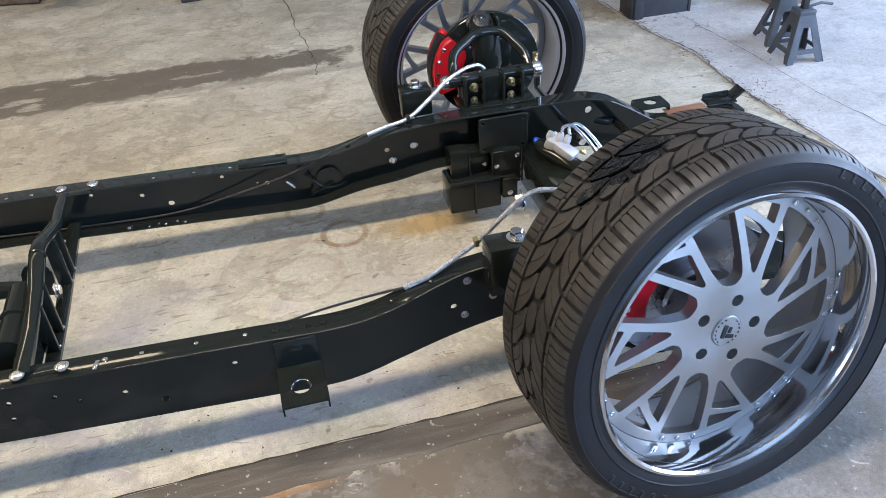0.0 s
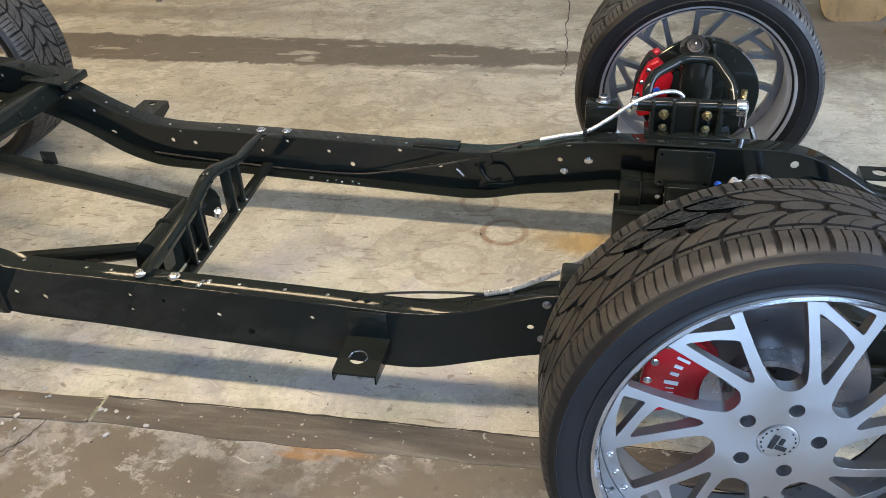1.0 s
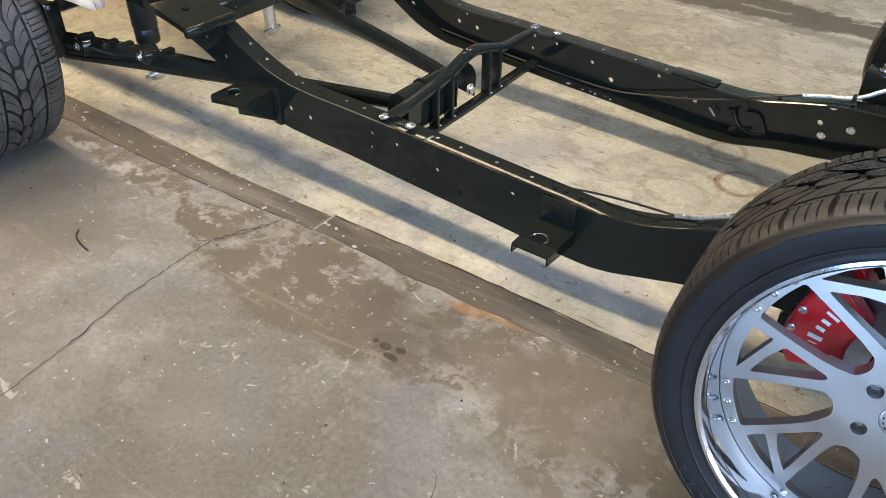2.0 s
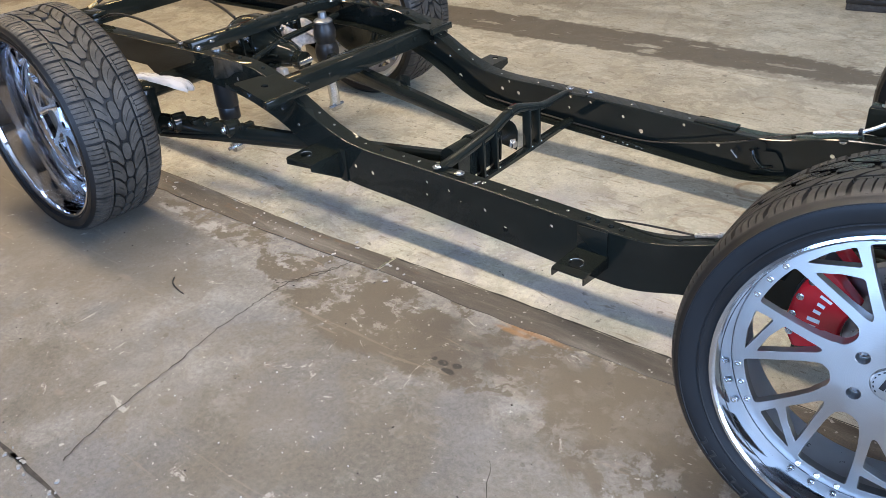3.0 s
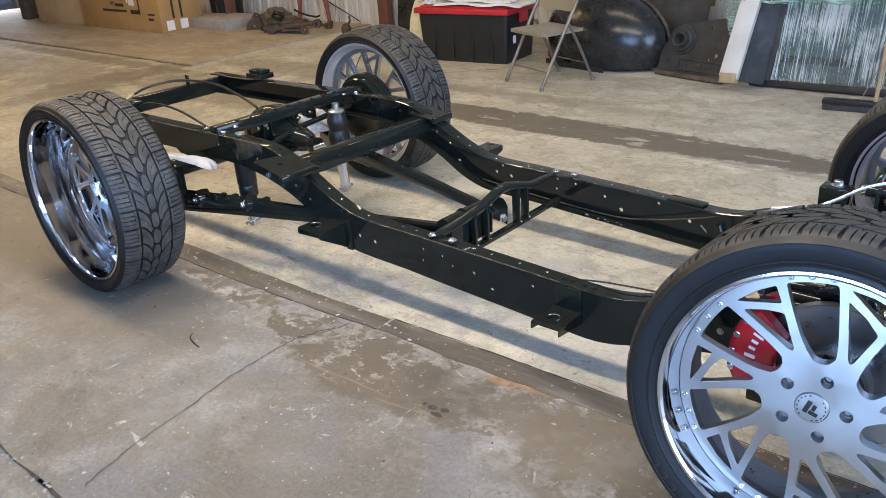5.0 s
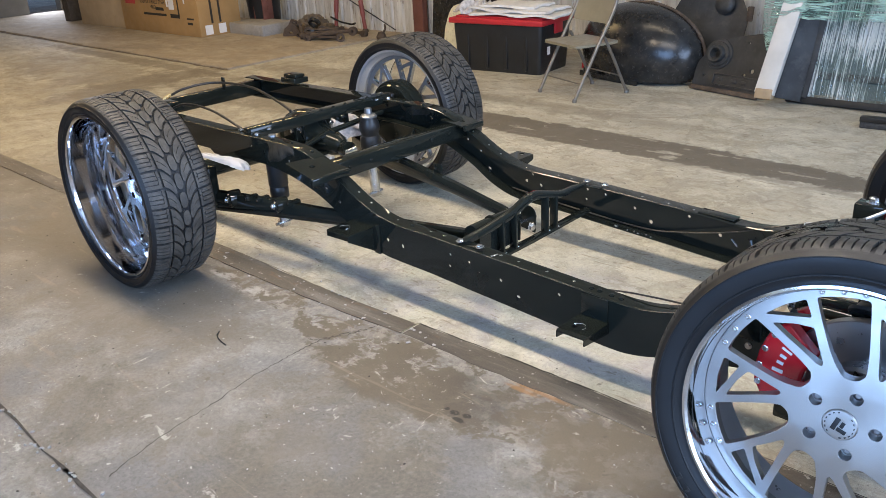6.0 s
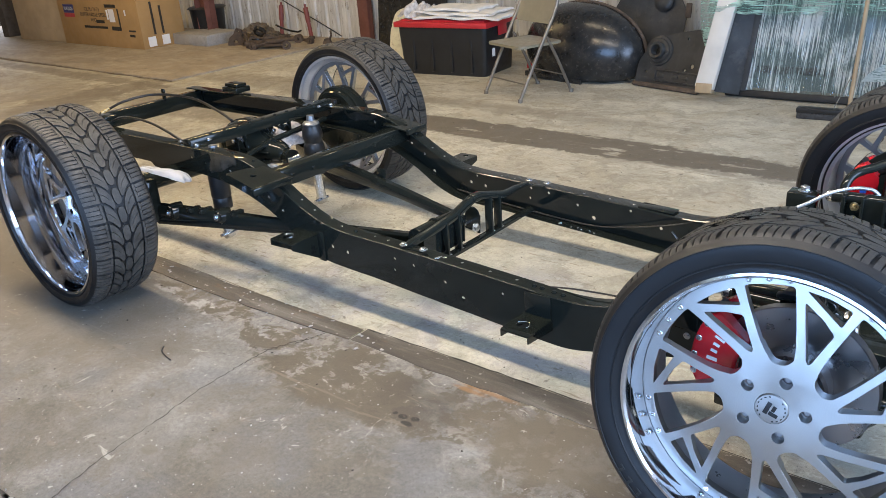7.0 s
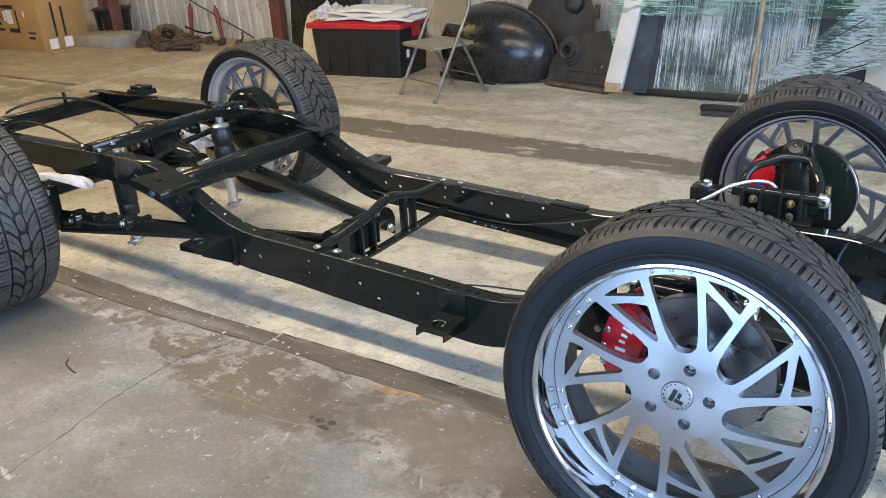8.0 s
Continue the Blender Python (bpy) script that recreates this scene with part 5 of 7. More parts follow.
def corner(cy, s, hx):
    """Upper arm, tower, knuckle and brake on one side; s points outboard."""
    y = lambda d: cy + s * d
    tower = part("upper_arm_mount", made(((-0.105, y(0.03), 0.418), (0.215, 0.055, 0.075), 0.005), ((-0.205, y(-0.005), 0.428), (0.012, 0.06, 0.10), 0.002), ((-0.145, y(-0.005), 0.428), (0.01, 0.06, 0.10), 0.002), ((-0.078, y(-0.005), 0.428), (0.01, 0.06, 0.10), 0.002), ((-0.015, y(-0.005), 0.428), (0.012, 0.06, 0.10), 0.002), ((-0.111, y(-0.012), 0.428), (0.07, 0.01, 0.09), 0.002), ((-0.10, y(0.0), 0.381), (0.25, 0.10, 0.008), 0.002)), BLACK, chassis, "welded black mount for the upper control arm")
    for x in (-0.172, -0.048):
        part("alignment_stud", tube(bmesh.new(), [(x, y(-0.04), 0.44), (x, y(0.0), 0.44)], 0.006, 8), BRASS, tower)
        part("flange_nut", bolt_mesh(0.0105, 0.016, 0.015), BRASS, tower, "yellow zinc flange nut", at=spot(x, y(-0.012), 0.44, "-y" if s > 0 else "y"))
        part("flange_nut", bolt_mesh(0.0085, 0.012, 0.013), BRASS, tower, at=spot(x, y(-0.012), 0.395, "-y" if s > 0 else "y"))
    part("pivot_shaft", tube(bmesh.new(), [(-0.25, y(0.02), 0.456), (0.045, y(0.02), 0.456)], 0.022, 14), BLACK, tower)
    part("pivot_cap", tube(bmesh.new(), [(-0.272, y(0.02), 0.456), (-0.266, y(0.02), 0.456), (-0.250, y(0.02), 0.456)], [0.014, 0.021, 0.022], 16), STEEL, tower, "bright pivot cap")
    part("pivot_cap", tube(bmesh.new(), [(0.034, y(0.02), 0.456), (0.040, y(0.02), 0.456), (0.060, y(0.02), 0.456), (0.068, y(0.02), 0.456)], [0.024, 0.027, 0.026, 0.016], 16), STEEL, tower, "bright pivot cap")
    bx, by, bz = hx - 0.035, y(0.195), 0.566
    arm = spline([(-0.222, y(0.035), 0.460), (-0.222, y(0.055), 0.492), (-0.205, y(0.09), 0.520), (-0.155, y(0.125), 0.540), (bx - 0.03, y(0.145), 0.552), (bx + 0.03, y(0.15), 0.552), (bx + 0.065, y(0.14), 0.545), (0.008, y(0.10), 0.515), (0.026, y(0.07), 0.488), (0.03, y(0.04), 0.460)], 6)
    a = part("upper_control_arm", tube(bmesh.new(), arm, 0.0155, 14), BLACK, chassis, "bent tubular gloss black upper control arm")
    part("arm_gusset", made(((bx, y(0.172), 0.560), (0.085, 0.055, 0.016), 0.005, pose(0, 0, 0, 20 * s, 0, 0))), BLACK, a)
    part("spindle_ear", made(((bx + 0.062, y(0.19), 0.545), (0.012, 0.05, 0.10), 0.004, pose(0, 0, 0, 0, -12, 0))), BLACK, a)
    part("ball_joint_plate", lathe(bmesh.new(), [(0.0, 0.0), (0.045, 0.0), (0.045, 0.008), (0.034, 0.010), (0.03, 0.02), (0.022, 0.026), (0.0, 0.027)], 24, axis="z"), SATIN, a, "ball joint cover with a grease nipple", at=pose(bx, by, bz, 42 * s, 0, 0))
    part("grease_nipple", lathe(bmesh.new(), [(0.0, 0.026), (0.006, 0.026), (0.006, 0.033), (0.003, 0.038), (0.0, 0.038)], 10, axis="z"), STEEL, a, at=pose(bx, by, bz, 42 * s, 0, 0))
    part("joint_ring", lathe(bmesh.new(), [(0.018, 0.0265), (0.020, 0.0285), (0.026, 0.0275), (0.028, 0.022)], 24, axis="z", caps=False), SATIN, a, "dark snap ring", at=pose(bx, by, bz, 42 * s, 0, 0))
    # dished air spring plate and knuckle behind the arm
    bm = bmesh.new()
    lathe(bm, [(0.0, -0.06), (0.05, -0.055), (0.065, 0.0), (0.06, 0.06), (0.05, 0.12), (0.0, 0.12)], 24, axis="z")
    part("spindle", bm, BLACK, chassis, "black steering knuckle", at=pose(hx - 0.02, y(0.19), 0.44))
    part("knuckle_plate", made(((hx - 0.015, y(0.175), 0.425), (0.165, 0.03, 0.17), 0.02), ((hx + 0.04, y(0.165), 0.47), (0.05, 0.03, 0.11), 0.012)), BLACK, chassis)
    part("lower_control_arm", tube(bmesh.new(), spline([(-0.25, y(-0.02), 0.18), (-0.12, y(0.12), 0.19), (hx - 0.02, y(0.21), 0.20), (0.07, y(0.10), 0.19), (0.12, y(-0.02), 0.18)], 6), 0.02, 12), BLACK, chassis, "tubular black lower control arm")
    part("air_spring", lathe(bmesh.new(), [(0.0, 0.0), (0.07, 0.0), (0.078, 0.03), (0.07, 0.06), (0.08, 0.09), (0.07, 0.12), (0.0, 0.12)], 24, axis="z"), SATIN, chassis, at=pose(-0.10, y(0.13), 0.235))
    part("tie_rod", tube(bmesh.new(), [(0.13, y(-0.2), 0.28), (0.12, y(0.20), 0.30)], 0.012, 10), STEEL, chassis, "bright steering tie rod")
    part("sway_link", tube(bmesh.new(), [(0.06, y(0.03), 0.45), (0.064, y(0.045), 0.385)], 0.011, 10), STEEL, chassis, "bright threaded sway bar link")
    part("link_bushing", tube(bmesh.new(), [(0.055, y(0.045), 0.47), (0.055, y(0.045), 0.50)], 0.009, 8), BRASS, chassis)
    # disc, hat and caliper
    dy = 0.25
    bm = bmesh.new()
    lathe(bm, [(0.075, -0.014), (0.178, -0.014), (0.18, -0.012), (0.18, 0.012), (0.178, 0.014), (0.075, 0.014)], 56, close=True)
    if s > 0:
        shield = lathe(bmesh.new(), [(0.0, -0.010), (0.10, -0.012), (0.182, -0.010), (0.184, -0.008), (0.184, 0.004), (0.0, 0.004)], 48)
        part("dust_shield", shield, BLACK, chassis, "gloss black brake dust shield", at=pose(hx - 0.005, y(dy) - 0.03, 0.41))
    rotor = part("brake_disc", bm, IRON, chassis, "machined iron brake disc", at=pose(hx, y(dy), 0.405))
    part("disc_hat", lathe(bmesh.new(), [(0.0, -0.055), (0.078, -0.055), (0.084, -0.048), (0.086, 0.014), (0.0, 0.014)], 40), IRON, rotor, at=pose(0, 0, 0, 0, 0, 0 if s < 0 else 180))
    return rotor


rotor = corner(0.40, -1, 0.0)
corner(1.25, 1, -0.054)


def caliper(m, flip):
    """Six-piston caliper wrapped over the disc's rear upper edge; local y outboard is minus."""
    bm = bmesh.new()
    arc = [(0.212, a) for a in (196, 186, 176, 166, 156, 146, 138)]
    outer = [polar(0.235 - 0.012 * (k in (0, 6)), a) for k, (r, a) in enumerate(arc)]
    inner = [polar(0.125, a) for a in (140, 152, 164, 176, 188, 194)]
    plate(bm, [tuple(p) for p in outer + inner], [], lambda u, v, k: (u, -0.062 + 0.036 * k, v))
    body = part("brake_caliper", bm, RED, chassis, "gloss red multi-piston brake caliper with white lettering bars", 40, m)
    bv = body.modifiers.new("edge", "BEVEL")
    bv.width, bv.segments, bv.limit_method = 0.008, 3, "ANGLE"
    bm = bmesh.new()
    plate(bm, [tuple(p) for p in outer + inner], [], lambda u, v, k: (u, 0.022 + 0.036 * k, v))
    back = part("inner_half", bm, RED, body)
    bv = back.modifiers.new("edge", "BEVEL")
    bv.width, bv.segments, bv.limit_method = 0.008, 3, "ANGLE"
    bm = bmesh.new()
    plate(bm, [tuple(polar(0.24, a)) for a in (190, 177, 164, 150, 142)] + [tuple(polar(0.205, a)) for a in (142, 155, 168, 180, 190)], [], lambda u, v, k: (u, -0.028 + 0.052 * k, v))
    part("bridge", bm, SATIN, body)
    for a in (150, 162, 174, 186):
        p = polar(0.223, a)
        part("caliper_bolt", bolt_mesh(0.006, 0.006, 0.008), STEEL, body, at=spot(p.x, -0.063, p.y, "-y"))
        part("caliper_bolt", bolt_mesh(0.006, 0.006, 0.008), STEEL, body, at=spot(p.x, 0.059, p.y, "y"))
    for k, (a, w) in enumerate(((186, 0.010), (181, 0.003), (177.5, 0.003), (173, 0.012), (166, 0.010), (160, 0.010), (154, 0.008))):
        p = polar(0.18, a)
        turn = pose(0, 0, 0, 0, -a + 90, 0)
        part("lettering_bar", made(((0, 0, 0), (w * 0.8, 0.0014, 0.016 if k % 3 else 0.026), 0.0004)), WHITE, body, "white lettering drawn as a plain bar", at=pose(p.x, -0.0632, p.y) @ turn)
    part("bleed_cap", tube(bmesh.new(), [polar(0.165, 166).to_3d().xzy + Vector((0, 0.056, 0)), polar(0.165, 166).to_3d().xzy + Vector((0, 0.066, 0))], 0.012, 10), BLUE, body, "blue hose cap")
    return body


caliper(pose(0.0, 0.15, 0.405), False)
caliper(pose(-0.042, 1.475, 0.400) @ Matrix.Diagonal((0.93, -1, 0.93, 1)), True)

# bump-stop towers and braided brake hoses
for y, s in ((1.30, 1), (0.335, -1)):
    lift = 0.04 if s < 0 else 0.0
    t = part("bump_stop_tower", made(((-0.355, y, 0.40 + lift / 2), (0.10, 0.07, 0.09 + lift), 0.006)), BLACK, chassis, "boxed black bump-stop bracket")
    part("tower_bolt", bolt_mesh(0.016, 0.02, 0.024), STEEL, t, "bright bolt on a washer", at=spot(-0.352 + (0.02 if s < 0 else 0), y, 0.446 + lift))
part("brake_hose", tube(bmesh.new(), spline([(-0.47, 1.20, 0.372), (-0.40, 1.205, 0.385), (-0.33, 1.23, 0.42), (-0.26, 1.255, 0.465), (-0.19, 1.28, 0.488), (-0.14, 1.30, 0.485), (-0.115, 1.31, 0.465)], 6), 0.0065, 10), BRAID, chassis, "braided steel brake hose")
part("brake_hose", tube(bmesh.new(), spline([(-0.53, 0.425, 0.352), (-0.455, 0.432, 0.388), (-0.39, 0.439, 0.424), (-0.335, 0.445, 0.468), (-0.285, 0.45, 0.506), (-0.24, 0.45, 0.524), (-0.18, 0.44, 0.518)], 6), 0.0065, 10), BRAID, chassis, "braided steel brake hose")
part("hose_end", tube(bmesh.new(), [(-0.535, 1.196, 0.357), (-0.46, 1.2, 0.374)], 0.0072, 10), BRAID, chassis)
part("hose_end", tube(bmesh.new(), [(-0.585, 0.428, 0.334), (-0.52, 0.425, 0.356)], 0.0072, 10), BRAID, chassis)
part("clip", made(((-0.40, 1.204, 0.386), (0.012, 0.02, 0.02), 0.003)), SATIN, chassis)
part("clip", made(((-0.40, 0.438, 0.42), (0.014, 0.02, 0.022), 0.003)), BRASS, chassis)
part("arm_shaft_bolt", bolt_mesh(0.018, 0.02, 0.026), STEEL, chassis, "bright shaft bolt on a washer", at=spot(-0.271, 0.475, 0.487, "-x", 0))
# hard brake line along the inside of each rail
part("brake_line", tube(bmesh.new(), spline([(-0.54, 1.196, 0.357), (-0.66, 1.195, 0.315), (-0.8, 1.2, 0.262), (-1.0, 1.225, 0.205), (-1.2, 1.24, 0.172), (-1.6, 1.24, 0.19), (-1.9, 1.24, 0.215)], 6), 0.0032, 6), SATIN, chassis, "thin dark brake line")
part("brake_line", tube(bmesh.new(), spline([(-0.585, 0.428, 0.334), (-0.68, 0.437, 0.322), (-0.79, 0.437, 0.31), (-0.9, 0.437, 0.29)], 6), 0.0032, 6), SATIN, chassis, "thin dark brake line")

# power steering box with bright fittings between the rails
box_ob = part("steering_rack", tube(bmesh.new(), [(0.0, 1.115, 0.272), (0.01, 1.10, 0.262), (0.045, 1.05, 0.245), (0.10, 0.97, 0.225), (0.20, 0.5, 0.215)], [0.018, 0.026, 0.027, 0.026, 0.026], 18), BLACK, chassis, "black steering rack with bare aluminium valve housing and pipes")
part("port_cap", tube(bmesh.new(), [(-0.008, 1.122, 0.280), (-0.004, 1.116, 0.278), (0.006, 1.105, 0.273)], [0.008, 0.011, 0.012], 12), BLUE, box_ob, "blue plastic cap")
part("valve_housing", made(((0.035, 1.075, 0.284), (0.038, 0.05, 0.034), 0.008, pose(0, 0, 0, 0, 22, -36)), ((0.066, 1.03, 0.272), (0.075, 0.046, 0.030), 0.008, pose(0, 0, 0, 0, 22, -52))), CASTING, box_ob, "bare cast aluminium valve housing")
for x, y, z, x1, y1, z1, r in ((0.030, 1.085, 0.295, 0.036, 1.085, 0.318, 0.010), (0.052, 1.060, 0.292, 0.062, 1.062, 0.318, 0.011), (0.070, 1.05, 0.285, 0.085, 1.055, 0.310, 0.011), (0.045, 1.09, 0.300, 0.058, 1.095, 0.305, 0.007)):
    part("valve_port", tube(bmesh.new(), [(x, y, z), ((x + x1) / 2, (y + y1) / 2, (z + z1) / 2), (x1, y1, z1)], [r * 1.2, r * 1.2, r * 0.85], 12), CASTING, box_ob)
part("pipe_nut", bolt_mesh(0.012, 0.014, 0.013), BRASS, box_ob, at=pose(0.118, 1.02, 0.258, -30, 40, 0))
for k in range(2):
    part("pipe", tube(bmesh.new(), spline([(0.062 + 0.024 * k, 1.062 - 0.006 * k, 0.312), (0.072 + 0.022 * k, 1.072, 0.332), (0.100 + 0.022 * k, 1.065, 0.336), (0.135 + 0.022 * k, 1.03, 0.30), (0.165 + 0.022 * k, 0.99, 0.25)], 6), 0.0058, 8), STEEL, box_ob)
part("sway_bar", tube(bmesh.new(), spline([(0.09, 0.36, 0.27), (0.28, 0.38, 0.25), (0.32, 0.45, 0.245), (0.32, 1.15, 0.245), (0.28, 1.22, 0.25), (0.09, 1.27, 0.28)], 6), 0.014, 12), BLACK, chassis, "gloss black sway bar")

# bolt heads along the kick-up and the cross bars
for x, y, z in ((-2.30, 0.40, None), (-2.44, 0.405, None), (-2.56, 0.39, None), (-2.30, 1.22, None), (-2.44, 1.215, None), (-1.72, 0.40, None), (-0.62, 0.41, None), (-0.52, 0.415, None), (-0.60, 1.21, None)):
    again(black_bolt, spot(x, y, rail_top(x), "z", 20, 0.9))
for x, z in ((-2.28, 0.43), (-2.18, 0.405), (-2.10, 0.36), (-2.42, 0.48)):
    again(hexb, spot(x, NEAR_Y - 0.001, z, "-y", 10, 0.45))
    again(hexb, spot(x, FAR_Y - 0.007, z, "-y", 10, 0.5))

# ---- things round the workshop ----
CARD = paint("brown_cardboard", (0.40, 0.245, 0.095), 0.8, var=0.1, scale=4, bump=0.1, bscale=90)
CARD2 = paint("pale_cardboard", (0.42, 0.31, 0.18), 0.8, var=0.12, scale=4, bump=0.1, bscale=90)
PRINT = paint("black_print", (0.03, 0.025, 0.02), 0.7)
LABEL_RED = paint("red_print", (0.45, 0.05, 0.05), 0.6)
LABEL_BLUE = paint("navy_print", (0.05, 0.05, 0.16), 0.6)
TOTE = paint("black_tote_plastic", (0.016, 0.017, 0.018), 0.42, var=0.2, bump=0.1)
LID = paint("red_tote_plastic", (0.50, 0.025, 0.03), 0.4, var=0.1)
CLOTH = paint("off_white_cloth", (0.74, 0.71, 0.65), 0.9, var=0.12, scale=10, bump=0.4, bscale=400)
TAN = paint("tan_chair_enamel", (0.24, 0.21, 0.14), 0.35, var=0.1, scale=12, dirt=None)
CHAIR_TUBE = paint("worn_chair_tube", (0.20, 0.18, 0.15), 0.35, 0.5, var=0.15)
OLDBLACK = paint("dull_black_sheet_metal", (0.020, 0.021, 0.021), 0.24, var=0.45, scale=11, bump=0.7, bscale=22, dirt=(0.050, 0.044, 0.038))
# lighter copy of the black sheet metal, brighter shading put into its colour
LITBLACK = paint("lit_black_sheet_metal", (0.031, 0.033, 0.034), 0.42, var=0.4, scale=9, bump=0.6, bscale=38, dirt=(0.053, 0.053, 0.050))
RUST = paint("rusty_steel", (0.085, 0.060, 0.042), 0.8, var=0.5, scale=14, bump=0.5, bscale=90, dirt=(0.045, 0.036, 0.03))
OXIDE = paint("red_oxide_steel", (0.17, 0.065, 0.045), 0.65, var=0.25, scale=5, bump=0.15)
CREAM = paint("cream_board_paint", (0.54, 0.51, 0.45), 0.6, var=0.12, scale=5, bump=0.1)
GREY = paint("slate_grey_panel", (0.026, 0.026, 0.025), 0.6, var=0.35, scale=5, dirt=(0.05, 0.045, 0.04))
TIMBER = paint("rough_timber", (0.36, 0.26, 0.15), 0.8, var=0.25, scale=6, bump=0.4, bscale=60)
PLY = paint("yellowed_plywood", (0.27, 0.165, 0.06), 0.7, var=0.3, scale=6, bump=0.3, bscale=60, dirt=(0.16, 0.10, 0.045))
GREYWOOD = paint("weathered_timber", (0.17, 0.135, 0.105), 0.85, var=0.35, scale=7, bump=0.5, bscale=50)
PINKWOOD = paint("faded_red_timber", (0.33, 0.22, 0.18), 0.8, var=0.3, scale=7, bump=0.4, bscale=50)
POST = paint("slate_blue_steel_paint", (0.030, 0.032, 0.037), 0.5, var=0.35, scale=5, bump=0.3, bscale=60, dirt=(0.055, 0.046, 0.038))
BLOCKC = plain_concrete("grey_block_concrete", (0.40, 0.39, 0.37), (0.30, 0.29, 0.27), (0.36, 0.33, 0.28))
JUG = paint("cream_foam", (0.72, 0.66, 0.44), 0.9, var=0.10, scale=14, bump=0.6, bscale=120, dirt=(0.5, 0.42, 0.25))
# last colour of each film is the daylight glare painted on its creases
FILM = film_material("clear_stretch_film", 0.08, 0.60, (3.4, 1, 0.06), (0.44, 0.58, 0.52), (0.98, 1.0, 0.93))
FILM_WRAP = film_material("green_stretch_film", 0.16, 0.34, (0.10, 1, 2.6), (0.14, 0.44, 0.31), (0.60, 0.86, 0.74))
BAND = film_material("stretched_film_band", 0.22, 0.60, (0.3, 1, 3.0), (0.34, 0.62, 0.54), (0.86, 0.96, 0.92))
GLASS = Nodes("dark_window_glass").done((0.12, 0.15, 0.14), 0.12, 0.0, 0.0, 0.6)
FLEECE = paint("fluffy_rag", (0.60, 0.55, 0.52), 0.95, var=0.3, scale=60, bump=1.0, bscale=500)
BRISTLE = paint("dark_broom_bristle", (0.035, 0.035, 0.035), 0.8, var=0.4, scale=50)
JACK = paint("grey_blue_jack_paint", (0.06, 0.068, 0.08), 0.42, var=0.25, scale=12, bump=0.15)
LEAF = paint("dry_debris", (0.20, 0.13, 0.08), 0.9, var=0.5, scale=20)


def cardboard_box(at, sx, sy, sz, material, label, marks):
    t = thing("cardboard_box", label, "box", at)
    part("carton", made(((0, 0, sz / 2), (sx, sy, sz), 0.006)), material, t)
    part("tape", made(((0, 0, sz + 0.001), (sx * 0.99, 0.06, 0.002), 0.0)), CARD2, t)
    for name, mat, x, z, w, h in marks:
        part(name, made(((x, -sy / 2 - 0.0012, z), (w, 0.002, h), 0.0)), mat, t)
    return t


cb = cardboard_box(pose(-10.14, 4.29, 0.015, 0, 0, 1), 1.95, 0.62, 0.62, CARD, "large brown cardboard parts carton with printed sides", [
    ("brand_patch", LABEL_BLUE, -0.70, 0.47, 0.27, 0.11), ("brand_bar", WHITE, -0.70, 0.472, 0.22, 0.05), ("brand_patch", LABEL_RED, -0.70, 0.385, 0.27, 0.05),
    ("print_bar", PRINT, -0.08, 0.245, 0.58, 0.03), ("print_bar", PRINT, 0.06, 0.318, 0.2, 0.04),
    ("shipping_label", WHITE, 0.36, 0.40, 0.13, 0.16), ("shipping_label", WHITE, 0.26, 0.41, 0.04, 0.12), ("print_bar", PRINT, 0.36, 0.52, 0.26, 0.04), ("print_bar", PRINT, 0.42, 0.24, 0.22, 0.05), ("print_bar", PRINT, 0.52, 0.36, 0.03, 0.26),
    ("shipping_label", WHITE, 0.68, 0.44, 0.03, 0.07), ("print_bar", PRINT, 0.78, 0.22, 0.16, 0.02), ("print_bar", PRINT, 0.76, 0.16, 0.12, 0.03)])
txt = bpy.data.curves.new("box_lettering", "FONT")
txt.body, txt.size, txt.align_x, txt.extrude = "CK PU 71-72\nOUTER GRILLE STEEL\nW/O", 0.068, "CENTER", 0.0008
word = new("box_lettering", txt)
word.parent = cb
word.matrix_basis = pose(-0.10, -0.312, 0.45, 90, 0, 0)
txt.materials.append(PRINT)
for y, z, w, h in ((-0.12, 0.36, 0.03, 0.4), (0.0, 0.33, 0.03, 0.34)):
    part("print_bar", made(((0.9762, y, z), (0.002, w, h), 0.0)), PRINT, cb)
for y in (-0.18, 0.02):
    part("shipping_label", made(((0.9762, y, 0.08), (0.002, 0.11, 0.12), 0.0)), WHITE, cb)
cardboard_box(pose(-11.82, 4.27, 0.015, 0, 0, 3), 1.25, 0.6, 0.66, CARD2, "plain brown carton with a crumpled lower edge", [("torn_flap", CARD2, 0.15, 0.09, 0.5, 0.14)])


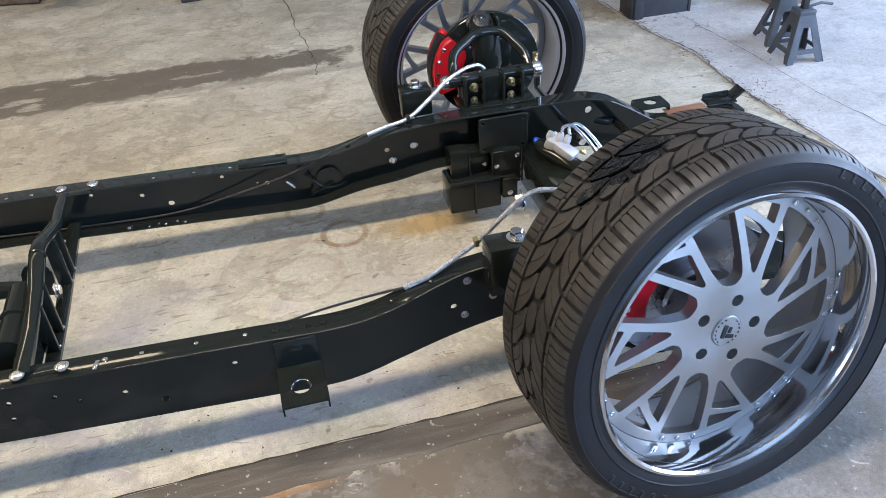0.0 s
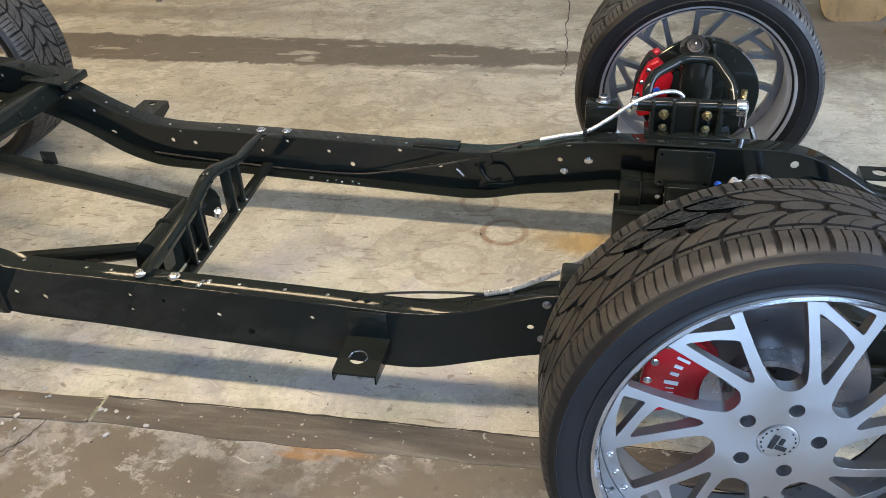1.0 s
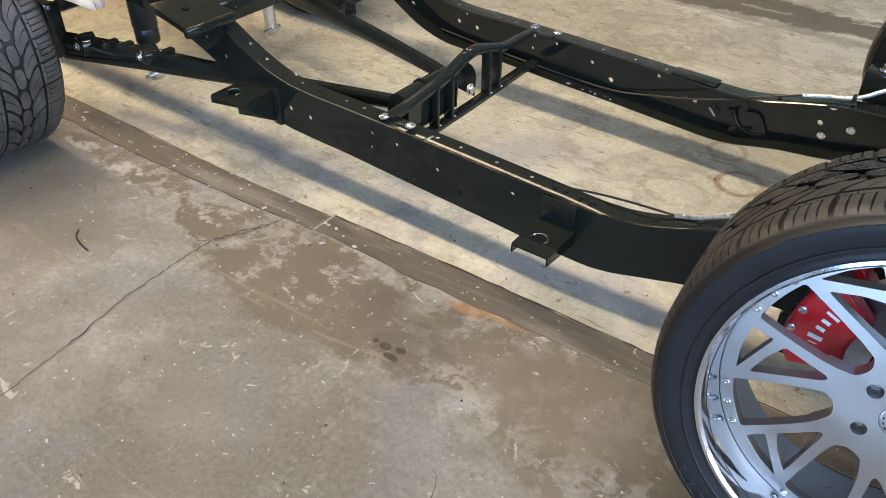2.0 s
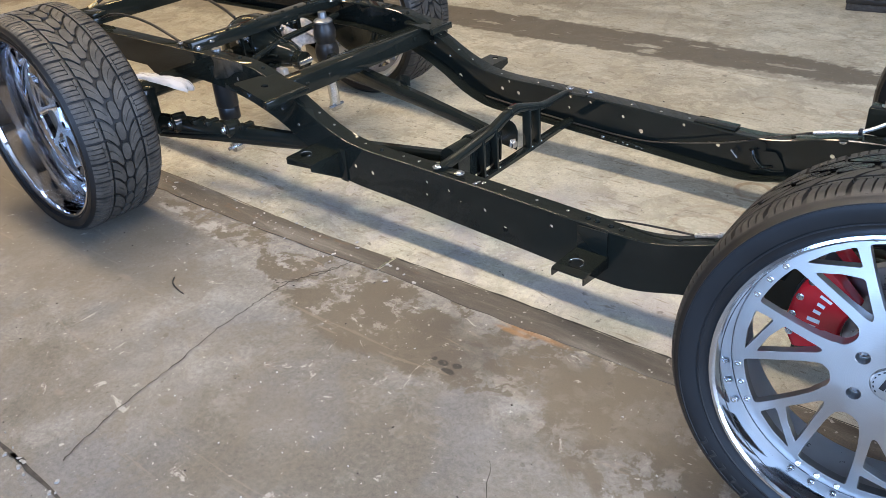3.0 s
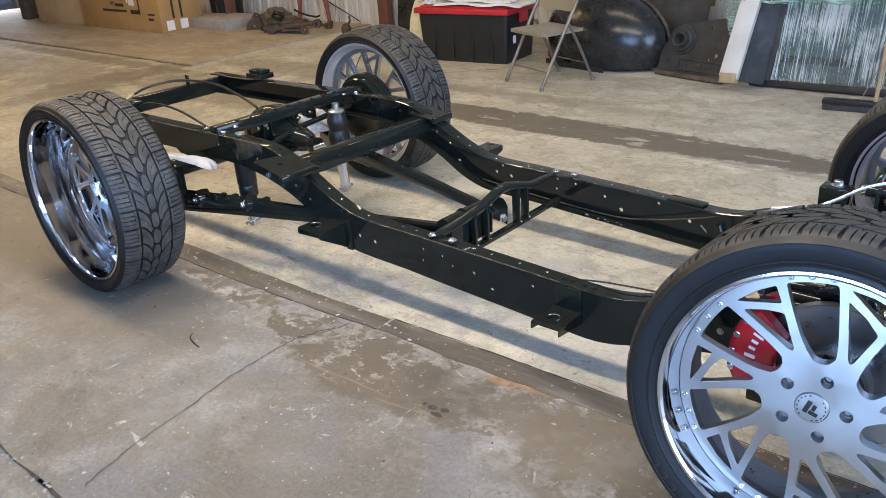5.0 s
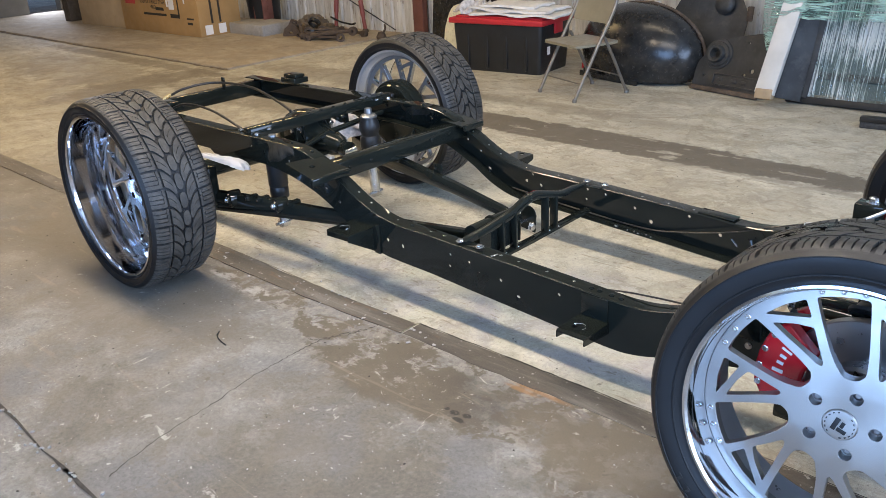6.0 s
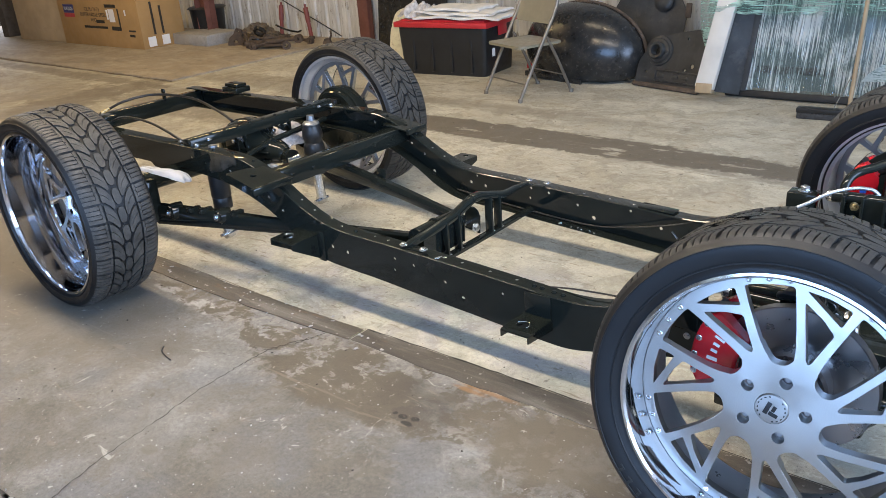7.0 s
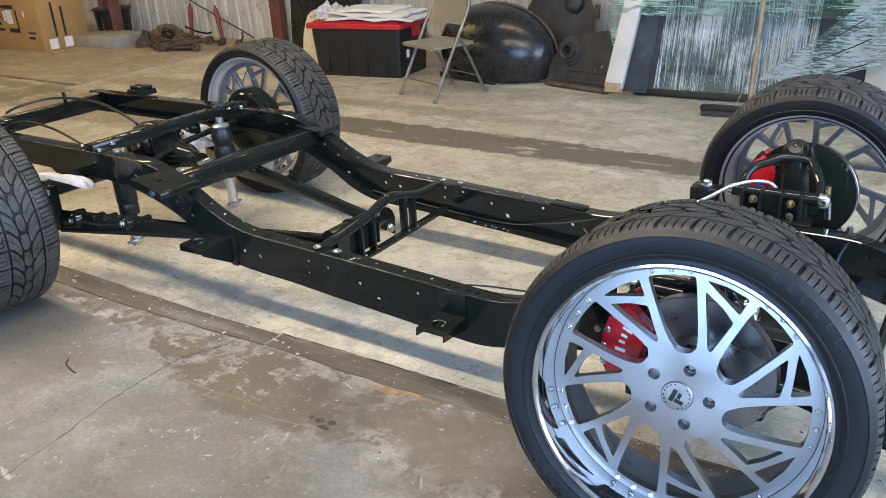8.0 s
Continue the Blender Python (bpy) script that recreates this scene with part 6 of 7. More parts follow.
def tote(at):
    t = thing("storage_tote", "black plastic storage tote with a red lid", "storage box", at)
    bm = bmesh.new()
    secs = [(0.0, 0.94), (0.04, 0.95), (0.38, 1.0), (0.43, 1.0)]
    rings = []
    for z, k in secs:
        rings.append([bm.verts.new((x, y, z)) for x, y in rounded([(-0.5 * k, -0.27 * k), (0.5 * k, -0.27 * k), (0.5 * k, 0.27 * k), (-0.5 * k, 0.27 * k)], 0.04, 3)])
    for a, b in zip(rings, rings[1:]):
        for i in range(len(a)):
            bm.faces.new((a[i], a[(i + 1) % len(a)], b[(i + 1) % len(b)], b[i]))
    bm.faces.new(rings[0]), bm.faces.new(rings[-1])
    part("body", bm, TOTE, t)
    rib = part("rib", made(((-0.33, -0.262, 0.21), (0.03, 0.02, 0.36), 0.006, pose(0, 0, 0, -2, 0, 0))), TOTE, t)
    for x in (-0.11, 0.11, 0.33):
        again(rib, pose(x + 0.33, 0, 0))
    part("lid", made(((0, 0, 0.452), (1.06, 0.60, 0.05), 0.012), ((0, 0, 0.482), (0.96, 0.50, 0.02), 0.008)), LID, t, "red lid with a moulded rim")
    for x in (-0.52, 0.52):
        part("latch", made(((x, 0, 0.40), (0.02, 0.14, 0.12), 0.006)), LID, t)
    part("sticker", made(((0.489, -0.12, 0.2), (0.003, 0.05, 0.07), 0.0)), WHITE, t)
    return t


tote(pose(-4.47, 4.44, 0, 0, 0, 7) @ Matrix.Diagonal((0.94, 1, 1, 1)))


def draped(name, label, category, material, at, sx, sy, folds, height, seed, nx=28, ny=16, lump=0.012):
    """A crumpled cloth: two skins over a folded sheet."""
    rnd = random.Random(seed)
    ph = [rnd.uniform(0, 6.3) for _ in range(4)]

    def z(u, v):
        e = (1 - abs(2 * u - 1) ** 6) * (1 - abs(2 * v - 1) ** 6)
        return height * e * (0.55 + 0.45 * math.sin(folds * v * 6.28 + ph[0] + 1.6 * math.sin(5 * u + ph[1]))) + lump * noise.noise((u * 7, v * 7, seed)) + 0.012
    bm = bmesh.new()
    skins = []
    for k in (0, 1):
        skins.append([[bm.verts.new(((u / nx - 0.5) * sx * (1 + 0.08 * math.sin(9 * v / ny + ph[2])), (v / ny - 0.5) * sy * (1 + 0.1 * math.sin(8 * u / nx + ph[3])), max(0.002, z(u / nx, v / ny) - 0.01 * k))) for v in range(ny + 1)] for u in range(nx + 1)])
    for k, g in enumerate(skins):
        for u in range(nx):
            for v in range(ny):
                bm.faces.new((g[u][v], g[u + 1][v], g[u + 1][v + 1], g[u][v + 1]))
    a, b = skins
    rim = [(u, 0) for u in range(nx)] + [(nx, v) for v in range(ny)] + [(u, ny) for u in range(nx, 0, -1)] + [(0, v) for v in range(ny, 0, -1)]
    for (u, v), (p, q) in zip(rim, rim[1:] + rim[:1]):
        bm.faces.new((a[u][v], a[p][q], b[p][q], b[u][v]))
    ob = part(name, bm, material, sharp=60, at=at)
    return tagged(ob, label, category)


def folded_sheet():
    """A long cloth folded over on itself: rounded ends, sagging layers, soft wrinkles."""
    bm = bmesh.new()
    layers = ((-0.46, 0.44, 0.0, 0.030, 0.24), (-0.44, 0.34, 0.030, 0.030, 0.22), (-0.36, 0.20, 0.058, 0.034, 0.18))
    for i, (x0, x1, z0, h, d) in enumerate(layers):
        ring = [(x0 + h / 2, 0)] + [(x0 + (x1 - x0) * k / 14, 0) for k in range(1, 14)] + [(x1 + h / 2 * math.sin(q), h / 2 * (1 - math.cos(q))) for q in (0.5, 1.2, 1.9, 2.6)] + [(x1 - (x1 - x0) * k / 14, h) for k in range(0, 14)] + [(x0 - h / 3, h / 2)]
        rows = []
        for j in range(13):
            v = -1 + j / 6
            rows.append([bm.verts.new((x + 0.02 * noise.noise((v * 2, i, 3.1)), d * v * (1 + 0.05 * math.sin(4 * x + i)), z0 + z * (1 - 0.35 * v * v) + 0.020 * noise.noise((x * 4, v * 1.6, i * 5.0)) + (0.035 * max(0, -x - 0.1) if i else 0) + 0.02)) for x, z in ring])
        for p, q in zip(rows, rows[1:]):
            for k in range(len(p)):
                bm.faces.new((p[k], p[(k + 1) % len(p)], q[(k + 1) % len(p)], q[k]))
        bm.faces.new(rows[0]), bm.faces.new(rows[-1])
    return bm


tagged(part("folded_cloth", folded_sheet(), CLOTH, sharp=50, at=pose(-4.30, 4.42, 0.482, 0, 0, 7)), "off-white dust sheet folded in layers on the tote lid", "cloth")
draped("crumpled_plastic", "crumpled grey-white plastic bag on the tote", "bag", paint("crumpled_plastic", (0.5, 0.47, 0.44), 0.4, var=0.4, scale=30), pose(-4.84, 4.36, 0.492, 0, 8, 20), 0.30, 0.34, 3.2, 0.11, 9, 40, 26, 0.05)

# cream foam pad leaning on the end of the tote
t = thing("foam_pad", "cream yellow foam pad with a rounded top beside the tote", "foam pad", pose(-5.20, 4.50, 0, -6, 4, 6))
bm = bmesh.new()
plate(bm, rounded([(-0.16, 0.0), (0.17, 0.0), (0.17, 0.52), (0.02, 0.55), (-0.10, 0.50), (-0.16, 0.34)], 0.10, 6), [], lambda u, v, k: (u + 0.008 * noise.noise((u * 9, v * 9, k)), -0.05 + 0.10 * k + 0.01 * noise.noise((u * 6, v * 6, 4.0)), v))
pad = part("pad", bm, JUG, t)
bv = pad.modifiers.new("edge", "BEVEL")
bv.width, bv.segments, bv.limit_method = 0.02, 3, "ANGLE"


def folding_chair(at):
    t = thing("folding_chair", "tan metal folding chair with worn tube legs", "chair", at)
    for x in (-0.215, 0.215):
        part("front_leg", tube(bmesh.new(), spline([(x, -0.22, 0.012), (x, -0.04, 0.42), (x, 0.09, 0.70), (x * 0.98, 0.12, 0.80)], 6), 0.0125, 10), CHAIR_TUBE, t)
        part("rear_leg", tube(bmesh.new(), spline([(x * 0.93, 0.235, 0.012), (x * 0.93, 0.12, 0.30), (x * 0.93, 0.03, 0.50)], 6), 0.011, 10), CHAIR_TUBE, t)
        for y, xx in ((-0.22, x), (0.235, x * 0.93)):
            part("rubber_foot", tube(bmesh.new(), [(xx, y, 0.0), (xx, y + 0.004, 0.03)], 0.016, 10), CHAIR_TUBE, t)
    part("top_tube", tube(bmesh.new(), spline([(-0.21, 0.12, 0.80), (-0.19, 0.127, 0.835), (0, 0.13, 0.845), (0.19, 0.127, 0.835), (0.21, 0.12, 0.80)], 6), 0.0125, 10), CHAIR_TUBE, t)
    bm = bmesh.new()
    plate(bm, rounded([(-0.205, -0.20), (0.205, -0.20), (0.20, 0.17), (-0.20, 0.17)], 0.05, 5), [], lambda u, v, k: (u, v, 0.435 - 0.02 * (1 - (u / 0.22) ** 2) * (1 - (v / 0.22) ** 2) + 0.022 * k))
    part("seat", bm, TAN, t)
    bm = bmesh.new()
    plate(bm, rounded([(-0.20, 0.60), (0.20, 0.60), (0.20, 0.80), (-0.20, 0.80)], 0.03, 5), [], lambda u, v, k: (u, 0.055 + (v - 0.6) * 0.32 + 0.03 * (1 - (u / 0.2) ** 2) + 0.008 * k, v))
    part("backrest", bm, TAN, t)
    for y, z in ((0.235 - 0.06, 0.16), (-0.16, 0.14)):
        part("stretcher", tube(bmesh.new(), [(-0.2, y, z), (0.2, y, z)], 0.006, 8), CHAIR_TUBE, t)
    return t


folding_chair(pose(-3.29, 3.863, 0, 0, 0, -20) @ Matrix.Diagonal((1.12, 1.12, 0.92, 1)))


def fender():
    """A big bulbous old fender lying on its flat edge: a dome cut off at the floor."""
    bm = bmesh.new()
    nr, na = 18, 56
    rings = []
    for i in range(nr + 1):
        r = math.sin(0.5 * math.pi * i / nr)
        ring = []
        for k in range(na):
            a = 2 * math.pi * k / na
            wide = 0.60 if math.cos(a) > 0 else 0.62
            x, z = 0.04 + wide * r * math.cos(a), 0.20 + 0.41 * r * math.sin(a) - 0.05 * r * math.cos(a) * (math.cos(a) < 0)
            y = -0.34 * math.sqrt(max(0, 1 - r * r)) - 0.05 * (1 - r)
            if z < 0.03:
                y, z = y - 0.02, 0.03 - 0.02 * min(1, (0.03 - z) / 0.1)
            ring.append(bm.verts.new((x, y, z)))
        rings.append(ring)
    bmesh.ops.remove_doubles(bm, verts=rings[0], dist=1e-5)
    tip = [v for v in bm.verts if v.is_valid and v in rings[0]][0]
    for k in range(na):
        bm.faces.new((tip, rings[1][k], rings[1][(k + 1) % na]))
    for p, q in zip(rings[1:], rings[2:]):
        for k in range(na):
            bm.faces.new((p[k], p[(k + 1) % na], q[(k + 1) % na], q[k]))
    return bm


t = thing("car_fender", "old dull black rounded steel fender standing against the wall", "fender", pose(-3.25, 4.66, 0, 0, 0, -8))
f = part("shell", fender(), OLDBLACK, t, sharp=60)
sm = f.modifiers.new("thick", "SOLIDIFY")
sm.thickness = 0.006
part("beaded_edge", tube(bmesh.new(), [(0.04 + 0.61 * math.cos(radians(a)), 0.004, 0.20 + 0.415 * math.sin(radians(a))) for a in range(-8, 176, 6)], 0.013, 8), RUST, t, "rusty rolled edge")
part("lower_flange", made(((-0.06, -0.335, 0.028), (0.62, 0.02, 0.045), 0.005, pose(0, 0, 0, 0, 2, 0)), ((-0.26, -0.32, 0.06), (0.16, 0.02, 0.07), 0.006)), OLDBLACK, t)
for x in (-0.30, -0.05, 0.16):
    part("flange_hole", lathe(bmesh.new(), [(0.0, -0.002), (0.008, -0.002), (0.008, 0.004), (0.0, 0.004)], 10), DARK, t, at=pose(x, -0.345, 0.032))
t = thing("splash_panel", "black inner fender panel with a rusty edge leaning behind", "car panel", pose(-2.86, 5.03, 0.0, -12, 0, 4))
bm = bmesh.new()
plate(bm, rounded([(-0.30, 0.0), (0.28, 0.0), (0.33, 0.48), (0.22, 0.68), (-0.2, 0.72), (-0.38, 0.4)], 0.05), [disc(0.12, 0.55, 0.03)], lambda u, v, k: (u, 0.012 * k + 0.02 * math.sin(9 * u), v))
part("sheet", bm, LITBLACK, t)
part("dome", lathe(bmesh.new(), [(0.0, -0.016), (0.04, -0.018), (0.07, -0.012), (0.085, 0.0), (0.0, 0.0)], 20), LITBLACK, t, at=pose(0.12, -0.012, 0.57))
part("tab", made(((0.34, 0.0, 0.5), (0.05, 0.02, 0.12), 0.006)), RUST, t)

t = thing("inner_fender", "dull black pressed inner fender with a round filler hole", "car panel", pose(-2.34, 4.36, 0.0, -16, 0, -13))
bm = bmesh.new()
plate(bm, rounded([(-0.31, 0.0), (0.32, 0.0), (0.33, 0.50), (0.02, 0.44), (-0.18, 0.38), (-0.31, 0.20)], 0.05), [disc(-0.125, 0.29, 0.040, 20), disc(0.20, 0.20, 0.018), disc(0.14, 0.165, 0.012), disc(0.12, 0.40, 0.008), disc(-0.22, 0.12, 0.010)], lambda u, v, k: (u, 0.014 * k - 0.05 * max(0, 0.06 - v), v))
part("sheet", bm, LITBLACK, t)
part("filler_collar", lathe(bmesh.new(), [(0.042, 0.0), (0.046, -0.052), (0.066, -0.056), (0.072, -0.044), (0.074, -0.026), (0.098, -0.022), (0.104, -0.012), (0.122, -0.010), (0.126, 0.0)], 32, caps=False), LITBLACK, t, "stepped oval collar round the filler hole", at=pose(-0.125, -0.001, 0.29) @ Matrix.Diagonal((1.0, 1, 0.92, 1)))
part("collar_tab", made(((-0.03, -0.03, 0.285), (0.035, 0.014, 0.03), 0.005)), LITBLACK, t)
for cx, cz, w, h in ((0.08, 0.145, 0.40, 0.012), (0.08, 0.065, 0.40, 0.012), (-0.12, 0.105, 0.012, 0.08)):
    part("pressed_rib", made(((cx, -0.006, cz), (w, 0.016, h), 0.005)), LITBLACK, t)
for cx in (-0.06, 0.07, 0.16):
    part("pressed_boss", made(((cx, -0.004, 0.105), (0.05, 0.012, 0.026), 0.005)), LITBLACK, t)
part("rusty_edge", made(((0.0, -0.016, 0.02), (0.62, 0.03, 0.036), 0.008)), RUST, t, "rusted lower edge")

# wrapped window leaning on the wall: cream boards, dark frame panels, glass, green stretch film, broom
t = thing("wrapped_window", "large window in cream boards wrapped in torn green stretch film", "window", pose(-1.0, 4.36, 0.0, -16, 0, 2))
part("side_board", made(((-0.845, -0.175, 0.88), (0.135, 0.05, 1.70), 0.005, pose(0, 0, 0, -4, 5.5, 0))), CREAM, t, "cream painted board")
part("board_foot", made(((-0.925, -0.232, 0.035), (0.12, 0.07, 0.07), 0.006)), TIMBER, t)
part("side_board", made(((0.80, -0.10, 0.90), (0.16, 0.05, 1.75), 0.005)), CREAM, t, "cream painted board")
part("dark_panel", made(((-0.80, -0.06, 0.85), (0.22, 0.02, 1.66), 0.004, pose(0, 0, 0, 0, 3, 30))), GREY, t, "dark grey side panel")
part("dark_panel", made(((0.52, 0.03, 0.85), (0.46, 0.02, 1.66), 0.004)), GREY, t, "dark grey side panel")
part("glass_pane", made(((-0.18, 0.045, 0.86), (1.06, 0.012, 1.56), 0.002)), GLASS, t, "dull reflective glass pane")
part("stile", made(((-0.695, 0.0, 0.86), (0.07, 0.05, 1.62), 0.004, pose(0, 0, 0, 0, 3, 0))), GREY, t, "dark edge of the frame")
part("sash_rail", made(((-0.18, 0.030, 0.215), (1.05, 0.02, 0.05), 0.005)), GREY, t)
part("sash_rail", made(((-0.18, 0.030, 0.70), (1.05, 0.02, 0.035), 0.005)), GREY, t)
part("lower_rail", made(((-0.1, 0.02, 0.035), (1.5, 0.06, 0.05), 0.005)), DARK, t)


def film(x0, x1, z0, z1, y, seed, slant, along=(0.9, 0.12)):
    """A wrinkled sheet of film; along sets how fast its creases change across and up."""
    bm = bmesh.new()
    nx, nz = 90, 40
    g = [[bm.verts.new((x0 + (x1 - x0) * i / nx + slant * (j / nz), y + 0.014 * noise.noise((i * along[0], j * along[1] + i * 0.15, seed)) + 0.007 * noise.noise((i * along[0] * 2.6, j * along[1] * 2.5, seed + 5)), z0 + (z1 - z0) * j / nz + 0.012 * noise.noise((i * 0.3, seed, 2.0)))) for j in range(nz + 1)] for i in range(nx + 1)]
    for i in range(nx):
        for j in range(nz):
            bm.faces.new((g[i][j], g[i + 1][j], g[i + 1][j + 1], g[i][j + 1]))
    return bm


part("stretch_film", film(-0.72, 0.36, 0.06, 1.7, -0.012, 2, 0.08), FILM, t, "wrinkled clear green stretch film with white glare painted on its vertical creases", 80)
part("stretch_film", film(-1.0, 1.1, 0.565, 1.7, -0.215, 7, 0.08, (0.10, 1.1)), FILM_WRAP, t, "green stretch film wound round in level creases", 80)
# loose green film bellying out behind the board
bm = bmesh.new()
g = []
for j in range(25):
    q = j / 24
    wide = 0.015 + 0.15 * math.sin(math.pi * min(1, q * 0.75 + 0.05)) ** 0.8
    g.append([bm.verts.new((-0.955 + 0.075 * q - wide * (1 - u / 8), -0.16 - 0.03 * math.sin(math.pi * u / 8) + 0.012 * noise.noise((u * 0.8, j * 0.35, 3.0)), 0.34 + 0.75 * q)) for u in range(9)])
for a, b in zip(g, g[1:]):
    for u in range(8):
        bm.faces.new((a[u], a[u + 1], b[u + 1], b[u]))
part("loose_film", bm, FILM_WRAP, t, "loose green film hanging beside the board", 80)

# pulled strands fanning up from the broom foot to the far board
for k in range(12):
    bm = bmesh.new()
    z1 = 0.30 + 0.042 * k
    x0, wide = 0.09 + 0.004 * k, 0.030 + 0.014 * ((k * 5) % 4)
    line = [Vector((x0 + (0.92 - x0) * q, -0.22 - 0.003 * k, 0.155 + 0.004 * k + (z1 - 0.10) * q - 0.05 * math.sin(math.pi * q) * (1 - k / 12))) for q in [j / 20 for j in range(21)]]
    rows = [[bm.verts.new(p + Vector((0, 0.006 * math.sin(1.7 * j + k + 9 * w), w * (0.10 + 0.95 * j / 20)))) for w in (-wide / 2, -wide / 5, wide / 5, wide / 2)] for j, p in enumerate(line)]
    for a, b in zip(rows, rows[1:]):
        for i in range(3):
            bm.faces.new((a[i], a[i + 1], b[i + 1], b[i]))
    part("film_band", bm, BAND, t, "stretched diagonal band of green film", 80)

t = thing("push_broom", "wooden-handled push broom with dark bristles leaning on the window", "broom", pose(-0.93, 3.97, 0, 0, 0, 6))
part("handle", tube(bmesh.new(), [(0.03, 0.0, 0.07), (0.035, 0.20, 0.75), (0.04, 0.40, 1.45)], 0.013, 10), TIMBER, t)
part("head", made(((0.06, 0.0, 0.055), (0.68, 0.07, 0.035), 0.008)), SATIN, t)
part("bristles", made(((0.06, 0.0, 0.02), (0.67, 0.065, 0.04), 0.006)), BRISTLE, t)
part("brace", tube(bmesh.new(), [(-0.06, 0.0, 0.07), (0.045, 0.1, 0.36)], 0.003, 8), CHAIR_TUBE, t)

# steel column on a concrete pad, scrap heap, shocks leaning on the wall
tagged(part("column_1", made(((-9.0, 4.87, 1.8), (0.22, 0.012, 3.6), 0.002), ((-9.10, 4.87, 1.8), (0.012, 0.16, 3.6), 0.002), ((-8.90, 4.87, 1.8), (0.012, 0.16, 3.6), 0.002)), OXIDE), "red oxide steel building column", "column", kind="structure")
tagged(part("column_pad", made(((-8.82, 4.68, 0.075), (0.76, 0.5, 0.15), 0.02)), BLOCKC), "rough concrete pad round the column foot", "plinth", kind="structure")
tagged(part("column_2", made(((-6.58, 5.37, 1.8), (0.16, 0.08, 3.6), 0.004)), OXIDE), "thin red oxide wall stud", "column", kind="structure")
t = thing("plastic_bin", "dark grey plastic bin behind the column", "bin", pose(-9.16, 5.0, 0.015) @ Matrix.Diagonal((0.9, 0.9, 0.9, 1)))
part("body", lathe(bmesh.new(), [(0.0, 0.0), (0.2, 0.0), (0.22, 0.02), (0.25, 0.4), (0.26, 0.42), (0.24, 0.42), (0.0, 0.36)], 20, axis="z"), TOTE, t)
t = thing("plastic_bin", "dark bin lid lying flat", "lid", pose(-9.16, 5.0, 0.395) @ Matrix.Diagonal((0.95, 0.95, 0.95, 1)))
part("lid", lathe(bmesh.new(), [(0.0, 0.03), (0.24, 0.02), (0.27, 0.0), (0.0, 0.0)], 20, axis="z"), GREY, t)
for k, (x, y, tilt) in enumerate(((-8.06, 5.30, 2), (-7.45, 5.27, -15))):
    t = thing("shock_absorber", "old red shock absorber leaning on the corrugated wall", "shock absorber", pose(x, y, 0.0, -6, tilt, 0), group="old shocks")
    part("body", tube(bmesh.new(), [(0, 0, 0.04), (0, 0, 0.24)], 0.024, 12), paint("faded_red_paint", (0.22, 0.05, 0.04), 0.5, var=0.2), t)
    part("dust_tube", tube(bmesh.new(), [(0, 0, 0.22), (0, 0, 0.40), (0, 0, 0.41), (0, 0, 0.44)], [0.030, 0.030, 0.012, 0.016], 12), paint("faded_red_paint", (0.20, 0.05, 0.04), 0.5, var=0.2), t)
    part("eye", lathe(bmesh.new(), [(0.0, -0.025), (0.03, -0.025), (0.032, 0.0), (0.03, 0.025), (0.0, 0.025)], 14), RUST, t, at=pose(0, 0, 0.03))

def scrap(name, label, mesh, material, at):
    t = thing(name, label, "scrap part", at, group="scrap heap by the wall")
    part("casting", mesh, material, t)
    return t


bm = bmesh.new()
plate(bm, rounded([(-0.34, -0.02), (-0.25, -0.14), (0.10, -0.10), (0.33, 0.05), (0.05, 0.12), (-0.25, 0.12)], 0.05), [disc(-0.12, 0.0, 0.05, 14), disc(0.10, 0.01, 0.03, 12)], lambda u, v, k: (u, v, 0.05 + 0.025 * k + 0.06 * max(0, -u)))
arm = scrap("lower_control_arm", "rusty pressed lower control arm lying flat in a scrap heap", bm, RUST, pose(-7.52, 4.66, 0.0, 0, 0, -12))
for x, y in ((-0.30, -0.06), (-0.24, 0.10), (0.32, 0.05)):
    part("bushing", lathe(bmesh.new(), [(0.024, -0.04), (0.05, -0.04), (0.052, 0.0), (0.05, 0.04), (0.024, 0.04)], 16, close=True), RUST, arm, at=pose(x, y, 0.09 if x < 0 else 0.06, 0, 0, 70))
for k, (x0, y0, x1, y1, z0, z1, r) in enumerate(((-7.62, 4.50, -7.05, 4.72, 0.05, 0.13, 0.034), (-7.95, 4.62, -7.50, 4.92, 0.05, 0.10, 0.022), (-7.85, 4.90, -7.2, 5.02, 0.06, 0.05, 0.028), (-8.10, 4.75, -7.75, 4.52, 0.14, 0.06, 0.024))):
    bm = bmesh.new()
    mid = ((x0 + x1) / 2, (y0 + y1) / 2, (z0 + z1) / 2 + 0.02)
    tube(bm, spline([(x0, y0, z0), mid, (x1, y1, z1)], 6), [r * (1.15 if j in (0, 12) else 0.8 + 0.2 * math.cos(j)) for j in range(13)], 12)
    rod = scrap("drag_link", "rusty steering rod in a scrap heap", bm, RUST, None)
    turn = math.degrees(math.atan2(y1 - y0, x1 - x0)) + 90
    for p, q in (((x0, y0, z0), 0), ((x1, y1, z1), 0)):
        part("rod_eye", lathe(bmesh.new(), [(r * 0.6, -0.03), (r * 1.45, -0.03), (r * 1.5, 0.0), (r * 1.45, 0.03), (r * 0.6, 0.03)], 14, close=True), RUST, rod, at=pose(*p, 0, 0, turn + 90))
bm = bmesh.new()
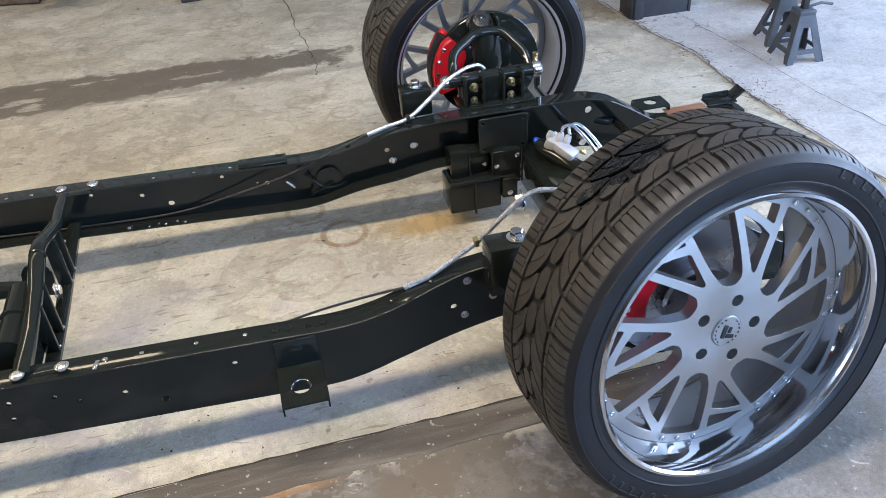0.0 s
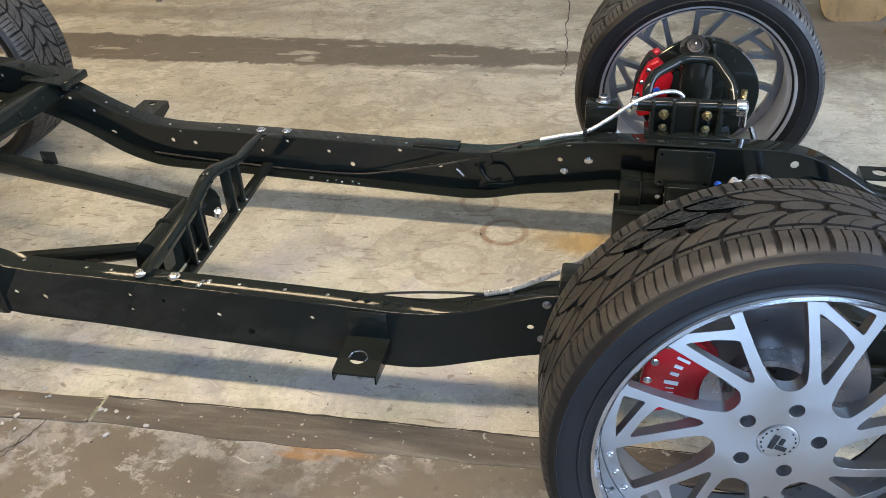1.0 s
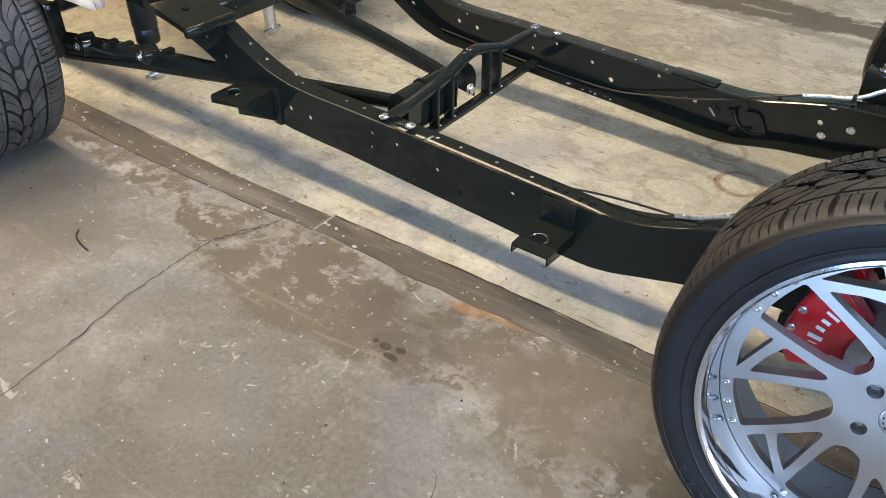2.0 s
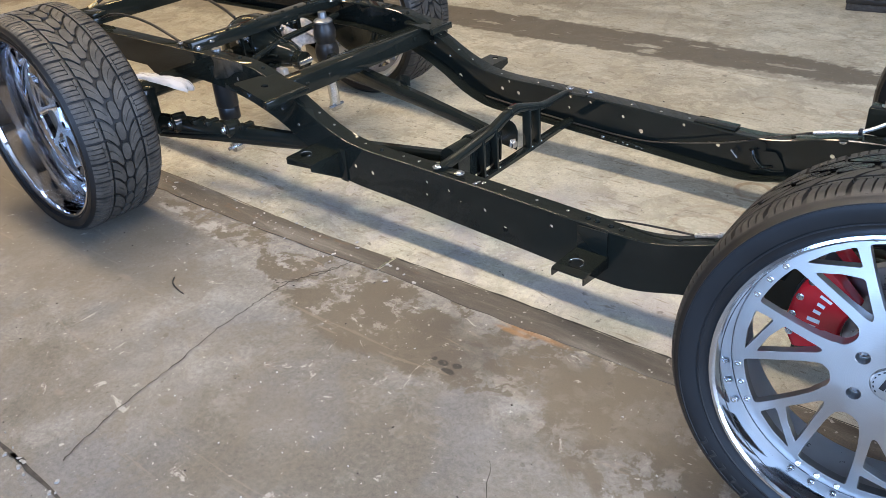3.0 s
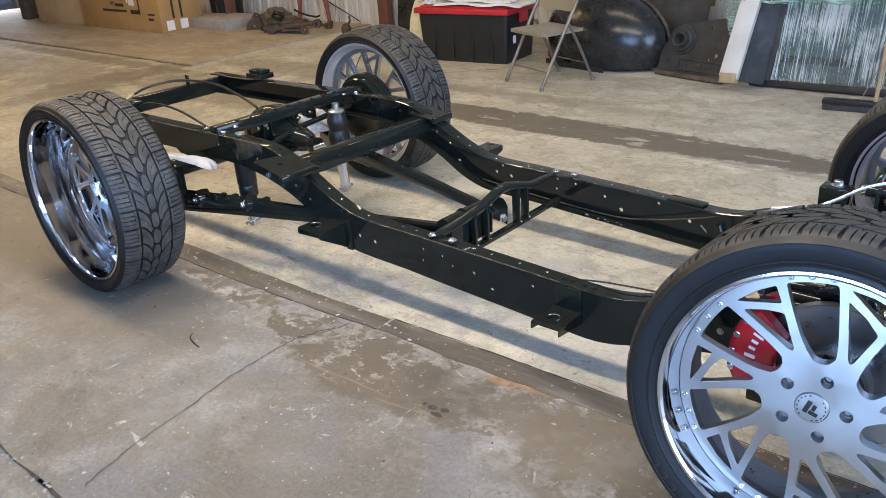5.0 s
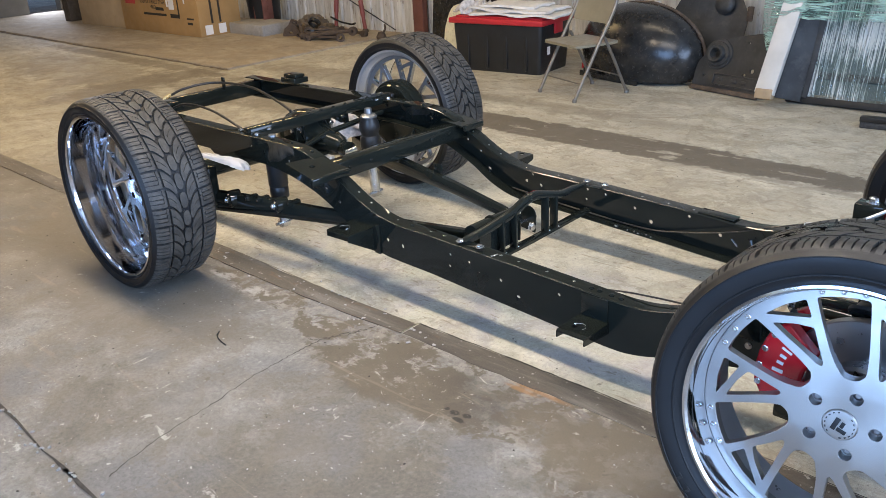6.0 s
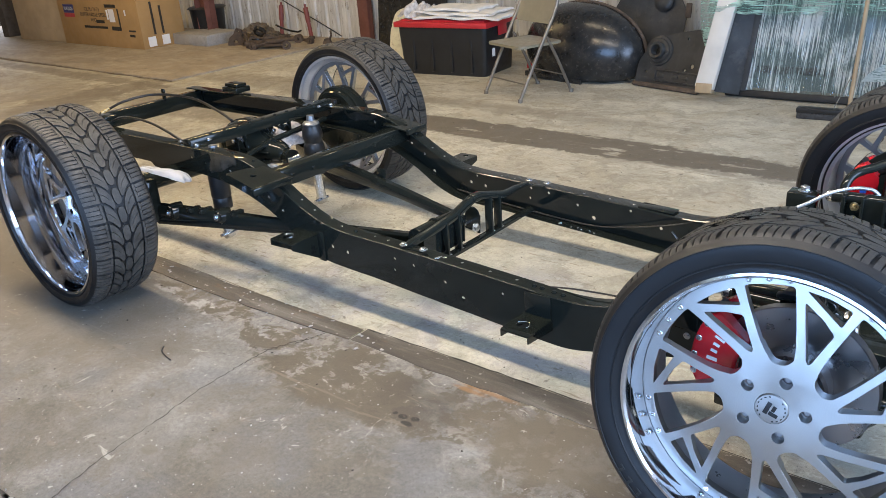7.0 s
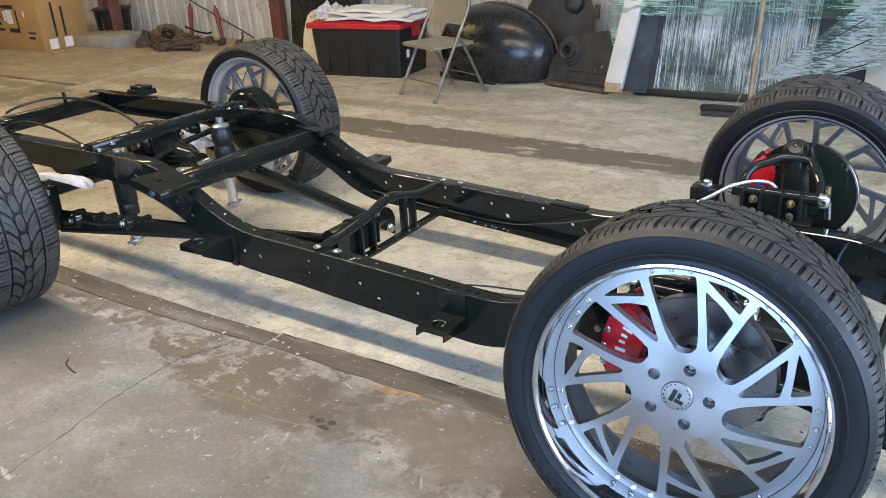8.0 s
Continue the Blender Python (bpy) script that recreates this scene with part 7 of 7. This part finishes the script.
plate(bm, rounded([(-0.14, 0.0), (0.12, 0.0), (0.16, 0.10), (0.06, 0.22), (0.10, 0.33), (0.0, 0.36), (-0.05, 0.22), (-0.12, 0.14)], 0.03), [disc(-0.01, 0.09, 0.03), disc(0.04, 0.29, 0.02)], lambda u, v, k: (u, 0.03 * k + 0.05 * math.sin(6 * v), v))
scrap("spring_hanger", "bent rusty spring hanger standing in the scrap heap", bm, RUST, pose(-8.12, 4.62, 0.0, 14, 8, 30) @ Matrix.Diagonal((0.8, 0.8, 0.62, 1)))
for x, y, z, rx in ((-7.80, 4.72, 0.075, 80), (-7.88, 4.82, 0.16, 40)):
    scrap("spindle_ring", "dark greasy ring in the scrap heap", lathe(bmesh.new(), [(0.045, -0.02), (0.075, -0.02), (0.078, 0.02), (0.045, 0.02)], 20, close=True), OLDBLACK, pose(x, y, z, rx, 0, 20))
scrap("leaf_hook", "curved dark steel strip in the scrap heap", tube(bmesh.new(), spline([(-7.75, 4.98, 0.22), (-7.6, 5.0, 0.17), (-7.4, 5.0, 0.15), (-7.3, 4.98, 0.17)], 6), 0.012, 8), OLDBLACK, None)
bm = lathe(bmesh.new(), [(0.0, 0.0), (0.05, 0.0), (0.06, 0.05), (0.035, 0.10), (0.0, 0.11)], 14, axis="z")
tube(bm, spline([(0.02, 0, 0.08), (0.07, 0, 0.14), (0.07, 0, 0.20)], 5), 0.012, 8)
scrap("brake_chamber", "rusty canister fitting on the floor by the wall", bm, RUST, pose(-6.82, 4.95, 0.0))
# a low heap of soil against the wall
bm = bmesh.new()
rnd = random.Random(31)
for k in range(140):
    u, q = rnd.gauss(0, 0.24), rnd.gauss(0, 0.10)
    h = 0.16 * math.exp(-(u / 0.26) ** 2 - (q / 0.16) ** 2)
    sz = rnd.uniform(0.02, 0.05)
    box(bm, (-8.42 + u, 5.22 + q, h * 0.6 + 0.01), (sz * 1.5, sz * 1.3, h + 0.02), pose(0, 0, 0, rnd.uniform(-20, 20), rnd.uniform(-20, 20), rnd.uniform(0, 90)))
tagged(part("soil_heap", bm, GRIME), "small heap of brown dirt against the metal wall", "dirt", kind="stuff")
t = thing("wall_cable", "thin dark cable sagging along the wall", "cable")
part("cable", tube(bmesh.new(), spline([(-8.5, 5.41, 0.62), (-7.8, 5.41, 0.34), (-7.3, 5.40, 0.15), (-6.95, 5.30, 0.07)], 6), 0.007, 6), SATIN, t)
t = thing("door_panel", "dark ribbed metal panel against the wall behind the tote", "panel", pose(-5.75, 5.22, 0, -6, 0, 0))
part("sheet", made(((0, 0, 0.75), (1.0, 0.02, 1.5), 0.004)), OLDBLACK, t)
for k in range(7):
    part("louvre", made(((-0.15, -0.016, 0.3 + 0.12 * k), (0.3, 0.014, 0.03), 0.004)), OLDBLACK, t)
t = thing("red_floor_jack", "red steel floor jack frame behind the chair", "jack", pose(-3.72, 4.80, 0, 0, 0, 8))
part("upright", made(((0, 0, 0.36), (0.09, 0.08, 0.7), 0.008)), LID, t)
part("base", made(((0.05, 0, 0.03), (0.4, 0.2, 0.05), 0.008)), LID, t)

tagged(part("column_4", made(((-13.0, 4.07, 1.8), (0.20, 0.20, 3.6), 0.01)), paint("dark_timber_post", (0.07, 0.055, 0.04), 0.8, var=0.3)), "dark timber post beside the far doorway", "column", kind="structure")

# ---- by the doorway: steel post, timber, jack stands, litter ----
tagged(part("column_3", made(((1.23, 2.66, 1.8), (0.30, 0.012, 3.6), 0.002), ((1.07, 2.72, 1.8), (0.014, 0.14, 3.6), 0.002), ((1.39, 2.72, 1.8), (0.014, 0.14, 3.6), 0.002), ((1.10, 2.645, 1.8), (0.05, 0.02, 3.6), 0.004)), POST), "slate-blue painted steel column at the doorway", "column", kind="structure")
t = thing("plywood_sheet", "curved plywood sheet leaning by the post", "plywood", pose(0.90, 3.42, 0, -14, 0, 4) @ Matrix.Diagonal((0.60, 1, 1, 1)))
bm = bmesh.new()
plate(bm, rounded([(-0.32, 0.0), (0.22, 0.0), (0.36, 0.3), (0.38, 1.1), (-0.4, 1.1), (-0.42, 0.3)], 0.12), [], lambda u, v, k: (u, 0.018 * k, v))
part("sheet", bm, PLY, t)
t = thing("timber_board", "short yellowed timber board leaning by the post", "board", pose(1.02, 3.20, 0, -10, 8, -50) @ Matrix.Diagonal((0.62, 1, 1, 1)))
part("board", made(((0, 0, 0.5), (0.20, 0.03, 1.0), 0.003)), PLY, t)
for x, y, z, sx, sy, sz, rz, wood in ((2.13, 3.03, 0.006, 0.76, 0.95, 0.15, 8, GREYWOOD), (2.17, 3.02, 0.1585, 0.82, 1.0, 0.045, 8, PINKWOOD), (2.2, 3.06, 0.206, 0.50, 0.9, 0.14, 8, GREYWOOD)):
    t = thing("timber_beam", "weathered grey-brown timber stacked on the ground by the doorway", "beam", pose(x, y, z, 0, 0, rz), group="timber by the doorway")
    part("beam", made(((0, 0, sz / 2), (sx, sy, sz), 0.008)), wood, t)
t = thing("wood_offcut", "pale split wood offcut lying on the apron", "offcut", pose(1.58, 2.75, 0.007, 0, 0, -50))
part("stick", made(((0, 0, 0.006), (0.085, 0.016, 0.012), 0.003)), CREAM, t)


def jack_stand(at):
    t = thing("jack_stand", "grey-blue pressed steel jack stand", "jack stand", at, group="jack stands by the doorway")
    for k in range(4):
        bm = bmesh.new()
        plate(bm, [(-0.115, 0.0), (-0.075, 0.0), (-0.05, 0.05), (0.05, 0.05), (0.075, 0.0), (0.115, 0.0), (0.045, 0.26), (-0.045, 0.26)], [[(-0.05, 0.075), (0.05, 0.075), (0.022, 0.19), (-0.022, 0.19)]], lambda u, v, s: (u, -0.112 + 0.25 * v + 0.006 * s, v))
        part("leg_plate", bm, JACK, t, at=pose(0, 0, 0, 0, 0, 90 * k))
    part("collar", made(((0, 0, 0.265), (0.10, 0.10, 0.03), 0.006)), JACK, t)
    part("ratchet_bar", made(((0, 0, 0.33), (0.035, 0.035, 0.16), 0.004)), SATIN, t)
    part("saddle", made(((0, 0, 0.415), (0.11, 0.06, 0.02), 0.005), ((-0.05, 0, 0.43), (0.015, 0.06, 0.03), 0.003), ((0.05, 0, 0.43), (0.015, 0.06, 0.03), 0.003)), SATIN, t)
    part("lever", tube(bmesh.new(), [(0.02, 0.0, 0.285), (0.10, 0.0, 0.30), (0.17, 0.0, 0.285)], 0.008, 8), JACK, t)
    return t


jack_stand(pose(1.54, 1.945, 0.006, 0, 0, -4) @ Matrix.Diagonal((0.78, 0.78, 0.80, 1)))
jack_stand(pose(1.585, 2.15, 0.006, 0, 0, -12) @ Matrix.Diagonal((0.78, 0.78, 0.80, 1)))

# rags under the axle ends, wire and chips on the floor
draped("rag", "white towel with fold shading in its colour, hung over the axle end", "rag", RAG, pose(-2.69, 0.215, 0.462, -14, 19, 34), 0.205, 0.11, 0.5, 0.026, 4, 36, 26, 0.003)
draped("rag", "fluffy grey-brown rag lying over the axle", "rag", FLEECE, pose(-2.83, 0.985, 0.442, 4, 18, 10), 0.26, 0.18, 1.6, 0.05, 6)
t = thing("bent_wire", "short bent dark wire on the floor", "wire", pose(-2.10, -0.272, 0.0))
part("wire", tube(bmesh.new(), spline([(-0.05, 0.026, 0.004), (-0.030, 0.004, 0.004), (0.0, -0.008, 0.006), (0.03, -0.014, 0.004), (0.062, -0.018, 0.004)], 5), 0.0022, 6), SATIN, t)

def chip(bm, x, y, z, s, h, rnd, long_=1.4):
    """One irregular flat flake of grit."""
    turn, n = rnd.uniform(0, 6.28), rnd.choice((5, 6, 7))
    rim = []
    for k in range(n):
        a = 2 * math.pi * k / n
        u, v = s * long_ * rnd.uniform(0.55, 1.1) * math.cos(a), s * rnd.uniform(0.5, 1.0) * math.sin(a)
        rim.append((x + u * math.cos(turn) - v * math.sin(turn), y + u * math.sin(turn) + v * math.cos(turn)))
    low = [bm.verts.new((a, b, z)) for a, b in rim]
    high = [bm.verts.new((x + (a - x) * 0.75, y + (b - y) * 0.75, z + h * rnd.uniform(0.6, 1.1))) for a, b in rim]
    for k in range(n):
        bm.faces.new((low[k], low[(k + 1) % n], high[(k + 1) % n], high[k]))
    bm.faces.new(high)


rnd = random.Random(5)
bm = bmesh.new()
for k in range(420):
    x, y = rnd.uniform(-4.2, 1.2), rnd.choice((rnd.uniform(-1.2, 0.15), rnd.uniform(0.28, 1.4), rnd.uniform(1.4, 3.6)))
    chip(bm, x, y, 0.0005, 0.0012 + 0.0038 * rnd.random() ** 2.5, 0.002, rnd)
tagged(part("floor_grit", bm, CRACK), "scattered dark grit and chips on the concrete", "grit", kind="stuff")
bm = bmesh.new()
def twig(x, y, s, a, w):
    """A thin bent straw lying flat."""
    bend = rnd.uniform(-0.35, 0.35)
    pts = [Vector((x + s * (u - 0.5) * math.cos(a) - bend * s * u * u * math.sin(a), y + s * (u - 0.5) * math.sin(a) + bend * s * u * u * math.cos(a), 0.0085 + 0.002 * rnd.random())) for u in (0, 0.33, 0.66, 1)]
    tube(bm, pts, w, 4)


for k in range(300):
    q = 6 * rnd.random() ** 0.8
    (xa, ya), (xb, yb) = edge_line[int(min(q, 5.99))], edge_line[int(min(q, 5.99)) + 1]
    f = q - int(q)
    x, y = xa + (xb - xa) * f + rnd.gauss(0, 0.022 if k % 3 else 0.12), ya + (yb - ya) * f + rnd.gauss(0, 0.03)
    twig(x, y, rnd.uniform(0.005, 0.015) if k % 14 else rnd.uniform(0.03, 0.07), rnd.uniform(0, 3.14), rnd.uniform(0.0005, 0.0011))
for cx, cy, sd, many in ((1.20, 1.72, 0.03, 40), (1.08, 2.60, 0.05, 40), (1.25, 2.59, 0.05, 30), (1.35, 2.44, 0.02, 16), (1.0, 3.0, 0.10, 40), (1.13, 2.16, 0.03, 30)):
    for k in range(many):
        twig(rnd.gauss(cx, sd * 1.3), rnd.gauss(cy, sd), rnd.uniform(0.006, 0.022), rnd.uniform(0, 3.14), rnd.uniform(0.0005, 0.0013))
tagged(part("dry_litter", bm, LEAF), "dry twigs and leaf litter blown in at the doorway", "litter", kind="stuff")

bm = bmesh.new()
for k in range(46):
    x = -3.3 + 1.9 * rnd.random()
    chip(bm, x, 0.20 + rnd.gauss(0, 0.05), 0.0036, rnd.uniform(0.002, 0.009), 0.003, rnd)
for k in range(110):
    chip(bm, rnd.uniform(-2.4, 0.2), rnd.uniform(-1.1, 0.1), 0.0005, rnd.uniform(0.0012, 0.004), 0.002, rnd)
tagged(part("concrete_chips", bm, APRON), "pale concrete chips scattered along the floor joint", "chips", kind="stuff")
bm = bmesh.new()
for k in range(190):
    chip(bm, -3.4 + 3.9 * rnd.random(), -1.008 + rnd.gauss(0, 0.014), 0.001, rnd.uniform(0.0025, 0.008), 0.005, rnd)
tagged(part("joint_crumbs", bm, BLOCKC), "grey crumbs of concrete in the open floor joint", "crumbs", kind="stuff")
